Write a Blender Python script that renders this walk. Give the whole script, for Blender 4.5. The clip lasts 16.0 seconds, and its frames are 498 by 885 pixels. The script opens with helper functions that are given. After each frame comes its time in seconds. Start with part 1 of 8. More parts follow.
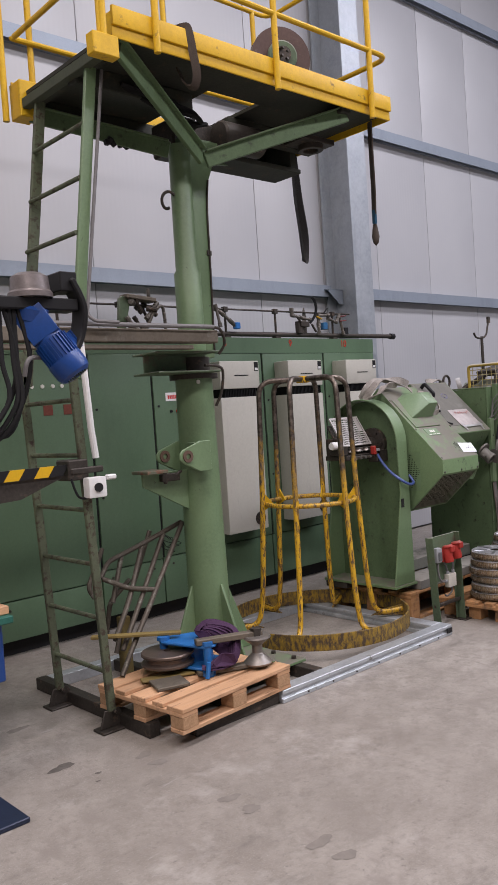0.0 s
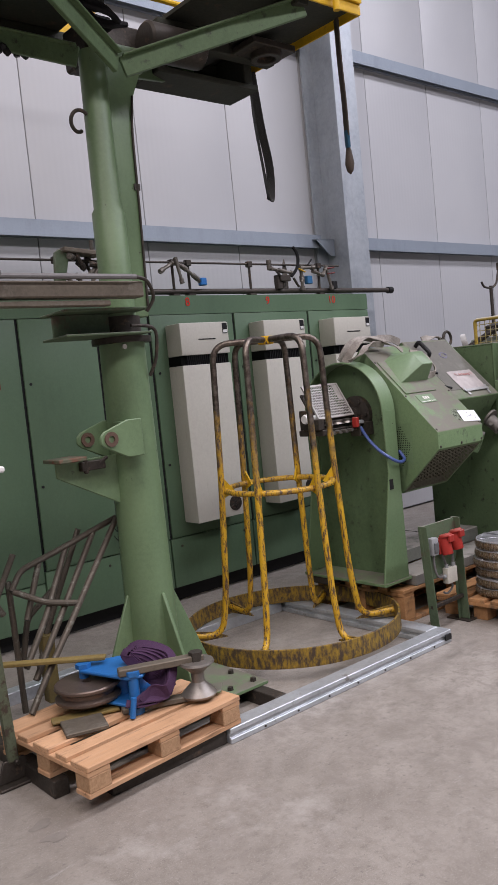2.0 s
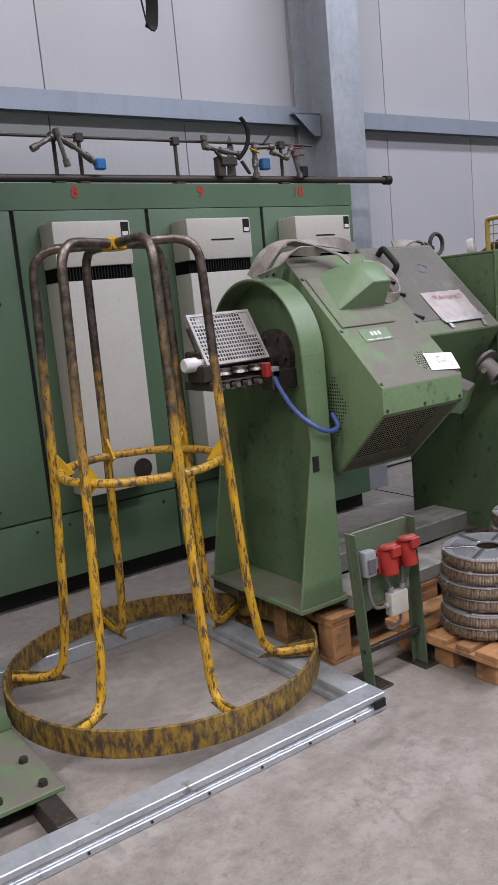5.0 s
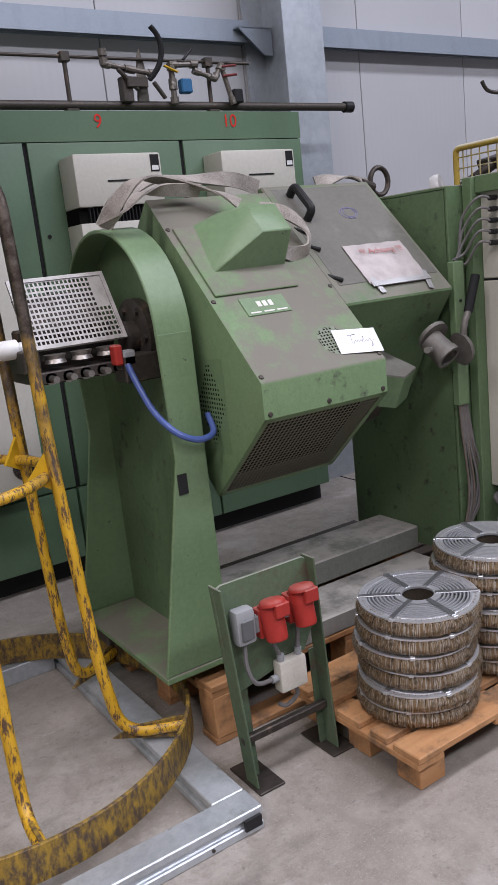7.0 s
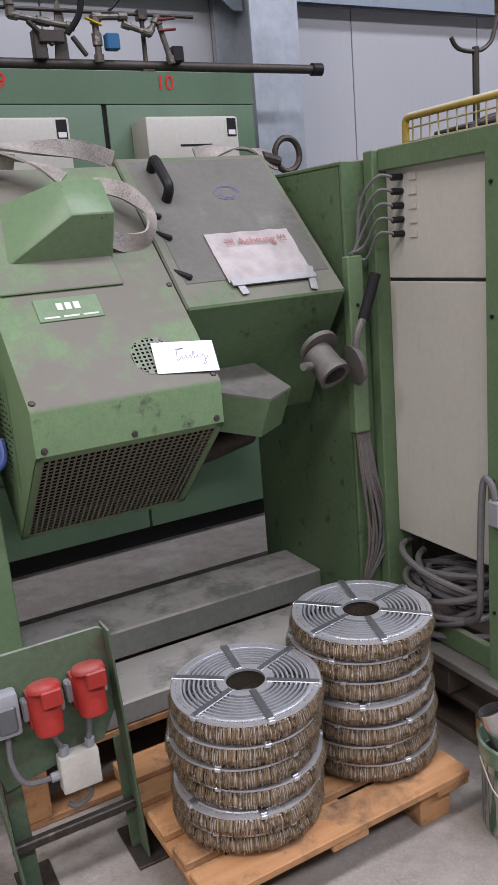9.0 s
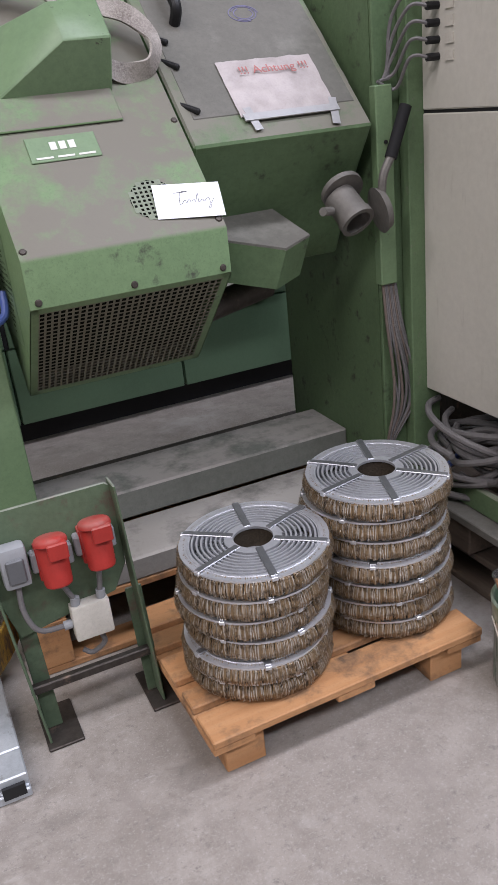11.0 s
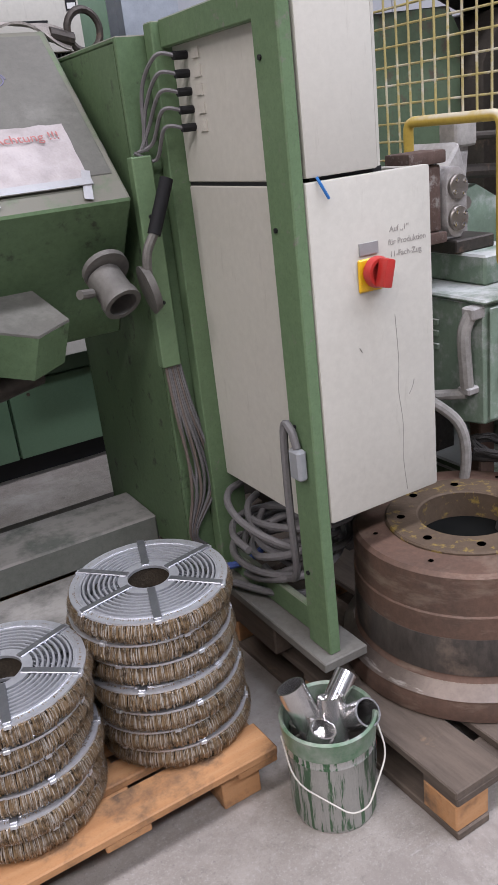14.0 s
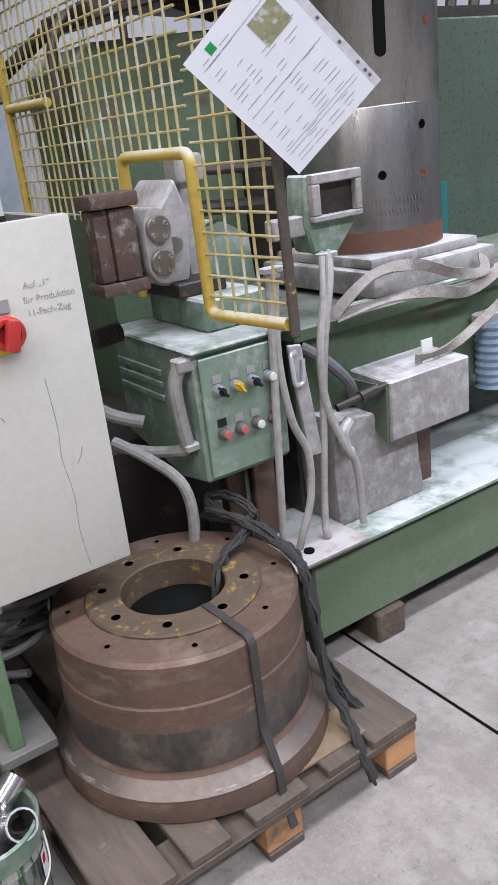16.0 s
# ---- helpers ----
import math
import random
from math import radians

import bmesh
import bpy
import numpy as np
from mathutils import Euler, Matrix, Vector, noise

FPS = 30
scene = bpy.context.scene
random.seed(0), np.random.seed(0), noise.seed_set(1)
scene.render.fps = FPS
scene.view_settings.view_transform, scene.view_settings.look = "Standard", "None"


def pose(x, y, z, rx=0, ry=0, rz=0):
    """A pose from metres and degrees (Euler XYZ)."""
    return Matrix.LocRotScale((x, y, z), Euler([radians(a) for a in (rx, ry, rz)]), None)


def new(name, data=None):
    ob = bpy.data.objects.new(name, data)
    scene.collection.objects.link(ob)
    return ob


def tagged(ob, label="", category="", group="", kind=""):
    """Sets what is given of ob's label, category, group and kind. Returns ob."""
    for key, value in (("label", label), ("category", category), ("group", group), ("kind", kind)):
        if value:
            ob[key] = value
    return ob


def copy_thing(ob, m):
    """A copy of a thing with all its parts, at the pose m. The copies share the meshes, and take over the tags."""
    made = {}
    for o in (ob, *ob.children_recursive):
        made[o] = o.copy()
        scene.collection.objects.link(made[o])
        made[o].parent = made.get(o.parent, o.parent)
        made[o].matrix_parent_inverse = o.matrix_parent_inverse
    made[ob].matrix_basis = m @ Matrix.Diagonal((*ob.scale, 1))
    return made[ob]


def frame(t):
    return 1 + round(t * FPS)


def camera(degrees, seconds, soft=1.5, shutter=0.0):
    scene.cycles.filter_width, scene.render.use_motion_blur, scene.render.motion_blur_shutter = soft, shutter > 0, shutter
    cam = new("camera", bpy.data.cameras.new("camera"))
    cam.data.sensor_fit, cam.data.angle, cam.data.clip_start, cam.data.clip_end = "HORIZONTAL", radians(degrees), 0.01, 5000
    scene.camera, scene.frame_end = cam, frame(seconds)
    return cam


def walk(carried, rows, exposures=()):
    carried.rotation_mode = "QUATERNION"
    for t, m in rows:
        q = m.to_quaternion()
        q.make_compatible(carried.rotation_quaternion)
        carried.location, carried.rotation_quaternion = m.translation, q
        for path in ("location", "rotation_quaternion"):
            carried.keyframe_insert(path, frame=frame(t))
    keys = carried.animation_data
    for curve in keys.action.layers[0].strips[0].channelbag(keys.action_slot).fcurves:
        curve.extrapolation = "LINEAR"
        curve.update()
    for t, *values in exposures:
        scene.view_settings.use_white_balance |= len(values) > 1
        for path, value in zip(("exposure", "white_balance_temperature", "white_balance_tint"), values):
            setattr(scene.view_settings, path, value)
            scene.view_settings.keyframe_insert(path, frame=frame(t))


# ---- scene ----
cam = camera(34.2, 16.0, soft=0.8)
METRES, EYE, TILT, LEAN, TURN = 6.0, 1.54, 0.0, 0.0, -42.1
ROWS = [
    (0.0, 0.0, 0.0, 0.0, -0.15, -2.26, 3.9),
    (0.5, 0.02, 0.031, 0.001, 0.59, -2.43, 4.28),
    (1.0, 0.0325, 0.0652, -0.0017, 0.83, -3.42, 4.7),
    (1.5, 0.0437, 0.1082, -0.0012, 0.92, -3.78, 5.4),
    (2.0, 0.0676, 0.1478, -0.0053, 1.69, -4.35, 5.67),
    (2.5, 0.0935, 0.1879, -0.0049, 3.73, -5.62, 5.37),
    (3.0, 0.1096, 0.2347, -0.0068, 4.32, -6.05, 5.23),
    (3.5, 0.1311, 0.2794, -0.0079, 4.83, -6.39, 5.26),
    (4.0, 0.1569, 0.3259, -0.0088, 5.57, -7.44, 5.2),
    (6.5, 0.2476, 0.5341, -0.0149, 7.9, -12.54, 6.03),
    (7.0, 0.2683, 0.5694, -0.0166, 8.4, -12.94, 6.03),
    (7.5, 0.2975, 0.6045, -0.0157, 9.21, -13.45, 5.23),
    (8.0, 0.3186, 0.6372, -0.0182, 10.04, -13.86, 4.9),
    (10.5, 0.3726, 0.6866, -0.0211, 18.21, -17.54, 5.41),
    (11.0, 0.3694, 0.6865, -0.0275, 17.17, -23.6, 5.8),
    (11.5, 0.3679, 0.6853, -0.0323, 14.77, -26.58, 6.0),
    (12.0, 0.3694, 0.6849, -0.0322, 14.09, -27.41, 6.48),
    (12.5, 0.3772, 0.6865, -0.0314, 13.8, -27.62, 6.56),
    (13.0, 0.3871, 0.6921, -0.0248, 13.8, -25.12, 6.68),
    (13.5, 0.3992, 0.7103, -0.023, 12.94, -21.47, 6.61),
    (14.0, 0.4173, 0.7385, -0.0243, 11.03, -21.52, 6.21),
    (14.5, 0.4425, 0.7497, -0.03, 8.4, -22.63, 7.04),
    (15.0, 0.4745, 0.7521, -0.0297, 9.17, -23.52, 6.55),
    (15.5, 0.4945, 0.7629, -0.0283, 8.84, -23.48, 6.62),
    (16.0, 0.5079, 0.7874, -0.0255, 7.49, -21.28, 6.28),
]
walk(cam, [(t, pose(0, 0, EYE, TILT, LEAN, TURN) @ pose(METRES * x, METRES * y, METRES * z, 90 + pitch, roll, yaw)) for t, x, y, z, yaw, pitch, roll in ROWS],
     exposures=[(0.0, 0.0, 6750, 11), (4.0, 0.0, 6550, 10), (7.0, 0.08, 6400, 10), (10.0, 0.18, 6400, 10), (13.0, 0.24, 6350, 9), (14.5, 0.34, 6350, 10), (16.0, 0.42, 6150, 7)])

# ---- light ----
world = bpy.data.worlds.new("hall_air")
scene.world = world
world.use_nodes = True
world.node_tree.nodes["Background"].inputs["Color"].default_value = (0.75, 0.82, 0.95, 1)
world.node_tree.nodes["Background"].inputs["Strength"].default_value = 0.05
scene.view_settings.exposure = 0.0

ROOF = 8.2
for lx, ly, power in ((-3.5, -3.6, 380), (-3.5, 1.3, 330), (1.5, -3.6, 290), (1.5, 1.3, 200), (6.5, -3.6, 370), (6.5, 1.1, 260),
                      (11.5, -3.6, 440), (11.5, 1.1, 300)):
    strip = bpy.data.lights.new("rooflight", "AREA")
    strip.shape, strip.size, strip.size_y, strip.energy = "RECTANGLE", 3.4, 1.0, power
    strip.color = (1.0, 0.92, 0.95) if lx < 4 else (0.945, 0.945, 1.09)
    new("rooflight_lamp", strip).matrix_world = pose(lx, ly, ROOF - 0.06)

# ---- materials ----


def nodes_of(name):
    m = bpy.data.materials.new(name)
    m.use_nodes = True
    return m, m.node_tree, m.node_tree.nodes["Principled BSDF"]


def noise_node(nt, coord, scale, detail=4, rough=0.55, stretch=None):
    n = nt.nodes.new("ShaderNodeTexNoise")
    n.inputs["Scale"].default_value = scale
    n.inputs["Detail"].default_value = detail
    n.inputs["Roughness"].default_value = rough
    if stretch:
        mp = nt.nodes.new("ShaderNodeMapping")
        mp.inputs["Scale"].default_value = stretch
        nt.links.new(coord, mp.inputs["Vector"])
        coord = mp.outputs["Vector"]
    nt.links.new(coord, n.inputs["Vector"])
    return n.outputs["Fac"]


def ramp(nt, fac, lo, hi):
    r = nt.nodes.new("ShaderNodeMapRange")
    r.inputs["From Min"].default_value, r.inputs["From Max"].default_value = lo, hi
    nt.links.new(fac, r.inputs["Value"])
    return r.outputs["Result"]


def mix(nt, fac, a, b):
    n = nt.nodes.new("ShaderNodeMix")
    n.data_type = "RGBA"
    for sock, v in ((n.inputs[0], fac), (n.inputs[6], a), (n.inputs[7], b)):
        if isinstance(v, (int, float)):
            sock.default_value = v
        elif isinstance(v, tuple):
            sock.default_value = (*v, 1)
        else:
            nt.links.new(v, sock)
    return n.outputs[2]


def surface(name, col, col2=None, rough=0.5, metal=0.0, big=2.0, fine=60.0, vary=0.12, wear=None, wear_at=(0.6, 0.68), wear_scale=9.0,
            bump=0.1, stretch=None, wear_stretch=None, dust=None, random_tone=0.0, wear_rough=None, grit=0.3):
    """A painted, metal, wooden or mineral surface: broad and fine variation, worn patches, settled dust on upward faces, fine relief."""
    m, nt, p = nodes_of(name)
    co = nt.nodes.new("ShaderNodeTexCoord").outputs["Object"]
    broad, grain = noise_node(nt, co, big, 5, 0.6, stretch), noise_node(nt, co, fine, 3, 0.6, stretch)
    dark = tuple(c * (1 - 2 * vary) for c in col)
    c = mix(nt, ramp(nt, broad, 0.3, 0.7), col2 or dark, col)
    c = mix(nt, ramp(nt, grain, 0.35, 0.75), c, mix(nt, 0.5, c, tuple(min(1, v * (1 + 2 * vary)) for v in col)))
    if grit:
        speck = ramp(nt, noise_node(nt, co, 190.0, 3, 0.75), 0.52, 0.70)
        c = mix(nt, speck, c, mix(nt, grit * 0.5, c, tuple(v * 0.25 for v in col)))
        smear = ramp(nt, noise_node(nt, co, 3.4, 9, 0.74, (1.0, 1.0, 0.35)), 0.50, 0.72)
        c = mix(nt, smear, c, mix(nt, grit * 0.9, c, tuple(v * 0.35 for v in col)))
    rough_out = None
    if wear:
        w = ramp(nt, noise_node(nt, co, wear_scale, 8, 0.68, wear_stretch), *wear_at)
        c = mix(nt, w, c, wear)
        if wear_rough is not None:
            rr = nt.nodes.new("ShaderNodeMapRange")
            rr.inputs["To Min"].default_value, rr.inputs["To Max"].default_value = rough, wear_rough
            nt.links.new(w, rr.inputs["Value"])
            rough_out = rr.outputs["Result"]
    if dust:
        colour, amount = dust
        up = nt.nodes.new("ShaderNodeSeparateXYZ")
        nt.links.new(nt.nodes.new("ShaderNodeNewGeometry").outputs["Normal"], up.inputs[0])
        mul = nt.nodes.new("ShaderNodeMath")
        mul.operation = "MULTIPLY"
        mul.inputs[1].default_value = 1.0
        nt.links.new(ramp(nt, up.outputs["Z"], 0.1, 0.55), mul.inputs[0])
        mul2 = nt.nodes.new("ShaderNodeMath")
        mul2.operation = "MULTIPLY"
        nt.links.new(mul.outputs[0], mul2.inputs[0])
        mul2.inputs[1].default_value = amount
        mul3 = nt.nodes.new("ShaderNodeMath")
        mul3.operation = "MULTIPLY"
        nt.links.new(mul2.outputs[0], mul3.inputs[0])
        nt.links.new(ramp(nt, noise_node(nt, co, 7.0, 8, 0.68), 0.36, 0.53), mul3.inputs[1])
        c = mix(nt, mul3.outputs[0], c, colour)
    if random_tone:
        info = nt.nodes.new("ShaderNodeObjectInfo").outputs["Random"]
        hsv = nt.nodes.new("ShaderNodeHueSaturation")
        nt.links.new(ramp(nt, info, 0, 1), hsv.inputs["Value"])
        hsv.inputs["Value"].links[0].from_node.inputs["To Min"].default_value = 1 - random_tone
        hsv.inputs["Value"].links[0].from_node.inputs["To Max"].default_value = 1 + random_tone
        nt.links.new(c, hsv.inputs["Color"])
        c = hsv.outputs["Color"]
    nt.links.new(c, p.inputs["Base Color"])
    p.inputs["Metallic"].default_value = metal
    p.inputs["Specular IOR Level"].default_value = 0.5 if rough < 0.45 else 0.22
    if rough_out:
        nt.links.new(rough_out, p.inputs["Roughness"])
    else:
        rr = nt.nodes.new("ShaderNodeMapRange")
        rr.inputs["To Min"].default_value, rr.inputs["To Max"].default_value = max(0.05, rough - 0.1), min(1, rough + 0.1)
        nt.links.new(broad, rr.inputs["Value"])
        nt.links.new(rr.outputs["Result"], p.inputs["Roughness"])
    if bump:
        b = nt.nodes.new("ShaderNodeBump")
        b.inputs["Strength"].default_value, b.inputs["Distance"].default_value = bump, 0.004
        nt.links.new(grain, b.inputs["Height"])
        nt.links.new(b.outputs["Normal"], p.inputs["Normal"])
    return m


def plain(name, col, rough=0.5, metal=0.0):
    return surface(name, col, rough=rough, metal=metal, vary=0.06, bump=0.03, grit=0.12)


GREEN = surface("green_paint", (0.140, 0.214, 0.110), (0.110, 0.172, 0.09), 0.42, big=3.0, vary=0.1, wear=(0.06, 0.07, 0.045), wear_at=(0.665, 0.70), wear_scale=24, bump=0.07)
DUSTY_GREEN = surface("dusty_green_paint", (0.152, 0.23, 0.117), (0.125, 0.195, 0.10), 0.5, vary=0.08, dust=((0.158, 0.147, 0.122), 0.97), wear=(0.06, 0.065, 0.05),
                      wear_at=(0.62, 0.72), wear_scale=14, bump=0.1, grit=0.45)
CABINET_GREEN = surface("cabinet_green_paint", (0.094, 0.155, 0.092), (0.080, 0.136, 0.08), 0.4, vary=0.05, wear=(0.05, 0.08, 0.055), wear_at=(0.72, 0.8), wear_scale=5,
                        bump=0.03)
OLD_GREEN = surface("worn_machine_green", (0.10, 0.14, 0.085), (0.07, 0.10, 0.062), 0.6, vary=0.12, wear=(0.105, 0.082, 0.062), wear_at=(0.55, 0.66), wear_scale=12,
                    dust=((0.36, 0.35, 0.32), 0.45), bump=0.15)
POWDER_GREEN = surface("powdered_machine_green", (0.19, 0.25, 0.19), (0.14, 0.20, 0.145), 0.75, vary=0.1, wear=(0.40, 0.42, 0.40), wear_at=(0.50, 0.72), wear_scale=14,
                       dust=((0.60, 0.61, 0.60), 0.75), bump=0.2)
POWDER_STEEL = surface("powdered_steel", (0.33, 0.315, 0.30), (0.22, 0.205, 0.195), 0.75, 0.1, vary=0.12, wear=(0.47, 0.46, 0.44), wear_at=(0.48, 0.74), wear_scale=22,
                       dust=((0.62, 0.61, 0.60), 0.7), bump=0.25)
# machine green with grime, made darker for faces that sit in shade
SHADED_GRIMY_GREEN = surface("shaded_grimy_green", (0.108, 0.165, 0.085), (0.082, 0.128, 0.066), 0.5, vary=0.1, dust=((0.165, 0.155, 0.13), 0.9), wear=(0.045, 0.05, 0.036), wear_at=(0.58, 0.70), wear_scale=18, grit=0.45)
FRAME_GREEN = surface("scuffed_frame_green", (0.125, 0.19, 0.10), (0.10, 0.155, 0.082), 0.5, vary=0.1, wear=(0.17, 0.165, 0.14), wear_at=(0.60, 0.70), wear_scale=20, dust=((0.2, 0.19, 0.165), 0.6), grit=0.4)
LADDER_GREEN = surface("worn_ladder_paint", (0.105, 0.125, 0.078), (0.07, 0.078, 0.052), 0.55, vary=0.1, wear=(0.055, 0.04, 0.03), wear_at=(0.52, 0.62), wear_scale=26, bump=0.2)
BEIGE = surface("light_grey_enamel", (0.50, 0.485, 0.43), (0.45, 0.435, 0.385), 0.4, vary=0.05, wear=(0.37, 0.35, 0.305), wear_at=(0.60, 0.80), wear_scale=7, wear_stretch=(6, 6, 1.0), bump=0.02, grit=0.07)
BEIGE_DARK = surface("cooler_side_enamel", (0.38, 0.37, 0.335), None, 0.45, vary=0.04, bump=0.02)
YELLOW = surface("yellow_paint", (0.62, 0.38, 0.02), (0.52, 0.31, 0.02), 0.45, vary=0.08, wear=(0.16, 0.10, 0.03), wear_at=(0.62, 0.72), wear_scale=16, bump=0.08)
WORN_YELLOW = surface("chipped_yellow_paint", (0.60, 0.35, 0.02), (0.45, 0.25, 0.015), 0.5, vary=0.1, wear=(0.085, 0.055, 0.035), wear_at=(0.53, 0.60), wear_scale=55,
                      bump=0.3)
RING_YELLOW = surface("rubbed_yellow_ring", (0.34, 0.215, 0.03), (0.22, 0.14, 0.03), 0.55, vary=0.15, wear=(0.075, 0.053, 0.038), wear_at=(0.40, 0.58), wear_scale=46, wear_stretch=(1, 1, 0.45),
                      bump=0.3)
BARE_TUBE = surface("rubbed_bare_tube", (0.20, 0.17, 0.145), (0.12, 0.095, 0.08), 0.4, 0.6, vary=0.1, wear=(0.48, 0.28, 0.02), wear_at=(0.60, 0.66), wear_scale=40, bump=0.2)
GALV = surface("galvanised_steel", (0.42, 0.45, 0.48), (0.33, 0.36, 0.40), 0.5, 0.55, big=7, fine=30, vary=0.08, bump=0.04)
GALV_FLOOR = surface("galvanised_floor_rail", (0.52, 0.55, 0.58), (0.40, 0.43, 0.46), 0.42, 0.55, big=9, fine=50, vary=0.1, wear=(0.22, 0.21, 0.20), wear_at=(0.62, 0.7),
                     wear_scale=12, bump=0.05)
GIRT = surface("painted_girt_steel", (0.29, 0.33, 0.385), (0.26, 0.30, 0.35), 0.5, 0.3, vary=0.04, bump=0.02)
STEEL = surface("dark_oily_steel", (0.075, 0.066, 0.058), (0.042, 0.036, 0.031), 0.5, 0.5, vary=0.15, wear=(0.16, 0.11, 0.08), wear_at=(0.58, 0.7), wear_scale=15, bump=0.2)
BARE = surface("bare_worn_steel", (0.32, 0.30, 0.28), (0.22, 0.20, 0.18), 0.38, 0.8, vary=0.12, wear=(0.18, 0.12, 0.085), wear_at=(0.6, 0.7), bump=0.1)
BRIGHT = surface("bright_turned_steel", (0.62, 0.61, 0.60), (0.5, 0.49, 0.48), 0.22, 0.95, big=6, vary=0.06, bump=0.02)
ZINC = surface("zinc_plated_wire", (0.66, 0.67, 0.70), (0.55, 0.56, 0.59), 0.34, 0.7, vary=0.06, bump=0.02)
CAST = surface("cast_iron_grey", (0.18, 0.17, 0.155), (0.12, 0.115, 0.105), 0.6, 0.4, vary=0.12, bump=0.25)
RUST = surface("rusty_brown_drum", (0.150, 0.092, 0.068), (0.092, 0.068, 0.055), 0.55, 0.3, big=5, vary=0.16, wear=(0.23, 0.175, 0.135), wear_at=(0.52, 0.7), wear_scale=6, wear_stretch=(1, 1, 3),
               bump=0.2)
RUST_TOP = surface("yellow_flaked_flange", (0.115, 0.082, 0.055), (0.08, 0.06, 0.045), 0.65, 0.2, vary=0.12, wear=(0.30, 0.215, 0.06), wear_at=(0.55, 0.66), wear_scale=34,
                   bump=0.25)
# dark tone for the deck plates, under beams and hung tray
PLATFORM_STEEL = surface("dark_platform_steel", (0.05, 0.052, 0.042), (0.032, 0.034, 0.027), 0.7, 0.2, vary=0.15, wear=(0.08, 0.062, 0.045), wear_at=(0.58, 0.7), bump=0.2)
BROWN_BEAM = surface("brown_weathered_beam", (0.17, 0.145, 0.115), (0.11, 0.095, 0.075), 0.6, 0.3, vary=0.12, wear=(0.22, 0.20, 0.17), wear_at=(0.56, 0.7), bump=0.15)
BLUE = surface("blue_machine_paint", (0.008, 0.05, 0.22), (0.006, 0.04, 0.17), 0.35, vary=0.06, wear=(0.05, 0.05, 0.07), wear_at=(0.7, 0.78), bump=0.05)
LIGHT_BLUE = surface("bright_blue_paint", (0.02, 0.16, 0.46), (0.015, 0.12, 0.36), 0.4, vary=0.08, wear=(0.1, 0.1, 0.1), wear_at=(0.64, 0.72), bump=0.08)
RED = surface("red_plug_plastic", (0.37, 0.035, 0.028), (0.30, 0.03, 0.024), 0.45, vary=0.08, dust=((0.30, 0.20, 0.17), 0.35), bump=0.02)
SWITCH_RED = plain("switch_red_plastic", (0.40, 0.028, 0.022), 0.4)
SIGN_RED = plain("red_marking", (0.55, 0.03, 0.02), 0.5)
SIGN_YELLOW = plain("yellow_plate", (0.68, 0.40, 0.01), 0.4)
BLACK = plain("black_plastic", (0.018, 0.018, 0.019), 0.45)
RUBBER = plain("black_rubber", (0.014, 0.014, 0.015), 0.75)
HOSE_BLUE = plain("blue_air_hose", (0.06, 0.10, 0.30), 0.4)
CABLE = surface("grey_cable", (0.17, 0.165, 0.165), (0.12, 0.115, 0.115), 0.5, vary=0.08, bump=0.03)
POWDER_HOSE = surface("powdered_hose", (0.34, 0.325, 0.30), (0.20, 0.19, 0.175), 0.75, vary=0.12, big=12, bump=0.15)
PLUG_GREY = plain("grey_plug_housing", (0.27, 0.28, 0.29), 0.45)
JUNCTION = surface("junction_box_plastic", (0.52, 0.50, 0.44), (0.44, 0.42, 0.37), 0.5, vary=0.06, bump=0.03)
PAPER = surface("white_paper", (0.74, 0.76, 0.80), (0.70, 0.72, 0.76), 0.6, vary=0.02, bump=0.02, grit=0.0)
PAPER_FOIL = surface("crumpled_paper_sleeve", (0.40, 0.36, 0.35), (0.28, 0.25, 0.24), 0.4, big=14, fine=26, vary=0.08, bump=0.6)
INK = plain("grey_ink", (0.12, 0.12, 0.14), 0.6)
GREY_TAPE = plain("silver_tape", (0.36, 0.36, 0.36), 0.35, 0.4)
WHITE = plain("white_plastic", (0.72, 0.72, 0.71), 0.4)
PHOTO = surface("printed_photo", (0.30, 0.30, 0.14), (0.12, 0.12, 0.13), 0.4, big=30, fine=90, vary=0.2, wear=(0.5, 0.5, 0.48), wear_at=(0.5, 0.6), wear_scale=40, bump=0)
BLACK_STRAP = surface("black_webbing", (0.042, 0.040, 0.038), (0.026, 0.025, 0.024), 0.7, fine=260, vary=0.3, wear=(0.05, 0.05, 0.05), wear_at=(0.62, 0.75), wear_scale=30,
                      grit=0.0, bump=0.6)
GREY_STRAP = surface("grey_woven_webbing", (0.33, 0.305, 0.275), (0.13, 0.11, 0.098), 0.8, big=16, fine=220, vary=0.2, grit=0.0, bump=0.6)
BROWN_STRAP = surface("grimy_brown_webbing", (0.075, 0.058, 0.048), (0.05, 0.04, 0.034), 0.85, fine=220, vary=0.25, grit=0.0, bump=0.5)
PURPLE_STRAP = surface("violet_webbing", (0.065, 0.03, 0.07), (0.035, 0.02, 0.04), 0.8, fine=220, vary=0.25, grit=0.0, bump=0.5)
NEW_WOOD = surface("fresh_pallet_wood", (0.46, 0.265, 0.145), (0.58, 0.36, 0.22), 0.65, big=5, fine=20, vary=0.2, stretch=(0.5, 6, 6), wear=(0.22, 0.125, 0.07), wear_at=(0.56, 0.70), wear_scale=4, wear_stretch=(0.7, 6, 6), bump=0.3, random_tone=0.14)
ORANGE_WOOD = surface("orange_pallet_wood", (0.33, 0.165, 0.072), (0.47, 0.265, 0.13), 0.65, big=5, fine=20, vary=0.22, stretch=(0.5, 6, 6), wear=(0.13, 0.085, 0.055),
                      wear_at=(0.50, 0.68), bump=0.2, random_tone=0.18)
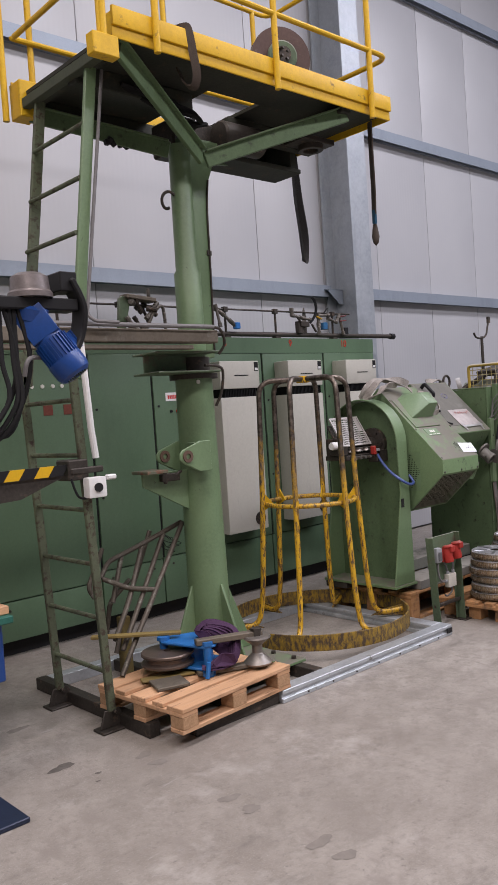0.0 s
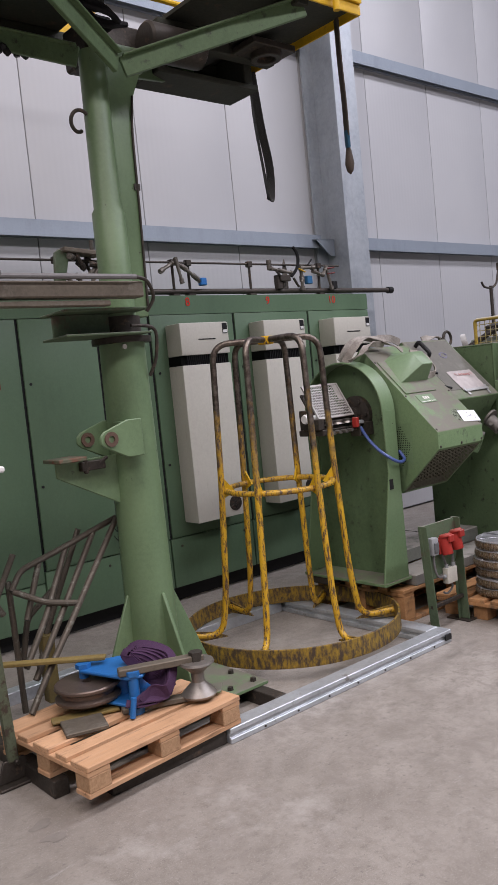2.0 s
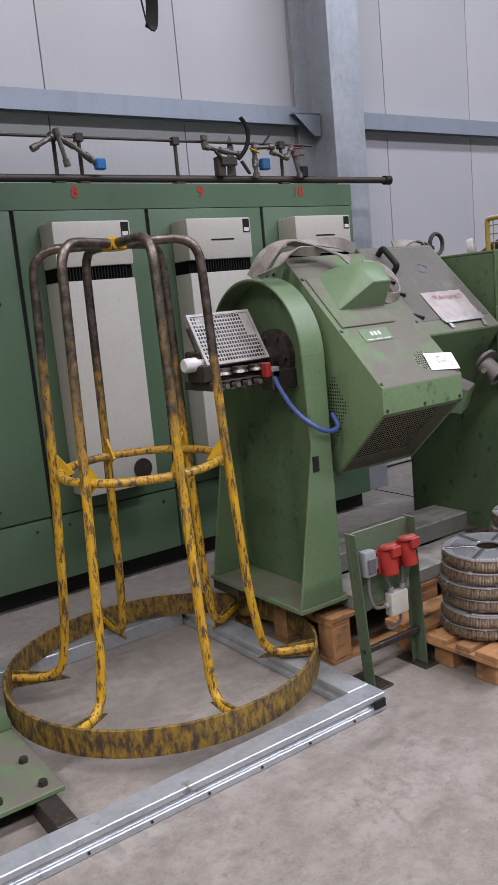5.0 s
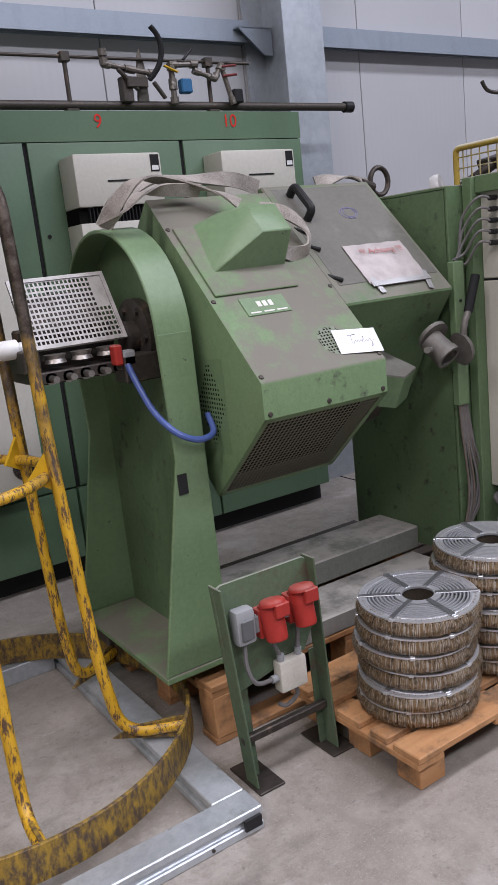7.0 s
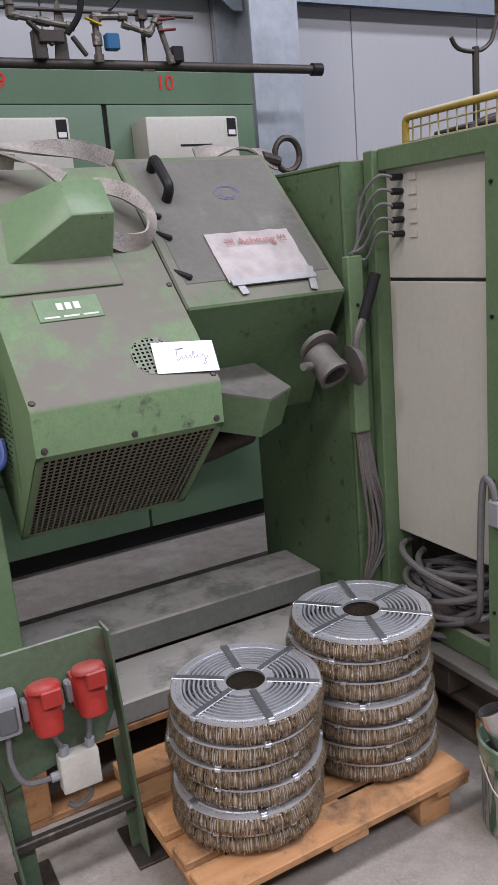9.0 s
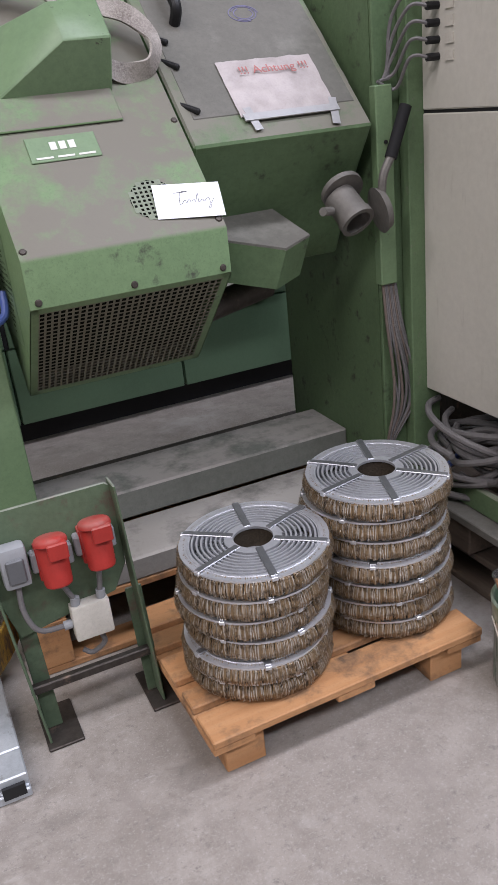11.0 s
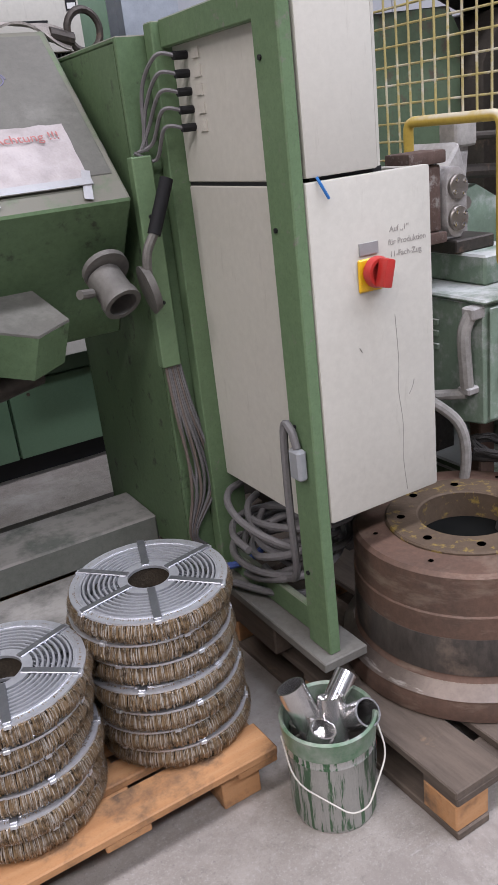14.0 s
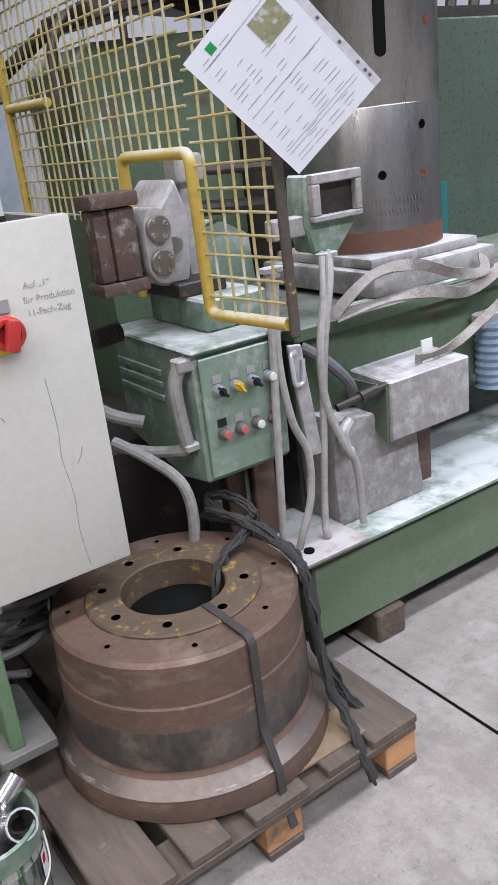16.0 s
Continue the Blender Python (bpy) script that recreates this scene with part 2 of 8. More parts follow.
GREY_WOOD = surface("dirty_pallet_wood", (0.12, 0.094, 0.074), (0.068, 0.055, 0.045), 0.75, big=4, fine=22, vary=0.14, stretch=(5, 0.6, 5), wear=(0.24, 0.16, 0.10),
                    wear_at=(0.60, 0.72), bump=0.25, random_tone=0.15)
CHIP_BLOCK = surface("pressed_chip_block", (0.42, 0.26, 0.15), (0.30, 0.18, 0.10), 0.8, big=60, fine=130, vary=0.2, bump=0.5)
BRISTLE, nt, p = nodes_of("brass_tipped_bristle")
co = nt.nodes.new("ShaderNodeTexCoord").outputs["Object"]
each = nt.nodes.new("ShaderNodeNewGeometry").outputs["Random Per Island"]
c = mix(nt, ramp(nt, each, 0.55, 0.97), (0.27, 0.185, 0.10), (0.55, 0.52, 0.47))
c = mix(nt, ramp(nt, noise_node(nt, co, 60, 6, 0.75), 0.5, 0.64), c, (0.085, 0.058, 0.035))
nt.links.new(c, p.inputs["Base Color"])
p.inputs["Metallic"].default_value, p.inputs["Roughness"].default_value = 0.45, 0.42
LID_GREY = surface("dusty_grey_lid", (0.135, 0.13, 0.115), (0.105, 0.105, 0.09), 0.6, vary=0.1, wear=(0.19, 0.185, 0.165), wear_at=(0.54, 0.72), wear_scale=6, bump=0.06)
TIN = surface("paint_streaked_tin", (0.50, 0.50, 0.48), (0.40, 0.41, 0.39), 0.35, 0.7, big=8, vary=0.08, stretch=(9, 9, 1.0), wear=(0.07, 0.16, 0.08), wear_at=(0.48, 0.54), wear_stretch=(14, 14, 1.3),
              wear_scale=5, bump=0.05)
TIN_GREEN = surface("green_dripped_rim", (0.07, 0.16, 0.08), (0.34, 0.36, 0.32), 0.4, 0.2, big=18, vary=0.15, bump=0.2)
# near-black for joints, and for openings in place of the shade inside
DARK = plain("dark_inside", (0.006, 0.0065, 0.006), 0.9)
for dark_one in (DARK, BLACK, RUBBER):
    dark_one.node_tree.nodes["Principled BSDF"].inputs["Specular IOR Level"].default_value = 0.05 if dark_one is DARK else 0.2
LENS = plain("warm_white_knob", (0.6, 0.6, 0.55), 0.4)

CAGE_TUBE, nt, p = nodes_of("cage_tube_paint")
co = nt.nodes.new("ShaderNodeTexCoord").outputs["Object"]
xyz = nt.nodes.new("ShaderNodeSeparateXYZ")
nt.links.new(co, xyz.inputs[0])
wobble = nt.nodes.new("ShaderNodeMath")
wobble.operation = "MULTIPLY_ADD"
nt.links.new(noise_node(nt, co, 9, 6, 0.7), wobble.inputs[0])
wobble.inputs[1].default_value = 1.5
nt.links.new(xyz.outputs["Z"], wobble.inputs[2])
rubbed = ramp(nt, wobble.outputs[0], 1.62, 2.12)
c = mix(nt, ramp(nt, noise_node(nt, co, 5, 4), 0.3, 0.7), (0.50, 0.28, 0.015), (0.63, 0.37, 0.02))
c = mix(nt, ramp(nt, noise_node(nt, co, 70, 8, 0.75, (1, 1, 0.22)), 0.50, 0.57), c, (0.085, 0.048, 0.03))
bare = mix(nt, ramp(nt, noise_node(nt, co, 30, 6, 0.7), 0.4, 0.65), (0.10, 0.08, 0.068), (0.24, 0.205, 0.175))
nt.links.new(mix(nt, rubbed, c, bare), p.inputs["Base Color"])
nt.links.new(rubbed, p.inputs["Metallic"])
p.inputs["Roughness"].default_value = 0.45
bump_node = nt.nodes.new("ShaderNodeBump")
bump_node.inputs["Strength"].default_value, bump_node.inputs["Distance"].default_value = 0.3, 0.003
nt.links.new(noise_node(nt, co, 48, 8, 0.72), bump_node.inputs["Height"])
nt.links.new(bump_node.outputs["Normal"], p.inputs["Normal"])

PANEL, nt, p = nodes_of("wall_panel_sheet")
co = nt.nodes.new("ShaderNodeTexCoord").outputs["Object"]
nt.links.new(mix(nt, ramp(nt, noise_node(nt, co, 0.7, 4), 0.3, 0.7), (0.405, 0.41, 0.43), (0.445, 0.45, 0.465)), p.inputs["Base Color"])
p.inputs["Roughness"].default_value = 0.4
wave = nt.nodes.new("ShaderNodeTexWave")
wave.bands_direction = "X"
wave.inputs["Scale"].default_value = 6.4
nt.links.new(co, wave.inputs["Vector"])
bump_node = nt.nodes.new("ShaderNodeBump")
bump_node.inputs["Strength"].default_value, bump_node.inputs["Distance"].default_value = 0.12, 0.003
nt.links.new(wave.outputs["Fac"], bump_node.inputs["Height"])
nt.links.new(bump_node.outputs["Normal"], p.inputs["Normal"])

# ceiling and side walls stay out of view; dark to cut bounced light
CEILING = surface("grey_ceiling_sheet", (0.085, 0.085, 0.085), rough=0.6)
SIDE_WALL = surface("grey_side_wall", (0.13, 0.133, 0.137), rough=0.6)
CONCRETE, nt, p = nodes_of("concrete_floor")
co = nt.nodes.new("ShaderNodeTexCoord").outputs["Object"]
c = mix(nt, ramp(nt, noise_node(nt, co, 0.55, 6, 0.6), 0.3, 0.7), (0.255, 0.228, 0.20), (0.35, 0.32, 0.288))
c = mix(nt, ramp(nt, noise_node(nt, co, 3.2, 8, 0.72), 0.44, 0.66), c, (0.215, 0.19, 0.165))
c = mix(nt, ramp(nt, noise_node(nt, co, 13, 9, 0.78), 0.46, 0.66), c, (0.205, 0.182, 0.158))
c = mix(nt, ramp(nt, noise_node(nt, co, 7, 9, 0.75, (0.5, 2.5, 1)), 0.62, 0.68), c, (0.35, 0.33, 0.31))
c = mix(nt, ramp(nt, noise_node(nt, co, 130, 4, 0.7), 0.54, 0.72), c, (0.345, 0.325, 0.30))
c = mix(nt, ramp(nt, noise_node(nt, co, 18, 8, 0.75), 0.66, 0.73), c, (0.13, 0.12, 0.11))
c = mix(nt, ramp(nt, noise_node(nt, co, 1.5, 9, 0.72, (1, 2.2, 1)), 0.56, 0.70), c, (0.17, 0.152, 0.134))
c = mix(nt, ramp(nt, noise_node(nt, co, 34, 9, 0.8), 0.55, 0.66), c, (0.16, 0.145, 0.13))
c = mix(nt, ramp(nt, noise_node(nt, co, 240, 3, 0.8), 0.60, 0.70), c, (0.14, 0.128, 0.117))
c = mix(nt, ramp(nt, noise_node(nt, co, 75, 5, 0.8), 0.63, 0.70), c, (0.12, 0.11, 0.10))
c = mix(nt, ramp(nt, noise_node(nt, co, 5.5, 8, 0.7, (1.6, 0.7, 1)), 0.54, 0.66), c, (0.225, 0.20, 0.178))
c = mix(nt, ramp(nt, noise_node(nt, co, 2.1, 7, 0.7), 0.57, 0.70), c, (0.37, 0.345, 0.318))
c = mix(nt, ramp(nt, noise_node(nt, co, 320, 2, 0.7), 0.64, 0.72), c, (0.40, 0.38, 0.36))
nt.links.new(c, p.inputs["Base Color"])
rr = nt.nodes.new("ShaderNodeMapRange")
rr.inputs["To Min"].default_value, rr.inputs["To Max"].default_value = 0.38, 0.72
nt.links.new(noise_node(nt, co, 2.3, 6), rr.inputs["Value"])
nt.links.new(rr.outputs["Result"], p.inputs["Roughness"])
bump_node = nt.nodes.new("ShaderNodeBump")
bump_node.inputs["Strength"].default_value, bump_node.inputs["Distance"].default_value = 0.4, 0.004
nt.links.new(noise_node(nt, co, 85, 7, 0.8), bump_node.inputs["Height"])
nt.links.new(bump_node.outputs["Normal"], p.inputs["Normal"])

# ---- mesh tools ----


def B():
    return bmesh.new()


def box(bm, lo, hi, m=None):
    lo, hi = Vector(lo), Vector(hi)
    t = Matrix.Translation((lo + hi) / 2) @ Matrix.Diagonal((*(hi - lo), 1))
    return bmesh.ops.create_cube(bm, size=1, matrix=(m or Matrix()) @ t)["verts"]


def prism(bm, poly, axis, a, b, m=None):
    """A polygon in the plane across the axis, drawn out from a to b. Its two numbers are the other two axes in order."""
    def put(u, v, w):
        q = Vector({"x": (w, u, v), "y": (u, w, v), "z": (u, v, w)}[axis])
        return bm.verts.new(m @ q if m else q)
    one, two = [put(*q, a) for q in poly], [put(*q, b) for q in poly]
    bm.faces.new(one)
    bm.faces.new(two[::-1])
    n = len(poly)
    for i in range(n):
        bm.faces.new((one[i], two[i], two[(i + 1) % n], one[(i + 1) % n]))


def rings(bm, loops, closed=False, caps=True):
    rows = [[bm.verts.new(v) for v in loop] for loop in loops]
    n = len(rows[0])
    for i in range(len(rows) - (0 if closed else 1)):
        one, two = rows[i], rows[(i + 1) % len(rows)]
        for j in range(n):
            bm.faces.new((one[j], one[(j + 1) % n], two[(j + 1) % n], two[j]))
    if caps and not closed:
        bm.faces.new(rows[0][::-1])
        bm.faces.new(rows[-1])


def sweep(bm, pts, shape, closed=False, up=(0, 0, 1), twist=None):
    """Draws the outline shape, pairs of (side, up), along the points."""
    pts = [Vector(q) for q in pts]
    loops, side_old = [], None
    n = len(pts)
    for i, q in enumerate(pts):
        ahead = (pts[(i + 1) % n] - pts[i - 1]) if closed or 0 < i < n - 1 else (pts[1] - pts[0] if i == 0 else pts[-1] - pts[-2])
        ahead.normalize()
        if side_old is None:
            ref = Vector(up)
            if abs(ref.dot(ahead)) > 0.95:
                ref = Vector((1, 0, 0)) if abs(ahead.x) < 0.9 else Vector((0, 1, 0))
            side = ahead.cross(ref).normalized()
        else:
            side = (side_old - ahead * side_old.dot(ahead)).normalized()
        side_old = side
        top = side.cross(ahead)
        s, u = side, top
        if twist:
            a = twist(i / max(1, n - 1))
            s, u = side * math.cos(a) + top * math.sin(a), top * math.cos(a) - side * math.sin(a)
        loops.append([q + s * a + u * b for a, b in shape])
    rings(bm, loops, closed)


def circle(r, n=10):
    return [(r * math.cos(2 * math.pi * k / n), r * math.sin(2 * math.pi * k / n)) for k in range(n)]


def tube(bm, pts, r, n=10, closed=False):
    sweep(bm, pts, circle(r, n), closed)


def rod(bm, a, b, r, n=12, r2=None):
    a, b = Vector(a), Vector(b)
    ahead = (b - a).normalized()
    ref = Vector((0, 0, 1)) if abs(ahead.z) < 0.9 else Vector((1, 0, 0))
    s = ahead.cross(ref).normalized()
    u = s.cross(ahead)
    rings(bm, [[q + s * x + u * y for x, y in circle(rad, n)] for q, rad in ((a, r), (b, r if r2 is None else r2))])


def curve(pts, k=6):
    """A smooth line through the points."""
    pts = [Vector(q) for q in pts]
    out = []
    for i in range(len(pts) - 1):
        a, b, c, d = pts[max(i - 1, 0)], pts[i], pts[i + 1], pts[min(i + 2, len(pts) - 1)]
        for j in range(k):
            t = j / k
            out.append(0.5 * (2 * b + (c - a) * t + (2 * a - 5 * b + 4 * c - d) * t * t + (3 * b - a - 3 * c + d) * t ** 3))
    return out + [pts[-1]]


def bends(pts, r, k=5):
    """A line of straight runs with rounded corners."""
    pts = [Vector(q) for q in pts]
    out = [pts[0]]
    for a, b, c in zip(pts, pts[1:], pts[2:]):
        u, v = (a - b), (c - b)
        d = min(r, u.length * 0.45, v.length * 0.45)
        p0, p2 = b + u.normalized() * d, b + v.normalized() * d
        out += [p0.lerp(b, t).lerp(b.lerp(p2, t), t) for t in (i / k for i in range(k + 1))]
    return out + [pts[-1]]


def webbing(bm, pts, w, t=0.004, up=(0, 0, 1), twist=None):
    sweep(bm, pts, [(-w / 2, -t / 2), (w / 2, -t / 2), (w / 2, t / 2), (-w / 2, t / 2)], up=up, twist=twist)


def lathe(bm, profile, at, n=48, axis=(0, 0, 1), closed=False):
    """Turns (radius, height) round an axis through the place. closed: the profile is a loop (a ring with a hole)."""
    turn = Vector((0, 0, 1)).rotation_difference(Vector(axis)).to_matrix()
    at = Vector(at)
    rings_ = [[at + turn @ Vector((r * math.cos(2 * math.pi * k / n), r * math.sin(2 * math.pi * k / n), z)) for r, z in profile] for k in range(n)]
    rows = [[bm.verts.new(v) for v in loop] for loop in rings_]
    m = len(profile)
    for i in range(n):
        one, two = rows[i], rows[(i + 1) % n]
        for j in range(m if closed else m - 1):
            bm.faces.new((one[j], two[j], two[(j + 1) % m], one[(j + 1) % m]))
    if not closed:
        for j in (0, -1):
            if profile[j][0] > 1e-4:
                bm.faces.new([rows[i][j] for i in range(n)][:: 1 if j else -1])
    bmesh.ops.remove_doubles(bm, verts=bm.verts, dist=1e-5)


def perforated(bm, origin, du, dv, nu, nv, solid=0.4, keep=None):
    """A sheet of square holes: nu x nv cells spanned by du and dv, with the solid share round each hole."""
    o, du, dv = Vector(origin), Vector(du), Vector(dv)
    s = solid / 2
    cache = {}

    def vert(u, v):
        key = (round(u, 4), round(v, 4))
        if key not in cache:
            cache[key] = bm.verts.new(o + du * (u / nu) + dv * (v / nv))
        return cache[key]
    for i in range(nu):
        for j in range(nv):
            outer = [vert(i, j), vert(i + 1, j), vert(i + 1, j + 1), vert(i, j + 1)]
            if keep and not keep((i + 0.5) / nu, (j + 0.5) / nv):
                bm.faces.new(outer)
                continue
            inner = [vert(i + a, j + b) for a, b in ((s, s), (1 - s, s), (1 - s, 1 - s), (s, 1 - s))]
            for k in range(4):
                bm.faces.new((outer[k], outer[(k + 1) % 4], inner[(k + 1) % 4], inner[k]))


def soft(bm, w=0.004, seg=1, angle=35):
    """Rounds the sharp edges."""
    bmesh.ops.recalc_face_normals(bm, faces=bm.faces)
    edges = [e for e in bm.edges if len(e.link_faces) == 2 and e.calc_face_angle(0) > radians(angle)]
    bmesh.ops.bevel(bm, geom=edges, offset=w, segments=seg, profile=0.6, affect="EDGES", clamp_overlap=True)
    return bm


def mesh_of(name, bm, material):
    bmesh.ops.recalc_face_normals(bm, faces=bm.faces)
    me = bpy.data.meshes.new(name)
    bm.to_mesh(me)
    bm.free()
    me.polygons.foreach_set("use_smooth", [True] * len(me.polygons))
    me.set_sharp_from_angle(angle=radians(32))
    me.materials.append(material)
    return me


def place_of(ob):
    return ob.matrix_basis if ob.type == "EMPTY" else Matrix()


def part(name, bm, material, parent, label=""):
    ob = new(name, mesh_of(name, bm, material))
    ob.parent = parent
    ob.matrix_parent_inverse = place_of(parent).inverted()
    return tagged(ob, label)


def thing(name, at, label, category, group=""):
    ob = new(name)
    ob.empty_display_size = 0.1
    ob.matrix_basis = Matrix.Translation(at)
    return tagged(ob, label, category, group)


def single(name, bm, material, label, category, group=""):
    return tagged(new(name, mesh_of(name, bm, material)), label, category, group)


def structure(name, bm, material, label=""):
    return tagged(new(name, mesh_of(name, bm, material)), label, kind="structure")


def lettering(name, text, size, m, material, parent, depth=0.0006):
    cu = bpy.data.curves.new(name, "FONT")
    cu.body, cu.size, cu.extrude, cu.align_x = text, size, depth, "CENTER"
    tmp = bpy.data.objects.new(name, cu)
    scene.collection.objects.link(tmp)
    me = bpy.data.meshes.new_from_object(tmp)
    bpy.data.objects.remove(tmp)
    me.transform(m)
    me.materials.append(material)
    ob = new(name, me)
    ob.parent = parent
    ob.matrix_parent_inverse = place_of(parent).inverted()
    return ob


def face_y(x, y, z, rz=0, tilt=90):
    """A pose for lettering that faces the -y side."""
    return pose(x, y, z, tilt, 0, rz)

# ---- hall ----
bm = B()
box(bm, (-7, -7, -0.2), (17, 6.1, 0))
floor = structure("floor", bm, CONCRETE, "worn grey concrete hall floor with stains")
bm = B()
box(bm, (6.652, -7, 0.0005), (6.66, 5.8, 0.0025))
structure("floor_joint", bm, DARK)

WALL_Y = 5.85
bm = B()
box(bm, (-7, WALL_Y + 0.05, 0), (17, WALL_Y + 0.17, ROOF))
wall_north = structure("wall_north", bm, PANEL, "pale grey sandwich panel hall wall")
seams = [-6.8, -5.8, -4.85, -3.9, -2.95, -2.0, -1.05, -0.1, 0.85, 1.78, 2.73, 3.68, 4.63, 5.58, 6.52, 7.46, 8.47, 9.49, 10.5, 11.5, 12.5, 13.5, 14.5, 15.5, 16.6]
for a, b in zip(seams, seams[1:]):
    bm = B()
    box(bm, (a + 0.003, WALL_Y, 0.02), (b - 0.003, WALL_Y + 0.05, ROOF - 0.02))
    part("wall_panel", soft(bm, 0.006, 2), PANEL, wall_north)
for name, lo, hi in (("wall_south", (-7, -7.15, 0), (17, -7, ROOF)), ("wall_west", (-7.15, -7, 0), (-7, 6.02, ROOF)), ("wall_east", (17, -7, 0), (17.15, 6.02, ROOF))):
    bm = B()
    box(bm, lo, hi)
    structure(name, bm, SIDE_WALL, "plain grey hall wall")
bm = B()
box(bm, (-7.15, -7.15, ROOF), (17.15, 6.1, ROOF + 0.15))
structure("ceiling", bm, CEILING, "grey hall ceiling")

# horizontal girts, a lipped channel each
for z in (2.68, 4.50, 6.28):
    for x0, x1 in ((-7, 6.52), (6.80, 17)):
        bm = B()
        sec = [(0, 0.006), (0.0, 0.12), (-0.10, 0.12), (-0.10, 0), (-0.094, 0), (-0.094, 0.114), (-0.03, 0.114), (-0.03, 0.006)]
        prism(bm, [(WALL_Y + y, z + h) for y, h in sec], "x", x0, x1)
        structure("wall_girt", bm, GIRT, "blue-grey steel wall girt")

# steel column with two flanges and a web
col = tagged(thing("steel_column", (6.66, 5.6, 0), "galvanised steel hall column against the panel wall", "column"), kind="structure")
for nm, lo, hi in (("flange", (6.515, 5.415, 0), (6.80, 5.433, ROOF)), ("flange", (6.515, 5.80, 0), (6.80, 5.818, ROOF)), ("web", (6.651, 5.433, 0), (6.665, 5.80, ROOF))):
    bm = B()
    box(bm, lo, hi)
    part(nm, bm, GALV, col)
bm = B()
prism(bm, [(6.40, 2.75), (6.64, 2.75), (6.64, 2.60), (6.58, 2.60)], "y", 5.70, 5.71)
box(bm, (6.40, 5.70, 2.745), (6.64, 5.80, 2.755))
part("girt_bracket", bm, GIRT, col)

# ---- row of green switch cabinets ----
CY = 5.06


def switch_cabinet(x0, x1, kick=0.46, head=2.02, label="green steel switch cabinet with closed doors", handle=True):
    cab = thing("switch_cabinet", ((x0 + x1) / 2, CY + 0.25, 0), label, "cabinet", "row of switch cabinets")
    bm = B()
    box(bm, (x0 + 0.002, CY + 0.018, 0.115), (x1 - 0.002, CY + 0.52, 2.155))
    part("body", soft(bm, 0.004), CABINET_GREEN, cab)
    # recessed plinth in flat black, which carries the shade of the gap
    bm = B()
    box(bm, (x0, CY + 0.10, 0.0), (x1, CY + 0.50, 0.115))
    part("shaded_plinth", bm, BLACK, cab)
    bm = B()
    box(bm, (x0 + 0.017, CY, kick + 0.006), (x1 - 0.004, CY + 0.018, head))
    door = part("door", soft(bm, 0.004, 2), CABINET_GREEN, cab)
    bm = B()
    box(bm, (x0 + 0.006, CY + 0.002, 0.115), (x1 - 0.006, CY + 0.018, kick - 0.004))
    kp = part("kick_panel", soft(bm, 0.004, 2), CABINET_GREEN, cab)
    for zx in (x0 + 0.09, x1 - 0.09):
        bm = B()
        rod(bm, (zx, CY - 0.004, kick - 0.06), (zx, CY + 0.004, kick - 0.06), 0.008)
        part("screw", bm, STEEL, kp)
    bm = B()
    box(bm, (x0, CY + 0.001, head + 0.004), (x1, CY + 0.018, 2.155))
    part("header_panel", bm, CABINET_GREEN, cab)
    bm = B()
    box(bm, (x0 - 0.004, CY + 0.012, kick), (x0 + 0.017, CY + 0.02, head))
    part("door_seal", bm, RUBBER, cab)
    if handle:
        for z in (0.98, 1.62):
            bm = B()
            rod(bm, (x0 + 0.055, CY - 0.006, z), (x0 + 0.055, CY + 0.002, z), 0.009)
            part("lock", bm, BLACK, door)
    return cab, door


cabs = []
for x0, x1, kick in ((0.6, 1.42, 0.37), (1.42, 2.25, 0.37), (2.25, 3.06, 0.38), (3.06, 3.61, 0.45), (3.61, 4.02, 0.46), (4.02, 4.775, 0.46), (4.775, 5.555, 0.46), (5.555, 6.295, 0.46)):
    cabs.append(switch_cabinet(x0, x1, kick))
# maker's plate, buttons and red warning squares on the left doors
bm = B()
box(bm, (3.735, CY - 0.003, 1.655), (3.90, CY, 1.72))
plate = part("maker_plate", soft(bm, 0.002), WHITE, cabs[4][1], "white plate with red border")
bm = B()
for k in range(7):
    box(bm, (3.755 + 0.018 * k, CY - 0.005, 1.672), (3.767 + 0.018 * k, CY - 0.003, 1.70))
part("marking", bm, SIGN_RED, plate)
for k, zz in enumerate((1.575, 1.575, 1.575)):
    bm = B()
    lathe(bm, [(0, -0.012), (0.010, -0.012), (0.012, 0)], (3.78 + 0.06 * k, CY, zz), 12, (0, 1, 0))
    part("indicator", bm, SIGN_RED if k == 1 else BLACK, cabs[4][1])
for xx in (2.73, 2.885):
    bm = B()
    box(bm, (xx - 0.035, CY - 0.003, 1.60), (xx + 0.035, CY, 1.67))
    part("warning_square", bm, surface("faded_red_square", (0.16, 0.05, 0.035), vary=0.1, rough=0.6), cabs[2][1], "faded red warning square")
for xx in (2.62, 2.70, 2.78, 2.85):
    bm = B()
    lathe(bm, [(0, -0.008), (0.013, -0.008), (0.015, 0)], (xx, CY, 1.80), 14, (0, 1, 0))
    part("indicator", bm, LENS, cabs[2][1])
for xx, txt, i in ((4.375, "8", 5), (5.142, "9", 6), (5.855, "10", 7)):
    lettering("number", txt, 0.085, face_y(xx, CY - 0.0015, 2.082), SIGN_RED, cabs[i][0])

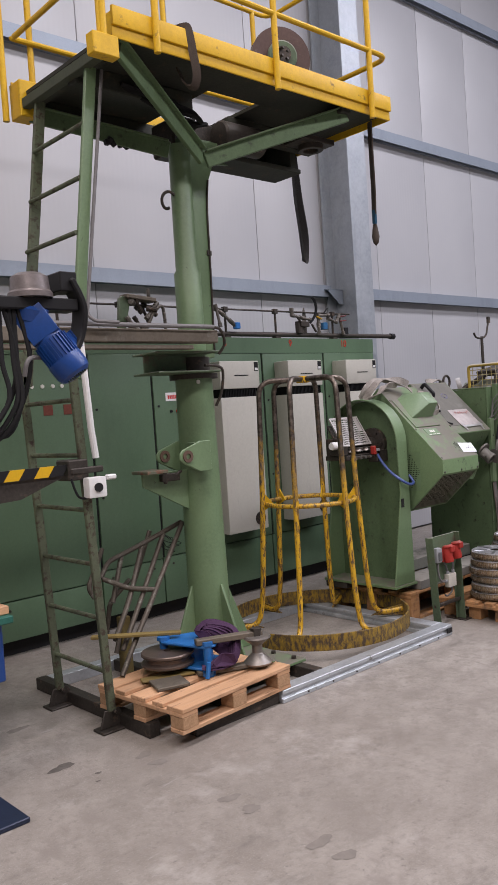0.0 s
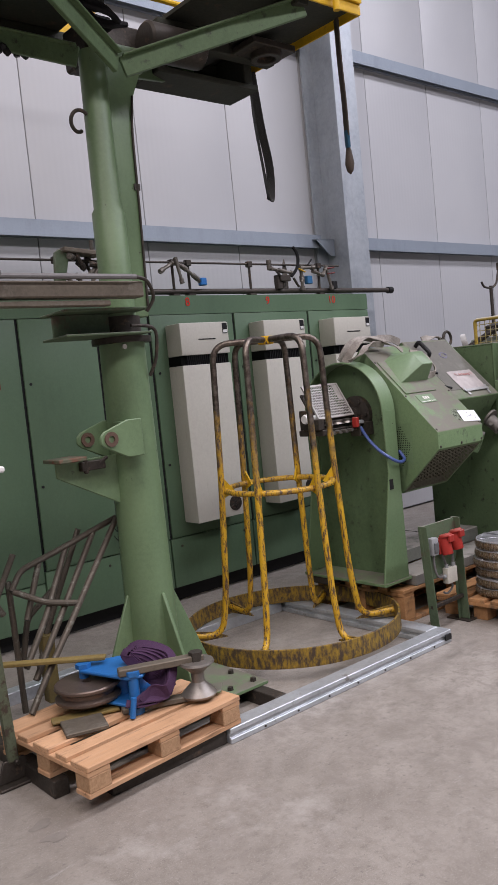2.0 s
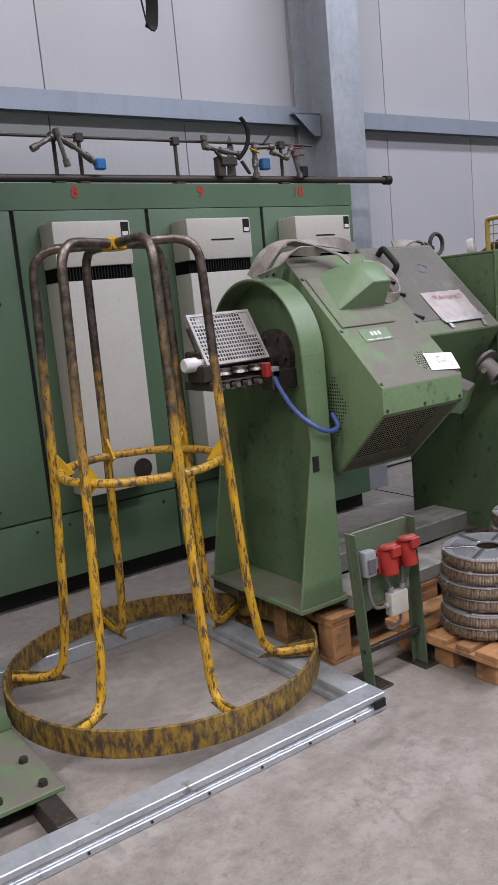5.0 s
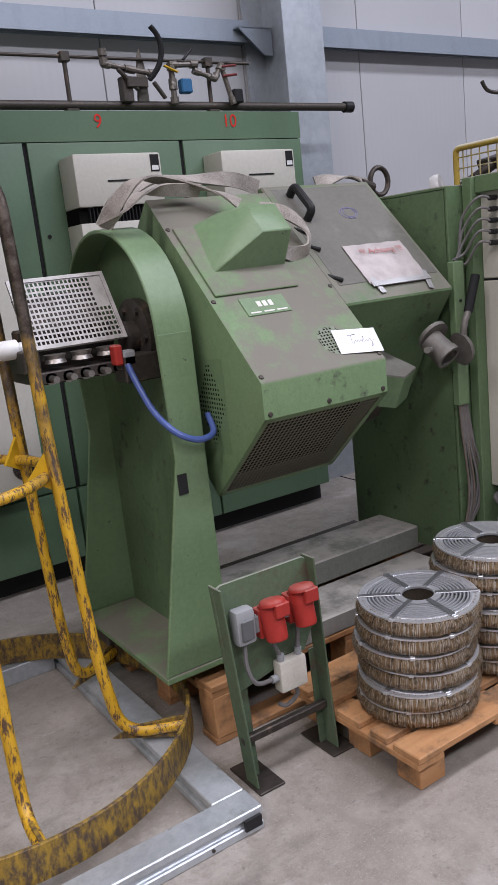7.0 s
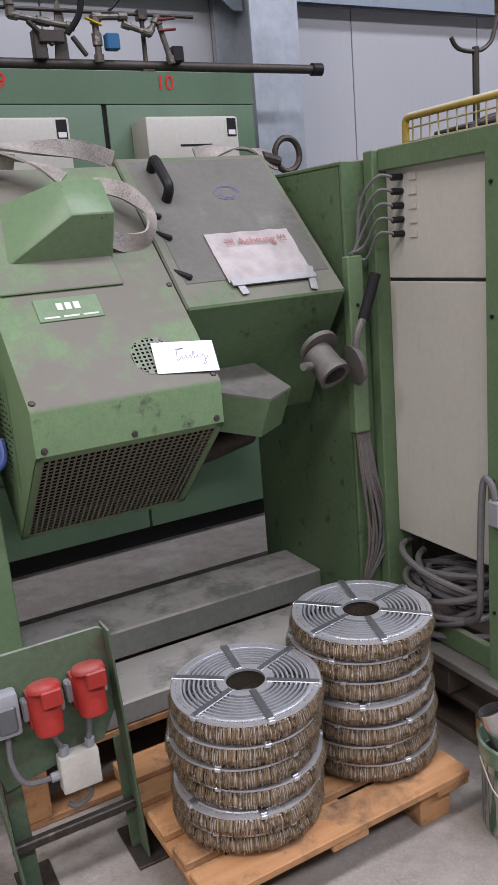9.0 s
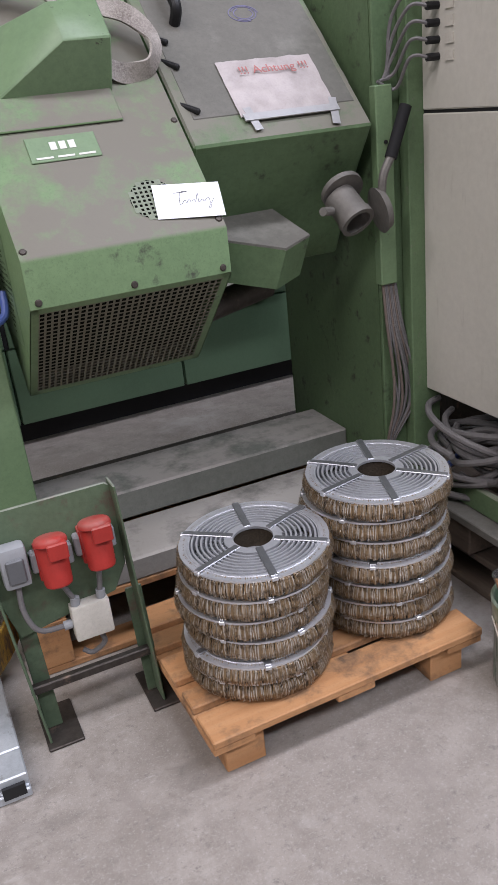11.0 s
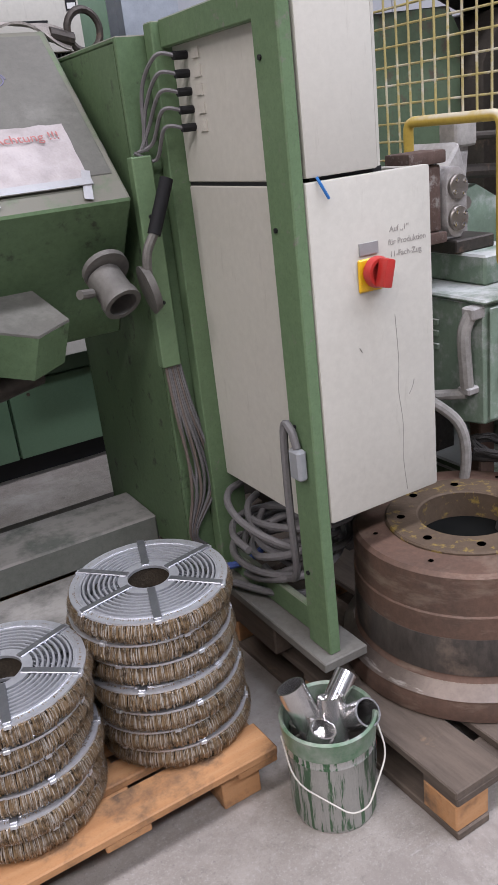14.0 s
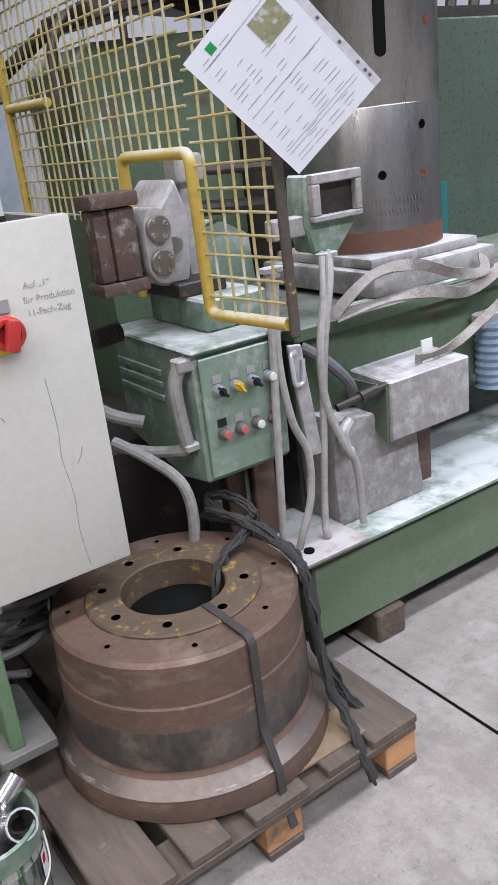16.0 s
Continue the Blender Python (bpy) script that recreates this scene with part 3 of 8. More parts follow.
# loose wires that stick out beside the column
loose = random.Random(17)
for k in range(6):
    bm = B()
    x0_, z0_ = 3.60 + loose.uniform(-0.03, 0.03), 0.56 + loose.uniform(-0.03, 0.05)
    tube(bm, curve([(x0_, CY + 0.004, z0_ + 0.05), (x0_ + 0.02, CY - 0.04, z0_ + loose.uniform(-0.02, 0.03)), (x0_ + loose.uniform(0.04, 0.12), CY - 0.06, z0_ + loose.uniform(-0.05, 0.03)), (x0_ + loose.uniform(0.0, 0.13), CY - 0.03, z0_ - loose.uniform(0.01, 0.07))], 5), 0.0025, 5)
    part("loose_wire", bm, RUBBER, cabs[3][0])

# cooling units on three doors
for x0, x1, zb in ((4.155, 4.58, 0.56), (4.92, 5.345, 0.57), (5.672, 6.107, 0.57)):
    unit = thing("cooling_unit", ((x0 + x1) / 2, 4.97, zb), "light grey enamelled cooling unit on a cabinet door", "cooling unit", "cooling units")
    bm = B()
    box(bm, (x0, 4.893, zb), (x1, CY - 0.001, 1.655))
    part("housing", soft(bm, 0.008, 2), BEIGE, unit)
    bm = B()
    box(bm, (x0 + 0.004, 4.912, 1.655), (x1 - 0.004, CY - 0.003, 1.722))
    vent = part("vent_recess", bm, DARK, unit)
    for k in range(20):
        xx = x0 + 0.05 + k * (x1 - x0 - 0.08) / 20
        bm = B()
        box(bm, (xx, 4.898, 1.655), (xx + 0.005, 4.912, 1.722))
        part("slat", bm, BLACK, vent)
    bm = B()
    box(bm, (x0, 4.885, 1.722), (x1, CY - 0.001, 1.945))
    hd = part("top_cover", soft(bm, 0.012, 2), BEIGE, unit)
    bm = B()
    box(bm, (x0 + 0.15, 4.882, 1.825), (x0 + 0.30, 4.886, 1.832))
    part("slot", bm, BLACK, hd)
    bm = B()
    box(bm, (x1 - 0.055, 4.8825, 1.862), (x1 - 0.012, 4.8855, 1.935))
    lb = part("label_plate", bm, BLACK, hd, "small black and white type plate")
    bm = B()
    box(bm, (x1 - 0.05, 4.8815, 1.868), (x1 - 0.017, 4.8825, 1.888))
    part("marking", bm, WHITE, lb)
    bm = B()
    for r in (0.015, 0.024, 0.033, 0.042, 0.051):
        lathe(bm, [(r - 0.0025, 0.0), (r + 0.0025, 0.0), (r + 0.0025, 0.004), (r - 0.0025, 0.004)], (x1 - 0.085, 4.888, zb + 0.09), 24, (0, 1, 0), True)
    for a in range(4):
        an = a * math.pi / 2 + 0.4
        rod(bm, (x1 - 0.085, 4.889, zb + 0.09), (x1 - 0.085 + 0.055 * math.cos(an), 4.889, zb + 0.09 + 0.055 * math.sin(an)), 0.002, 6)
    part("fan_guard", bm, STEEL, unit)
    bm = B()
    rod(bm, (x1 - 0.085, 4.8915, zb + 0.09), (x1 - 0.085, 4.895, zb + 0.09), 0.055, 24)
    part("fan_opening", bm, BLACK, unit)

# pipe and rod with clamps on top of the cabinets
rack = thing("pipe_rack", (4.0, 5.12, 2.155), "dark steel pipe with a rod and clamps on the cabinets", "pipe rack")
bm = B()
rod(bm, (0.6, 5.15, 2.188), (6.70, 5.15, 2.198), 0.021, 16)
part("pipe", bm, STEEL, rack)
bm = B()
rod(bm, (6.69, 5.15, 2.198), (6.745, 5.15, 2.198), 0.03, 16)
part("pipe_cap", bm, BLACK, rack)
bm = B()
rod(bm, (1.0, 5.14, 2.397), (6.06, 5.14, 2.402), 0.008, 10)
part("upper_rod", bm, STEEL, rack)
for xx in (1.4, 2.2, 2.9, 3.42, 4.33, 4.47, 5.055, 5.81):
    bm = B()
    rod(bm, (xx, 5.14, 2.20), (xx, 5.14, 2.405), 0.011, 10)
    box(bm, (xx - 0.022, 5.12, 2.377), (xx + 0.022, 5.16, 2.42))
    box(bm, (xx - 0.03, 5.11, 2.155), (xx + 0.03, 5.17, 2.175))
    part("post", soft(bm, 0.003), STEEL, rack)


FITTING = surface("grimy_pipe_fitting", (0.17, 0.155, 0.135), (0.09, 0.08, 0.07), 0.5, 0.5, big=18, vary=0.15, wear=(0.36, 0.34, 0.31), wear_at=(0.57, 0.66), wear_scale=30, bump=0.2)


def elbow_run(bm, pts, r):
    """Pipe run with thicker sockets at its corners and ends."""
    for a, b in zip(pts, pts[1:]):
        a, b = Vector(a), Vector(b)
        rod(bm, a, b, r, 10)
        d = (b - a).normalized() * min(0.028, (b - a).length * 0.4)
        rod(bm, a - d * 0.3, a + d, r * 1.45, 10)
        rod(bm, b - d, b + d * 0.3, r * 1.45, 10)


def valve_group(x):
    """Clamped pipe fittings with levers and valves on the pipe; x is its stay plate."""
    c = thing("clamp_assembly", (x, 5.13, 2.23), "grimy pipe fittings with valves and levers on the pipe", "clamp", "clamp assemblies")
    bm = B()
    prism(bm, [(x - 0.035, 2.19), (x + 0.03, 2.19), (x + 0.025, 2.40), (x + 0.005, 2.485), (x - 0.012, 2.44)], "y", 5.15, 5.162)
    part("stay_plate", soft(bm, 0.003), FITTING, c)
    bm = B()
    elbow_run(bm, [(x - 0.213, 5.10, 2.45), (x - 0.21, 5.10, 2.385), (x - 0.08, 5.11, 2.365), (x + 0.04, 5.10, 2.345)], 0.014)
    part("inlet_pipe", bm, FITTING, c)
    bm = B()
    tube(bm, curve([(x + 0.01, 5.09, 2.31), (x + 0.06, 5.075, 2.38), (x + 0.08, 5.07, 2.46), (x + 0.068, 5.07, 2.53), (x + 0.035, 5.07, 2.575)], 5), 0.0135, 8)
    part("bent_lever", bm, RUBBER, c, "black rubber-covered bent lever")
    bm = B()
    box(bm, (x - 0.13, 5.10, 2.20), (x - 0.075, 5.15, 2.33))
    box(bm, (x - 0.11, 5.085, 2.27), (x + 0.0, 5.12, 2.325))
    rod(bm, (x - 0.15, 5.09, 2.36), (x - 0.05, 5.10, 2.26), 0.012, 8)
    rod(bm, (x + 0.03, 5.09, 2.30), (x + 0.085, 5.09, 2.215), 0.012, 8)
    part("clamp_block", soft(bm, 0.005), STEEL, c)
    bm = B()
    elbow_run(bm, [(x + 0.145, 5.11, 2.20), (x + 0.145, 5.11, 2.295), (x + 0.143, 5.11, 2.395), (x + 0.275, 5.10, 2.40)], 0.0145)
    vs = part("valve_stack", bm, FITTING, c)
    bm = B()
    box(bm, (x + 0.175, 5.075, 2.245), (x + 0.235, 5.12, 2.32))
    part("valve_cap", soft(bm, 0.006), surface("dull_blue_cap", (0.03, 0.12, 0.25), rough=0.5), vs, "dull blue valve cap")
    bm = B()
    sweep(bm, [(x + 0.095, 5.09, 2.385), (x + 0.165, 5.085, 2.352)], [(-0.009, -0.004), (0.009, -0.004), (0.009, 0.004), (-0.009, 0.004)])
    part("valve_handle", soft(bm, 0.002), YELLOW, vs, "yellow valve handle")
    bm = B()
    rod(bm, (x + 0.205, 5.09, 2.42), (x + 0.255, 5.09, 2.475), 0.007, 8)
    part("valve_lever", bm, BLACK, vs)
    bm = B()
    elbow_run(bm, [(x + 0.27, 5.10, 2.365), (x + 0.38, 5.10, 2.33), (x + 0.425, 5.10, 2.40), (x + 0.475, 5.10, 2.20)], 0.013)
    br = part("branch_pipe", bm, FITTING, c)
    for z in (2.395, 2.345):
        bm = B()
        rod(bm, (x + 0.42, 5.085, z - 0.005), (x + 0.50, 5.08, z + 0.005), 0.007, 8)
        part("valve_handle", bm, surface("dull_red_handle", (0.16, 0.03, 0.03), rough=0.5), br, "dull red handle")
    bm = B()
    box(bm, (x + 0.48, 5.085, 2.20), (x + 0.535, 5.13, 2.275))
    part("end_box", soft(bm, 0.006), BLACK, br)
    c.scale = (1, 1, 0.87)


valve_group(5.44)
lk = thing("clamp_assembly", (4.4, 5.12, 2.23), "small pipe fitting with a blue cap on the pipe", "clamp", "clamp assemblies")
bm = B()
elbow_run(bm, [(4.20, 5.10, 2.33), (4.33, 5.11, 2.40), (4.40, 5.10, 2.36), (4.50, 5.10, 2.29), (4.55, 5.10, 2.255)], 0.013)
elbow_run(bm, [(4.33, 5.09, 2.42), (4.37, 5.09, 2.25)], 0.012)
part("pipe_run", bm, FITTING, lk)
bm = B()
box(bm, (4.53, 5.075, 2.23), (4.585, 5.12, 2.285))
part("valve_cap", soft(bm, 0.006), LIGHT_BLUE, lk, "blue valve cap")
# heap of strapped clamps beside the column
hp = thing("clamp_assembly", (3.58, 5.12, 2.23), "heap of oily clamps with a plate on the pipe", "clamp", "clamp assemblies")
bm = B()
prism(bm, [(3.375, 2.20), (3.44, 2.20), (3.50, 2.43), (3.43, 2.46), (3.40, 2.44)], "y", 5.09, 5.12)
part("stay_plate", soft(bm, 0.004), OLD_GREEN, hp)
bm = B()
box(bm, (3.45, 5.06, 2.43), (3.72, 5.17, 2.462), Matrix.Translation((3.58, 5.1, 2.44)) @ pose(0, 0, 0, 0, 5, 0) @ Matrix.Translation((-3.58, -5.1, -2.44)))
part("cover_plate", soft(bm, 0.006), BROWN_BEAM, hp)
rng = random.Random(31)
for k in range(11):
    bm = B()
    a = (rng.uniform(3.44, 3.70), rng.uniform(5.06, 5.16), rng.uniform(2.21, 2.42))
    b = (a[0] + rng.uniform(-0.08, 0.13), a[1] + rng.uniform(-0.04, 0.04), min(2.43, max(2.20, a[2] + rng.uniform(-0.16, 0.12))))
    elbow_run(bm, [a, b], rng.uniform(0.012, 0.018))
    part("clamp_arm", bm, STEEL if k % 3 else FITTING, hp)
bm = B()
tube(bm, curve([(3.62, 5.07, 2.22), (3.68, 5.06, 2.33), (3.76, 5.06, 2.39), (3.79, 5.07, 2.31), (3.80, 5.08, 2.20)], 5), 0.013, 8)
rod(bm, (3.66, 5.08, 2.42), (3.66, 5.08, 2.52), 0.014, 8)
part("bent_lever", bm, FITTING, hp)

# ---- pole with platform ----
PX, PY = 2.982, 3.748
stand = thing("platform_stand", (PX, PY, 0.07), "green steel column carrying a yellow-edged work platform", "platform stand")
bm = B()
lathe(bm, [(0, 0.085), (0.126, 0.085), (0.121, 0.5), (0.109, 1.745), (0, 1.745)], (PX, PY, 0), 40)
pole = part("column_tube", bm, GREEN, stand)
bm = B()
box(bm, (PX - 0.28, PY - 0.47, 0.070), (PX + 0.31, PY + 0.28, 0.088))
bp = part("base_plate", soft(bm, 0.003), DUSTY_GREEN, stand)
for x, y in ((0.26, -0.42), (0.26, 0.22), (-0.23, -0.42), (0.12, -0.42), (0.26, -0.25)):
    bm = B()
    lathe(bm, [(0, 0.018), (0.014, 0.018), (0.016, 0)], (PX + x, PY + y, 0.086), 6)
    part("bolt", bm, STEEL, bp)
for an in (-90, 0, 90, 180):
    bm = B()
    prism(bm, [(0.10, 0.088), (0.31, 0.088), (0.305, 0.12), (0.128, 0.54), (0.10, 0.54)], "y", -0.008, 0.008, pose(PX, PY, 0, 0, 0, an))
    part("gusset", soft(bm, 0.003), GREEN, stand)
bm = B()
lathe(bm, [(0, 1.745), (0.142, 1.745), (0.142, 1.772), (0.10, 1.772), (0.10, 1.87), (0, 1.87)], (PX, PY, 0), 36)
part("bearing_plate", bm, STEEL, stand)
bm = B()
lathe(bm, [(0, 1.87), (0.078, 1.87), (0.078, 2.36), (0.066, 2.38), (0.061, 3.1), (0, 3.1)], (PX - 0.004, PY - 0.015, 0), 32)
part("upper_tube", bm, GREEN, stand)
bm = B()
prism(bm, [(PX + 0.03, 1.87), (PX + 0.165, 1.87), (PX + 0.182, 2.5), (PX + 0.185, 2.75), (PX + 0.205, 2.92), (PX + 0.26, 3.04), (PX + 0.36, 3.12), (PX + 0.36, 3.17), (PX + 0.03, 3.17)], "y", PY - 0.015, PY + 0.085)
part("upper_box_column", soft(bm, 0.01, 2), GREEN, stand)
bm = B()
box(bm, (PX + 0.155, PY - 0.022, 2.48), (PX + 0.188, PY + 0.05, 2.51))
tube(bm, curve([(PX + 0.16, PY - 0.02, 1.9), (PX + 0.172, PY - 0.02, 2.4), (PX + 0.178, PY - 0.02, 2.75), (PX + 0.198, PY - 0.02, 2.93)], 4), 0.006, 8)
part("conduit", bm, STEEL, stand)
# bracket with lug plates and small table
for yy in (3.577, 3.794):
    bm = B()
    prism(bm, [(2.86, 1.388), (2.735, 1.345), (2.714, 1.325), (2.712, 1.292), (2.732, 1.272), (2.85, 1.215), (2.936, 1.215), (2.936, 1.388)], "y", yy, yy + 0.016)
    part("lug_plate", soft(bm, 0.004), GREEN, stand)
bm = B()
box(bm, (2.872, 3.594, 1.222), (2.93, 3.793, 1.38))
part("lug_body", soft(bm, 0.004), GREEN, stand)
for yy in (3.568, 3.785):
    bm = B()
    lathe(bm, [(0.016, 0), (0.034, 0), (0.034, 0.034), (0.016, 0.034)], (2.765, yy, 1.308), 20, (0, 1, 0), True)
    part("bushing", bm, RUST, stand, "rusty round bushing")
bm = B()
prism(bm, [(2.88, 1.225), (2.88, 0.995), (2.862, 0.995), (2.555, 1.155), (2.555, 1.225)], "y", 3.728, 3.742)
part("shelf_gusset", soft(bm, 0.003), GREEN, stand)
bm = B()
box(bm, (2.525, 3.63, 1.226), (2.665, 3.79, 1.244))
part("shelf_plate", soft(bm, 0.003), surface("rusty_shelf_green", (0.12, 0.13, 0.085), (0.09, 0.095, 0.065), 0.6, wear=(0.15, 0.075, 0.05), wear_at=(0.5, 0.6), wear_scale=14), stand, "rusty green shelf plate")
bm = B()
box(bm, (2.665, 3.69, 1.172), (2.79, 3.725, 1.216))
rod(bm, (2.69, 3.70, 1.16), (2.69, 3.70, 1.225), 0.013, 10)
rod(bm, (2.75, 3.70, 1.19), (2.80, 3.69, 1.225), 0.01, 8)
part("clamp_block", soft(bm, 0.004), STEEL, stand)
bm = B()
tube(bm, [(PX - 0.098 + 0.04 * math.cos(a), PY - 0.03 + 0.01 * a, 2.78 + 0.045 * math.sin(a)) for a in (0.6 + 0.28 * k for k in range(18))], 0.009, 8)
part("hook", bm, STEEL, stand)
bm = B()
lathe(bm, [(0, -0.004), (0.012, -0.004), (0.012, 0.006)], (PX - 0.052, PY - 0.106, 1.725), 12, (0, 1, 0))
part("plug_screw", bm, LENS, stand)

# platform: fascia, deck, underside beams
FX0, FX1, FY0, FY1, FZ = 2.20, 4.28, 3.19, 4.22, 3.32
for nm, lo, hi in (("fascia", (FX0, FY0, FZ), (FX1, FY0 + 0.012, FZ + 0.055)), ("fascia", (FX0, FY0 - 0.014, FZ + 0.055), (FX1, FY0 + 0.006, FZ + 0.145)),
                   ("fascia", (FX1 - 0.012, FY0 + 0.012, FZ), (FX1, FY1, FZ + 0.14)), ("fascia", (FX0, FY1 - 0.012, FZ), (FX1 - 0.012, FY1, FZ + 0.14)),
                   ("fascia", (FX0 + 0.02, FY0 + 0.012, FZ + 0.03), (FX0 + 0.032, FY0 + 0.16, FZ + 0.14))):
    bm = B()
    box(bm, lo, hi)
    part(nm, soft(bm, 0.005, 2), YELLOW, stand, "yellow painted edge channel")
for lo, hi in (((FX0 + 0.03, FY0 + 0.02, FZ + 0.04), (3.05, FY1 - 0.02, FZ + 0.06)), ((3.051, FY0 + 0.02, FZ + 0.04), (FX1 - 0.02, 3.52, FZ + 0.06)), ((3.45, 3.521, FZ + 0.04), (FX1 - 0.02, FY1 - 0.02, FZ + 0.06))):
    bm = B()
    box(bm, lo, hi)
    part("deck_plate", bm, PLATFORM_STEEL, stand)
for lo, hi in (((FX0 + 0.04, 3.6, FZ - 0.06), (3.0, 3.68, FZ + 0.04)), ((FX0 + 0.05, FY1 - 0.10, FZ - 0.06), (FX1 - 0.03, FY1 - 0.02, FZ + 0.04)), ((3.4, 3.75, FZ - 0.07), (FX1 - 0.1, 3.82, FZ + 0.04)),
               ((FX0 + 0.035, FY0 + 0.2, FZ - 0.03), (FX0 + 0.095, FY1 - 0.1, FZ + 0.04)), ((3.85, FY0 + 0.03, FZ - 0.015), (3.93, FY1 - 0.02, FZ + 0.04))):
    bm = B()
    box(bm, lo, hi)
    part("under_beam", soft(bm, 0.005), PLATFORM_STEEL, stand)
# braces use the darkened green, so shade under the deck is in the colour
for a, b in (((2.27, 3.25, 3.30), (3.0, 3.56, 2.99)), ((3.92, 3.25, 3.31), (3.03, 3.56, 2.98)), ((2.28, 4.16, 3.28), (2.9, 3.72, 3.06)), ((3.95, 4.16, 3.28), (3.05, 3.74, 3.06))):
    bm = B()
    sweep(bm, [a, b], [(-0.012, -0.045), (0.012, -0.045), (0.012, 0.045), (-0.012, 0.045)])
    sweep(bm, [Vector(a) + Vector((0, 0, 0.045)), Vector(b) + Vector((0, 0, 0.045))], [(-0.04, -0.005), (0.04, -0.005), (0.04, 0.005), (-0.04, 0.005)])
    part("brace", soft(bm, 0.003), SHADED_GRIMY_GREEN, stand)
bm = B()
box(bm, (3.86, 3.56, 3.25), (4.16, 3.74, 3.285))
lathe(bm, [(0.05, 0), (0.085, 0), (0.085, 0.05), (0.05, 0.05)], (4.02, 3.65, 3.215), 24, (0, 0, 1), True)
part("mounting_flange", soft(bm, 0.004), STEEL, stand)
bm = B()
box(bm, (3.45, 3.86, 3.14), (4.14, 4.12, 3.17))
box(bm, (3.46, 3.87, 3.17), (3.52, 4.11, 3.36))
box(bm, (4.05, 3.87, 3.17), (4.11, 4.11, 3.36))
part("hung_tray", soft(bm, 0.004), PLATFORM_STEEL, stand)
bm = B()
box(bm, (3.0, 3.80, 3.10), (3.32, 4.02, 3.30), pose(0, 0, 0))
lathe(bm, [(0, -0.17), (0.09, -0.17), (0.09, 0.17), (0, 0.17)], (3.45, 3.72, 3.21), 24, (1, 0, 0))
part("gear_unit", soft(bm, 0.012), STEEL, stand)
for k in range(6):
    bm = B()
    a = random.uniform
    tube(bm, curve([(2.55 + a(-0.1, 0.1), 3.6 + a(-0.1, 0.1), 3.31), (2.75 + a(-0.1, 0.1), 3.55, 3.22 + a(-0.04, 0.04)), (2.95, 3.6 + a(-0.1, 0.1), 3.2 + a(-0.05, 0.05)), (3.1 + a(-0.1, 0.1), 3.68, 3.24)], 5), 0.014, 7)
    part("cable", bm, RUBBER, stand)
bm = B()
for k in range(7):
    box(bm, (-0.016, -0.016, -0.016), (0.016, 0.016, 0.016), pose(2.60 + 0.022 * k, 3.90, 3.105 + 0.018 * (k % 2), 30 * k, 20 * k, 0))
part("chain", soft(bm, 0.006), BLACK, stand)
# handrail
for xx, yy in ((2.13, FY0 - 0.03), (2.435, FY0 - 0.03), (3.25, FY0 - 0.03), (4.065, FY0 - 0.03), (2.14, FY1 - 0.04), (2.34, FY1), (4.10, FY1 - 0.02), (3.3, FY1 - 0.02)):
    bm = B()
    rod(bm, (xx, yy, FZ - 0.03 if xx > 2.2 else FZ - 0.10), (xx, yy, 4.36), 0.018, 12)
    part("rail_post", bm, YELLOW, stand)
for z in (3.70, 4.36):
    bm = B()
    tube(bm, bends([(2.435, FY0 - 0.03, z), (4.26, FY0 - 0.03, z), (4.26, FY1 - 0.02, z), (2.22, FY1 - 0.02, z), (2.22, FY1 - 0.02, z + 0.005)], 0.10), 0.016, 10)
    part("rail", bm, YELLOW, stand)
bm = B()
tube(bm, bends([(2.12, FY0 - 0.02, 3.22), (2.12, FY0 - 0.02, 3.62), (2.14, FY1 - 0.2, 3.62)], 0.08), 0.015, 10)
part("rail", bm, YELLOW, stand)
bm = B()
box(bm, (2.06, FY0 - 0.05, 3.20), (2.20, FY0 + 0.012, 3.30))
part("corner_plate", soft(bm, 0.005), YELLOW, stand)
bm = B()
box(bm, (2.19, FY1 - 0.12, 3.24), (2.30, FY1 - 0.0, 3.44))
part("corner_plate", soft(bm, 0.005), YELLOW, stand)
bm = B()
box(bm, (2.20, FY0 + 0.02, 3.28), (2.25, FY1 - 0.1, 3.335))
part("side_channel", soft(bm, 0.004), surface("side_channel_paint", (0.07, 0.08, 0.055), rough=0.6), stand)

# sheave on the platform
sheave = thing("rope_sheave", (3.73, 3.58, 3.38), "worn brown rope sheave in a green bracket on the platform", "sheave")
bm = B()
lathe(bm, [(0.03, -0.02), (0.10, -0.02), (0.11, -0.035), (0.14, -0.035), (0.145, -0.025), (0.17, -0.025), (0.175, -0.04), (0.19, -0.04), (0.19, -0.03), (0.165, 0), (0.19, 0.03), (0.19, 0.04), (0.175, 0.04), (0.03, 0.03)], (3.73, 3.60, 3.72), 48, (-0.45, -0.89, 0), True)
part("wheel", bm, surface("sheave_paint", (0.095, 0.06, 0.052), (0.06, 0.042, 0.038), 0.45, 0.3, wear=(0.22, 0.20, 0.18), wear_at=(0.56, 0.66)), sheave)
bm = B()
lathe(bm, [(0, -0.075), (0.085, -0.075), (0.095, -0.068), (0.095, -0.056), (0, -0.056)], (3.73, 3.60, 3.72), 32, (0.45, 0.89, 0))
part("hub_disc", bm, OLD_GREEN, sheave)
bm = B()
prism(bm, [(-0.10, 3.38), (0.10, 3.38), (0.065, 3.70), (0.035, 3.77), (-0.035, 3.77), (-0.065, 3.70)], "y", -0.065, -0.055, pose(3.73, 3.60, 0, 0, 0, -27))
part("bracket", soft(bm, 0.004), GREEN, sheave)
bm = B()
lathe(bm, [(0, -0.03), (0.05, -0.03), (0.05, 0.01)], (3.70, 3.545, 3.72), 16, (0.45, 0.89, 0))
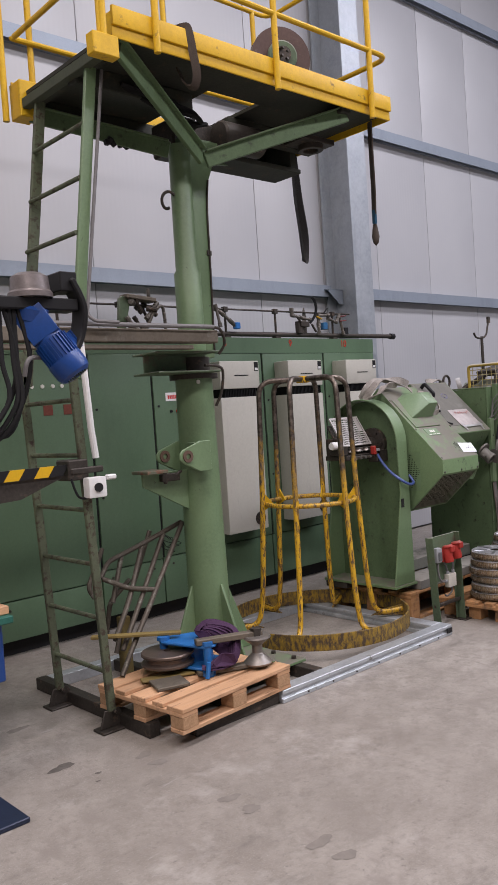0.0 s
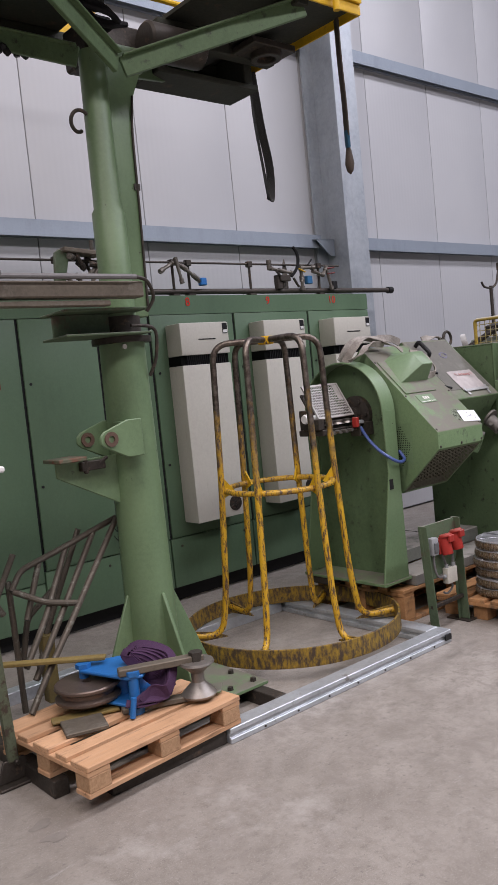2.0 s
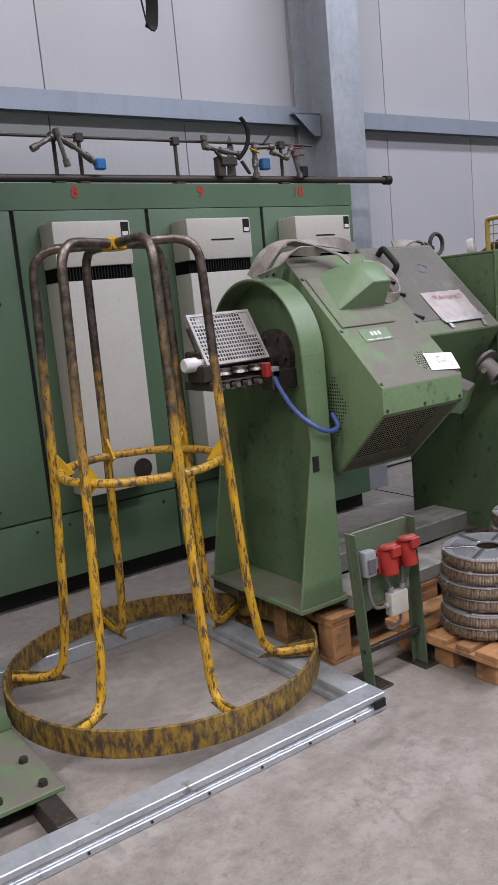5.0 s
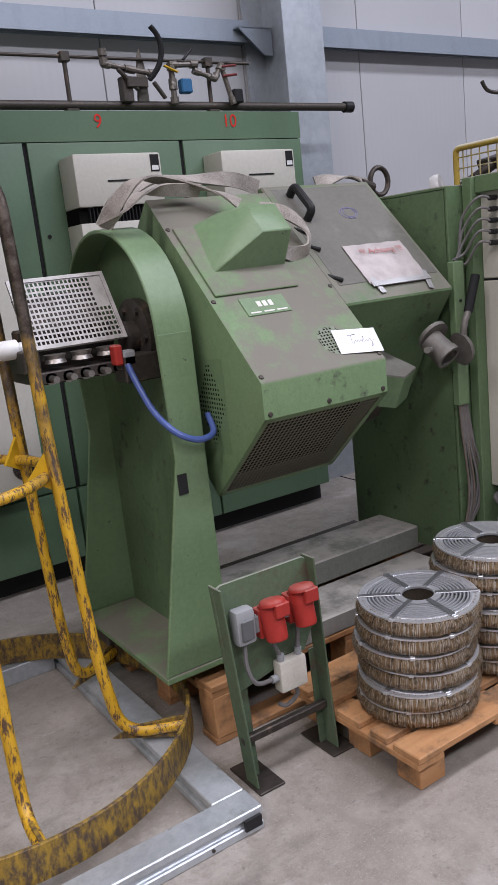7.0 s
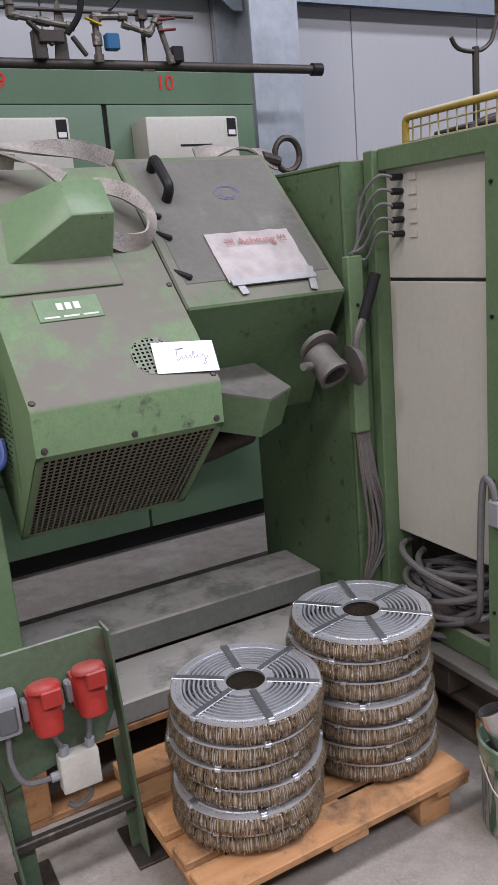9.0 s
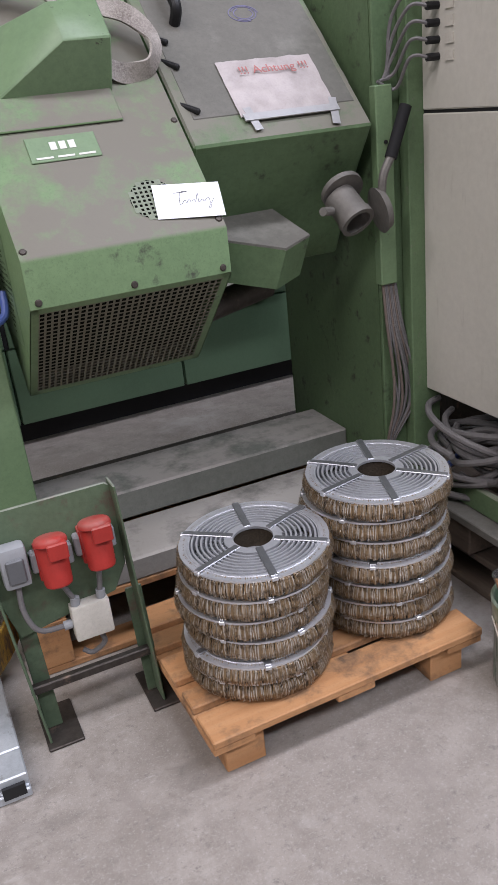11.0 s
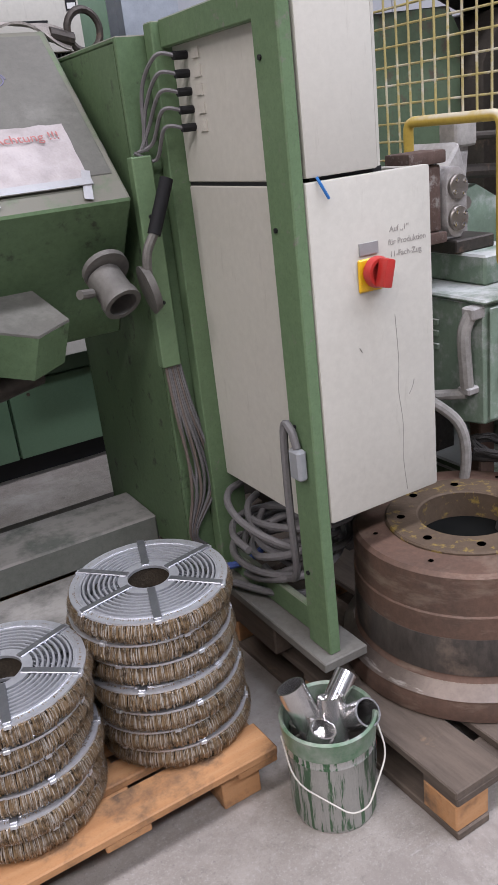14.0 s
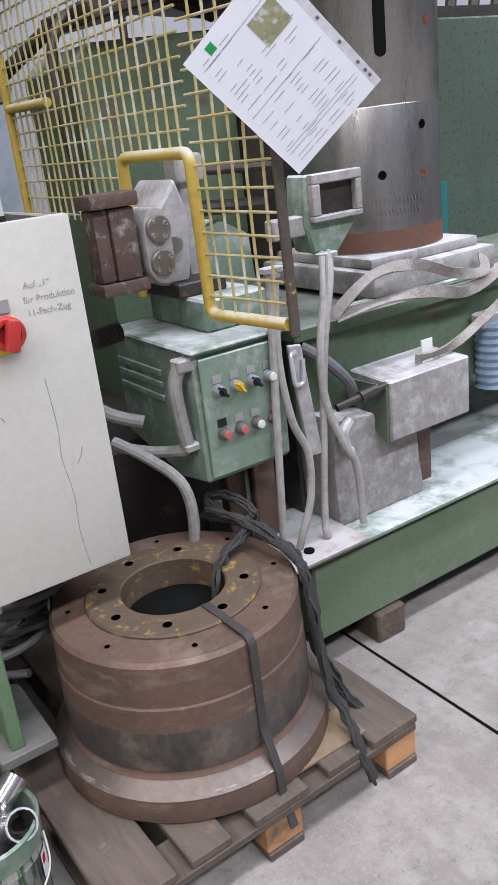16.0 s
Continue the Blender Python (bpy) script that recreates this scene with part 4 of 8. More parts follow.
for k in range(4):
    rod(bm, (3.685 + 0.03 * math.cos(k * 1.57 + 0.6), 3.50, 3.72 + 0.035 * math.sin(k * 1.57 + 0.6)), (3.685 + 0.03 * math.cos(k * 1.57 + 0.6), 3.545, 3.72 + 0.035 * math.sin(k * 1.57 + 0.6)), 0.009, 6)
part("hub_bolts", bm, STEEL, sheave)

# slings that hang from the platform
bm = B()
webbing(bm, curve([(4.225, 4.02, 3.32), (4.235, 4.025, 3.05), (4.28, 4.04, 2.80), (4.325, 4.062, 2.612), (4.355, 4.072, 2.615), (4.362, 4.068, 2.79), (4.30, 4.045, 3.02), (4.25, 4.03, 3.32)], 6), 0.05, 0.006, (1, -0.6, 0))
single("lifting_sling", bm, BLACK_STRAP, "black webbing sling loop hanging under the platform", "sling")
bm = B()
webbing(bm, curve([(4.222, 3.31, 3.34), (4.24, 3.325, 3.12), (4.31, 3.38, 2.94), (4.36, 3.425, 2.80)], 6), 0.055, 0.008, (1, -0.5, 0))
sl = single("lifting_strap", bm, BROWN_STRAP, "grimy brown lifting strap with a blue sleeve hanging down", "sling")
bm = B()
webbing(bm, curve([(4.358, 3.423, 2.82), (4.37, 3.432, 2.73)], 3), 0.045, 0.014, (1, -0.5, 0))
part("sleeve", bm, surface("blue_sleeve", (0.03, 0.10, 0.17), rough=0.8), sl, "blue strap sleeve")
bm = B()
lathe(bm, [(0, -0.09), (0.018, -0.07), (0.026, -0.03), (0.016, 0.04), (0.008, 0.07)], (4.378, 3.438, 2.675), 14)
part("strap_eye", bm, BROWN_STRAP, sl)
bm = B()
webbing(bm, curve([(2.60, 3.26, 3.472), (2.63, 3.185, 3.474), (2.645, 3.170, 3.455), (2.665, 3.168, 3.34), (2.685, 3.175, 3.25), (2.69, 3.21, 3.20), (2.685, 3.27, 3.23), (2.69, 3.33, 3.33)], 6), 0.042, 0.006, (1, 0.3, 0))
single("lifting_strap", bm, BROWN_STRAP, "grimy brown strap slung over the yellow platform edge", "sling")

# swing beam at the column
beam = thing("swing_beam", (2.6, 3.55, 1.83), "brown weathered swing beam on the green column", "beam")
bm = B()
box(bm, (1.2, 3.46, 1.93), (2.95, 3.54, 2.00))
part("box_beam", soft(bm, 0.006), BROWN_BEAM, beam)
bm = B()
rod(bm, (1.9, 3.44, 2.015), (2.90, 3.44, 2.015), 0.012, 10)
part("conduit", bm, CABLE, beam)
for pts in ([(2.90, 3.44, 2.015), (2.97, 3.46, 2.0), (3.01, 3.48, 1.93), (2.985, 3.51, 1.87)], [(2.94, 3.585, 1.815), (3.04, 3.59, 1.81), (3.085, 3.60, 1.775), (3.09, 3.63, 1.66), (3.065, 3.66, 1.58)]):
    bm = B()
    tube(bm, curve(pts, 5), 0.0085, 10)
    part("cable", bm, STEEL, beam)
bm = B()
box(bm, (1.2, 3.47, 1.895), (2.78, 3.52, 1.918))
part("lower_rail", soft(bm, 0.004), BROWN_BEAM, beam)
# darker green than the column, standing in for shade below the beam
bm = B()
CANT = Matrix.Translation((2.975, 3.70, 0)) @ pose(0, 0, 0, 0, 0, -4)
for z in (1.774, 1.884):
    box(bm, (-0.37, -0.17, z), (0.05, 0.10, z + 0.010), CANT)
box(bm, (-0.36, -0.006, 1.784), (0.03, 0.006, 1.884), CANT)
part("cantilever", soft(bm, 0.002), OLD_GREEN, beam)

# ---- ladder ----
ladder = thing("ladder", (2.13, 3.78, 0), "worn green and rusty steel ladder up to the platform", "ladder")
LOW, HIGH = [(2.148, 0.0), (2.06, 1.95)], [(2.06, 1.70), (2.30, 3.33)]


def lad_x(z):
    return 2.148 - 0.045 * z if z < 1.95 else 2.06 + 0.16 * (z - 1.9)


for yy in (3.53, 4.05):
    bm = B()
    sweep(bm, [(lad_x(0.09), yy, 0.09), (lad_x(1.93), yy, 1.93)], [(-0.012, -0.022), (0.012, -0.022), (0.012, 0.022), (-0.012, 0.022)])
    part("stile", soft(bm, 0.004), LADDER_GREEN, ladder)
    bm = B()
    sweep(bm, [(lad_x(1.96) + 0.02, yy, 1.75), (2.305, yy, 3.34)], [(-0.03, -0.012), (0.03, -0.012), (0.03, 0.012), (-0.03, 0.012)], up=(0, 1, 0))
    part("upper_stile", soft(bm, 0.004), GREEN if yy < 3.6 else LADDER_GREEN, ladder)
    bm = B()
    prism(bm, [(2.10, 0.10), (2.19, 0.10), (2.235, 0.012), (2.07, 0.012)], "y", yy - 0.006, yy + 0.006)
    box(bm, (2.06, yy - 0.05, 0), (2.24, yy + 0.05, 0.012))
    rod(bm, (2.15, yy - 0.03, 0.09), (2.15, yy + 0.03, 0.09), 0.011, 8)
    part("foot", soft(bm, 0.003), STEEL, ladder)
for k in range(12):
    z = 0.29 + 0.272 * k
    if z > 3.25 or abs(z - 1.92) < 0.05:
        continue
    bm = B()
    rod(bm, (lad_x(z), 3.53, z), (lad_x(z), 4.05, z), 0.012, 10)
    part("rung", bm, LADDER_GREEN, ladder)
bm = B()
tube(bm, bends([(2.345, 3.50, 3.28), (2.15, 3.488, 2.06), (2.17, 3.455, 2.025), (2.30, 3.445, 2.02)], 0.03), 0.009, 8)
part("conduit", bm, CABLE, ladder, "grey steel conduit")
bm = B()
tube(bm, [(lad_x(1.9) + 0.045, 3.50, 1.95), (lad_x(1.5) + 0.05, 3.50, 1.5), (lad_x(1.4) + 0.06, 3.5, 1.36)], 0.017, 10)
part("conduit", bm, WHITE, ladder, "white plastic conduit")
bm = B()
box(bm, (2.06, 3.44, 1.17), (2.16, 3.50, 1.27), pose(0, 0, 0))
sw = part("switch_box", soft(bm, 0.01, 2), WHITE, ladder, "white plastic switch box")
bm = B()
rod(bm, (2.11, 3.43, 1.22), (2.11, 3.445, 1.22), 0.022, 16)
part("button", bm, BLACK, sw)
bm = B()
box(bm, (2.165, 3.44, 1.25), (2.22, 3.47, 1.275), pose(0, 0, 0))
part("sensor", soft(bm, 0.006), WHITE, sw)
bm = B()
box(bm, (1.99, 3.50, 1.26), (2.10, 3.62, 1.36))
box(bm, (2.00, 3.49, 1.29), (2.18, 3.53, 1.32), pose(0, 0, 0))
part("clamp_bracket", soft(bm, 0.006), STEEL, ladder)
bm = B()
tube(bm, curve([(2.0, 3.5, 1.27), (2.03, 3.49, 1.18), (2.10, 3.48, 1.17)], 5), 0.006, 6)
part("cable", bm, RUBBER, ladder)

# striped barrier arm
arm = thing("barrier_arm", (1.6, 3.52, 1.26), "yellow and black striped barrier arm clamped to the ladder", "barrier arm")
for k in range(16):
    bm = B()
    xx = 2.0 - 0.075 * k
    prism(bm, [(xx, 1.34), (xx - 0.035, 1.29), (xx - 0.11, 1.29), (xx - 0.075, 1.34)], "y", 3.515, 3.535)
    part("stripe", bm, SIGN_YELLOW if k % 2 else BLACK, arm)
bm = B()
prism(bm, [(2.0, 1.29), (0.8, 1.29), (0.8, 1.16), (1.75, 1.20)], "y", 3.53, 3.542)
part("arm_plate", bm, STEEL, arm)

for one in (ladder, arm):
    one.location += Vector((-0.045, -0.05, 0))

# gear motor on the arm of a winding head that stands beside
head = thing("winding_head", (0.2, 3.2, 0), "blue geared motor on a black swing arm with a grey pulley", "motor")
MX, MY = 1.67, 3.0
bm = B()
box(bm, (0.15, MY - 0.05, 2.0), (MX + 0.10, MY + 0.05, 2.05))
box(bm, (0.12, MY - 0.10, 0), (0.28, MY + 0.10, 2.05))
box(bm, (-0.1, MY - 0.3, 0), (0.5, MY + 0.3, 0.02))
part("arm", soft(bm, 0.006), BLACK, head)
bm = B()
lathe(bm, [(0, 0.10), (0.05, 0.10), (0.075, 0.085), (0.08, 0.03), (0.09, 0.02), (0.09, 0), (0, 0)], (MX - 0.09, MY, 2.05), 28)
part("pulley", bm, surface("pulley_steel", (0.28, 0.25, 0.245), (0.19, 0.16, 0.155), 0.35, 0.6), head)
bm = B()
sweep(bm, curve([(MX + 0.07, MY - 0.02, 2.13), (MX + 0.12, MY - 0.02, 2.02), (MX + 0.11, MY, 1.9), (MX + 0.06, MY, 1.82)], 4), [(-0.05, -0.012), (0.05, -0.012), (0.05, 0.012), (-0.05, 0.012)])
box(bm, (MX + 0.02, MY - 0.05, 2.08), (MX + 0.10, MY + 0.06, 2.16))
part("guard", soft(bm, 0.005), BLACK, head)
ax0, ax1 = Vector((1.592, 3.0, 1.955)), Vector((1.712, 2.905, 1.725))
dirn = (ax1 - ax0).normalized()
across = dirn.cross(Vector((0.5, 0.86, 0.1))).normalized()
MOTOR = Matrix((across, dirn.cross(across), dirn)).transposed().to_4x4()
MOTOR.translation = ax0
bm = B()
box(bm, (-0.062, -0.06, -0.045), (0.062, 0.062, 0.085), MOTOR)
box(bm, (-0.05, -0.068, -0.03), (0.05, -0.058, 0.07), MOTOR)
gear = part("gearbox", soft(bm, 0.014, 3), BLUE, head)
bm = B()
lathe(bm, [(0, -0.035), (0.07, -0.035), (0.075, -0.028), (0.075, 0.02), (0.06, 0.03), (0, 0.03)], ax0 + Vector((-0.015, 0.01, 0.045)), 28, (0.1, -0.35, 0.93))
part("output_flange", bm, BLUE, head)
bm = B()
box(bm, (-0.024, -0.0705, 0.0), (0.024, -0.0685, 0.024), MOTOR)
part("type_plate", bm, SIGN_YELLOW, gear)
bm = B()
lathe(bm, [(0, 0.08), (0.062, 0.08), (0.062, 0.19), (0, 0.19)], ax0, 28, dirn)
mot = part("motor", bm, BLUE, head)
for k in range(26):
    bm = B()
    box(bm, (0.058, -0.0018, 0.095), (0.072, 0.0018, 0.188), MOTOR @ pose(0, 0, 0, 0, 0, k * 360 / 26))
    part("cooling_fin", bm, BLUE, mot)
bm = B()
lathe(bm, [(0, 0.272), (0.052, 0.272), (0.068, 0.260), (0.074, 0.240), (0.075, 0.188), (0, 0.188)], ax0, 32, dirn)
cowl = part("fan_cowl", bm, BLUE, head)
bm = B()
for u in range(-4, 5):
    h = math.sqrt(0.046 ** 2 - (0.01 * u) ** 2)
    box(bm, (0.01 * u - 0.0032, -h, 0.2715), (0.01 * u + 0.0032, h, 0.2745), MOTOR)
part("fan_grille", bm, BLACK, cowl)
bm = B()
lathe(bm, [(0, 0.0), (0.009, 0.0), (0.009, 0.003), (0, 0.003)], ax0 + dirn * 0.273, 6, dirn)
part("cover_screw", bm, BLUE, cowl)
bm = B()
TB = MOTOR @ pose(0, 0, 0, 0, 0, 28)
box(bm, (-0.04, -0.112, 0.098), (0.04, -0.06, 0.172), TB)
box(bm, (-0.046, -0.12, 0.092), (0.046, -0.111, 0.178), TB)
tb = part("terminal_box", soft(bm, 0.006, 2), BLUE, head)
bm = B()
box(bm, (-0.022, -0.1222, 0.12), (0.022, -0.1205, 0.148), TB)
part("type_plate", bm, JUNCTION, tb)
bm = B()
tube(bm, curve([TB @ Vector((-0.044, -0.085, 0.14)), TB @ Vector((-0.085, -0.085, 0.145)), ax0 + Vector((-0.06, -0.05, -0.15)), ax0 + Vector((-0.085, -0.04, -0.22))], 6), 0.009, 8)
part("cable", bm, CABLE, head)
for k in range(5):
    bm = B()
    a = random.uniform(-0.03, 0.03)
    tube(bm, curve([(MX - 0.16 - 0.02 * k, MY - 0.02, 2.0), (MX - 0.15 - 0.02 * k + a, MY - 0.03, 1.8), (MX - 0.17 - 0.02 * k, MY - 0.03 + a, 1.62), (MX - 0.26 - 0.05 * k, MY, 1.5 - 0.02 * k), (MX - 0.5, MY + 0.02, 1.6)], 6), 0.010, 7)
    part("hanging_cable", bm, RUBBER, head)

# ---- floor frame of galvanised rails ----
fr = thing("floor_frame", (3.3, 3.7, 0), "galvanised and dark steel rail frame lying on the floor", "frame")


def channel(bm, a, b, w, h, m=None):
    """A lipped channel rail along x from a to b with its slot on the -y face."""
    sec = [(0, 0), (w, 0), (w, h), (0, h), (0, h * 0.66), (0.012, h * 0.66), (0.012, h * 0.36), (0, h * 0.36)]
    prism(bm, sec, "x", a, b, m)


bm = B()
channel(bm, 2.86, 4.405, 0.085, 0.068, pose(0, 3.035, 0))
part("front_rail", soft(bm, 0.003), GALV_FLOOR, fr)
bm = B()
box(bm, (2.30, 3.06, 0.0), (2.858, 3.12, 0.066))
part("front_rail", soft(bm, 0.003), STEEL, fr)
bm = B()
channel(bm, -1.22, 0, 0.10, 0.068, pose(4.404, 3.122, 0, 0, 0, -90) @ pose(0, -0.10, 0))
part("side_rail", soft(bm, 0.003), GALV_FLOOR, fr)
bm = B()
box(bm, (2.21, 4.28, 0.0), (4.30, 4.36, 0.066))
part("back_rail", soft(bm, 0.003), GALV_FLOOR, fr)
for x, y0, y1 in ((2.14, 3.22, 4.36), (3.20, 3.124, 4.278), (2.62, 3.124, 4.278)):
    bm = B()
    box(bm, (x, y0, 0), (x + 0.065, y1, 0.069))
    part("cross_rail", soft(bm, 0.003), STEEL, fr)
bm = B()
box(bm, (4.345, 3.026, 0.02), (4.395, 3.0348, 0.05))
part("rail_end_opening", bm, BLACK, fr)
for k in range(7):
    bm = B()
    rod(bm, (3.05 + 0.2 * k, 3.031, 0.014), (3.05 + 0.2 * k, 3.036, 0.014), 0.005, 8)
    part("rivet", bm, STEEL, fr)

# ---- yellow cage ----
CX, CYc = 3.913, 3.757
cage = thing("tube_cage", (CX, CYc, 0.07), "chipped yellow tubular cage on a round base hoop", "cage")
bm = B()
lathe(bm, [(0.597, 0.0), (0.609, 0.0), (0.609, 0.098), (0.597, 0.098)], (CX, CYc, 0.07), 72, (0, 0, 1), True)
part("base_hoop", soft(bm, 0.002), RING_YELLOW, cage)
for k in range(3):
    a = radians(-33 + 60 * k)
    d = Vector((math.cos(a), math.sin(a), 0))
    o = Vector((CX, CYc, 0))
    up = Vector((0, 0, 1))
    half = lambda s: [o + d * s * 0.595 + up * 0.115, o + d * s * 0.40 + up * 0.10, o + d * s * 0.36 + up * 0.35, o + d * s * 0.325 + up * 0.95, o + d * s * 0.30 + up * 1.725]
    path = half(1) + half(-1)[::-1]
    pts = bends(path, 0.10, 7)
    for seg, mt, nm in ((pts, CAGE_TUBE, "hoop"),):
        bm = B()
        tube(bm, seg, 0.0175, 14)
        part(nm, bm, mt, cage)
    for s in (1, -1):
        bm = B()
        prism(bm, [(0.37, 0.09), (0.596, 0.075), (0.596, 0.145), (0.45, 0.125)], "y", -0.005, 0.005, Matrix.Translation(o) @ pose(0, 0, 0, 0, 0, math.degrees(a) + (0 if s > 0 else 180)))
        part("foot_gusset", bm, RING_YELLOW, cage)
        bm = B()
        prism(bm, [(0.25, 0.905), (0.338, 0.86), (0.338, 1.02)], "y", -0.005, 0.005, Matrix.Translation(o) @ pose(0, 0, 0, 0, 0, math.degrees(a) + (0 if s > 0 else 180)))
        part("ring_gusset", bm, YELLOW, cage)
bm = B()
tube(bm, [(CX + 0.300 * math.cos(2 * math.pi * k / 48), CYc + 0.300 * math.sin(2 * math.pi * k / 48), 0.91) for k in range(48)], 0.016, 12, True)
part("middle_ring", bm, CAGE_TUBE, cage)
bm = B()
lathe(bm, [(0, -0.025), (0.045, -0.025), (0.045, 0.02), (0, 0.02)], (CX, CYc, 1.725), 16)
part("top_joint", soft(bm, 0.006), WORN_YELLOW, cage)

# ---- pallets ----


def pallet(lx, ly, h, wood, block_wood, label, along="x", boards=5, runner=True, middle=True, inset=0.0):
    """A block pallet with its corner at the origin, deck boards along x or y."""
    pal = thing("pallet", (0, 0, 0), label, "pallet", "pallets")
    t = 0.021
    L, W = (lx, ly) if along == "x" else (ly, lx)
    fix = (lambda a: a) if along == "x" else (lambda a: (a[1], a[0], a[2]))

    def bar(name, lo, hi, mt, par=pal):
        lo, hi = fix(lo), fix(hi)
        bm = B()
        box(bm, lo, hi)
        return part(name, soft(bm, 0.003), mt, par)
    bw = W * 0.62 / (boards - 0.6)
    for k in range(boards):
        w = bw * (1.25 if k in (0, boards - 1, boards // 2) else 0.85)
        c = w / 2 + (W - w) * k / (boards - 1)
        bar("deck_board", (0.002 * (k % 2), c - w / 2, h - t), (L - 0.003 * (k % 3), c + w / 2, h), wood)
    for k in range(3):
        c = 0.05 + (L - 0.10) * k / 2
        bar("cross_board", (c - 0.05, 0.004, h - 2 * t), (c + 0.05, W - 0.004, h - t), wood)
    for i in range(3):
        for j in range(3):
            if i == 1 and not middle:
                continue
            cx, cy = 0.052 + inset + (L - 0.104 - 2 * inset) * i / 2, 0.05 + inset + (W - 0.10 - 2 * inset) * j / 2
            bar("block", (cx - 0.048, cy - 0.046, t if runner else 0.0), (cx + 0.048, cy + 0.046, h - 2 * t), block_wood)
    if runner:
        for j in range(3):
            cy = 0.05 + (W - 0.10) * j / 2
            bar("runner", (0, cy - 0.045, 0), (L, cy + 0.045, t), wood)
    return pal


# fresh wood pallet on the rail frame
pal_a = pallet(0.765, 0.65, 0.122, NEW_WOOD, CHIP_BLOCK, "fresh pale wooden pallet lying on the rail frame", "x", 5)
pal_a.matrix_basis = pose(2.165, 2.975, 0.07, 0, 0, 4.5)
# pallet under the brushes
pal_b = pallet(0.715, 0.56, 0.13, ORANGE_WOOD, ORANGE_WOOD, "orange-brown wooden pallet under stacks of brush rings", "x", 5, False, False, 0.03)
pal_b.matrix_basis = pose(4.772, 2.835, 0, 0, 0, 1)
pal_c = pallet(0.765, 0.95, 0.13, GREY_WOOD, ORANGE_WOOD, "dirty wooden pallet under a rusty steel drum", "y", 5, True)
pal_c.matrix_basis = pose(5.695, 2.52, 0, 0, 0, 1)
pal_d = pallet(1.15, 0.72, 0.20, ORANGE_WOOD, ORANGE_WOOD, "orange-brown wooden pallet under the green machine", "x", 6, True)
pal_d.matrix_basis = pose(4.50, 3.42, 0)
pal_e = pallet(0.62, 0.50, 0.145, GREY_WOOD, GREY_WOOD, "dirty grey wooden pallet under the control cabinet", "x", 5, True)
pal_e.matrix_basis = pose(5.66, 3.48, 0)

# ---- green spooling machine ----
mach = thing("spooling_machine", (5.1, 3.75, 0.2), "green sloping spooling machine with hoods, dusty on top, on a pallet", "machine")
# left cheek: web plate, arched rim and base plate
AY0, AY1, AZ = 3.45, 4.09, 1.25
arc = [(AY0, 0.265)] + [(3.77 - 0.32 * math.cos(a), AZ + 0.315 * math.sin(a)) for a in (math.pi * k / 24 for k in range(25))] + [(AY1, 0.265)]
# web plate in the shade-darkened green, rim in the plain one
bm = B()
prism(bm, [(3.77 + (y - 3.77) * 0.955, z if z < AZ else AZ + (z - AZ) * 0.955) for y, z in arc], "x", 4.575, 4.595)
part("cheek_plate", bm, SHADED_GRIMY_GREEN, mach)
bm = B()
out = [Vector((0, y, z)) for y, z in arc[1:-1]]
inn = [Vector((0, 3.77 + (y - 3.77) * 0.965, AZ + (z - AZ) * 0.965)) for y, z in arc[1:-1]]
loops = []
for o_, i_ in zip(out, inn):
    loops.append([(4.485, *o_[1:]), (4.597, *o_[1:]), (4.597, *i_[1:]), (4.485, *i_[1:])])
rings(bm, loops)
part("arched_rim", soft(bm, 0.003), GREEN, mach)
for yy in (AY0, AY1 - 0.012):
    bm = B()
    prism(bm, [(4.378, 0.265), (4.60, 0.265), (4.597, 0.9), (4.597, AZ + 0.01), (4.485, AZ + 0.01), (4.497, 0.9)], "y", yy, yy + 0.012)
    part("leg_flange", soft(bm, 0.003), GREEN, mach)
bm = B()
box(bm, (4.375, AY0 - 0.005, 0.245), (4.62, AY1 + 0.02, 0.265))
part("base_plate", soft(bm, 0.003), DUSTY_GREEN, mach)
bm = B()
lathe(bm, [(0, -0.06), (0.05, -0.06), (0.05, -0.03), (0.115, -0.03), (0.115, 0), (0, 0)], (4.575, 3.72, 1.24), 32, (1, 0, 0))
fl = part("shaft_flange", bm, STEEL, mach)
for k in range(6):
    an = k * math.pi / 3
    bm = B()
    rod(bm, (4.535, 3.72 + 0.088 * math.cos(an), 1.24 + 0.088 * math.sin(an)), (4.547, 3.72 + 0.088 * math.cos(an), 1.24 + 0.088 * math.sin(an)), 0.012, 6)
    part("bolt", bm, STEEL, fl)
bm = B()
box(bm, (4.4935, AY0 - 0.003, 0.80), (4.5235, AY0, 0.86), pose(0, 0, 0))
part("type_plate", bm, BLACK, mach)
# guide unit in front of the arch
gd = part("guide_bed", (lambda b: (box(b, (4.20, 3.66, 1.15), (4.56, 3.86, 1.185)), box(b, (4.18, 3.67, 1.185), (4.23, 3.8, 1.25)), box(b, (4.45, 3.60, 1.12), (4.57, 3.68, 1.20)), soft(b, 0.004))[-1])(B()), STEEL, mach)
for k in range(5):
    bm = B()
    lathe(bm, [(0, -0.03), (0.010, -0.03), (0.010, 0.01), (0.018, 0.01), (0.018, 0.04), (0, 0.04)], (4.25 + 0.052 * k, 3.65, 1.165), 12, (0, 1, 0))
    part("adjusting_screw", bm, BARE, gd)
for k in range(3):
    bm = B()
    lathe(bm, [(0, 0), (0.032, 0), (0.026, 0.012), (0.032, 0.024), (0, 0.024)], (4.28 + 0.08 * k, 3.69, 1.205), 20)
    part("guide_roller", bm, BARE, gd)
TPL = Matrix.Translation((4.215, 3.705, 1.255)) @ pose(0, 0, 0, 58, 0, 0)
bm = B()
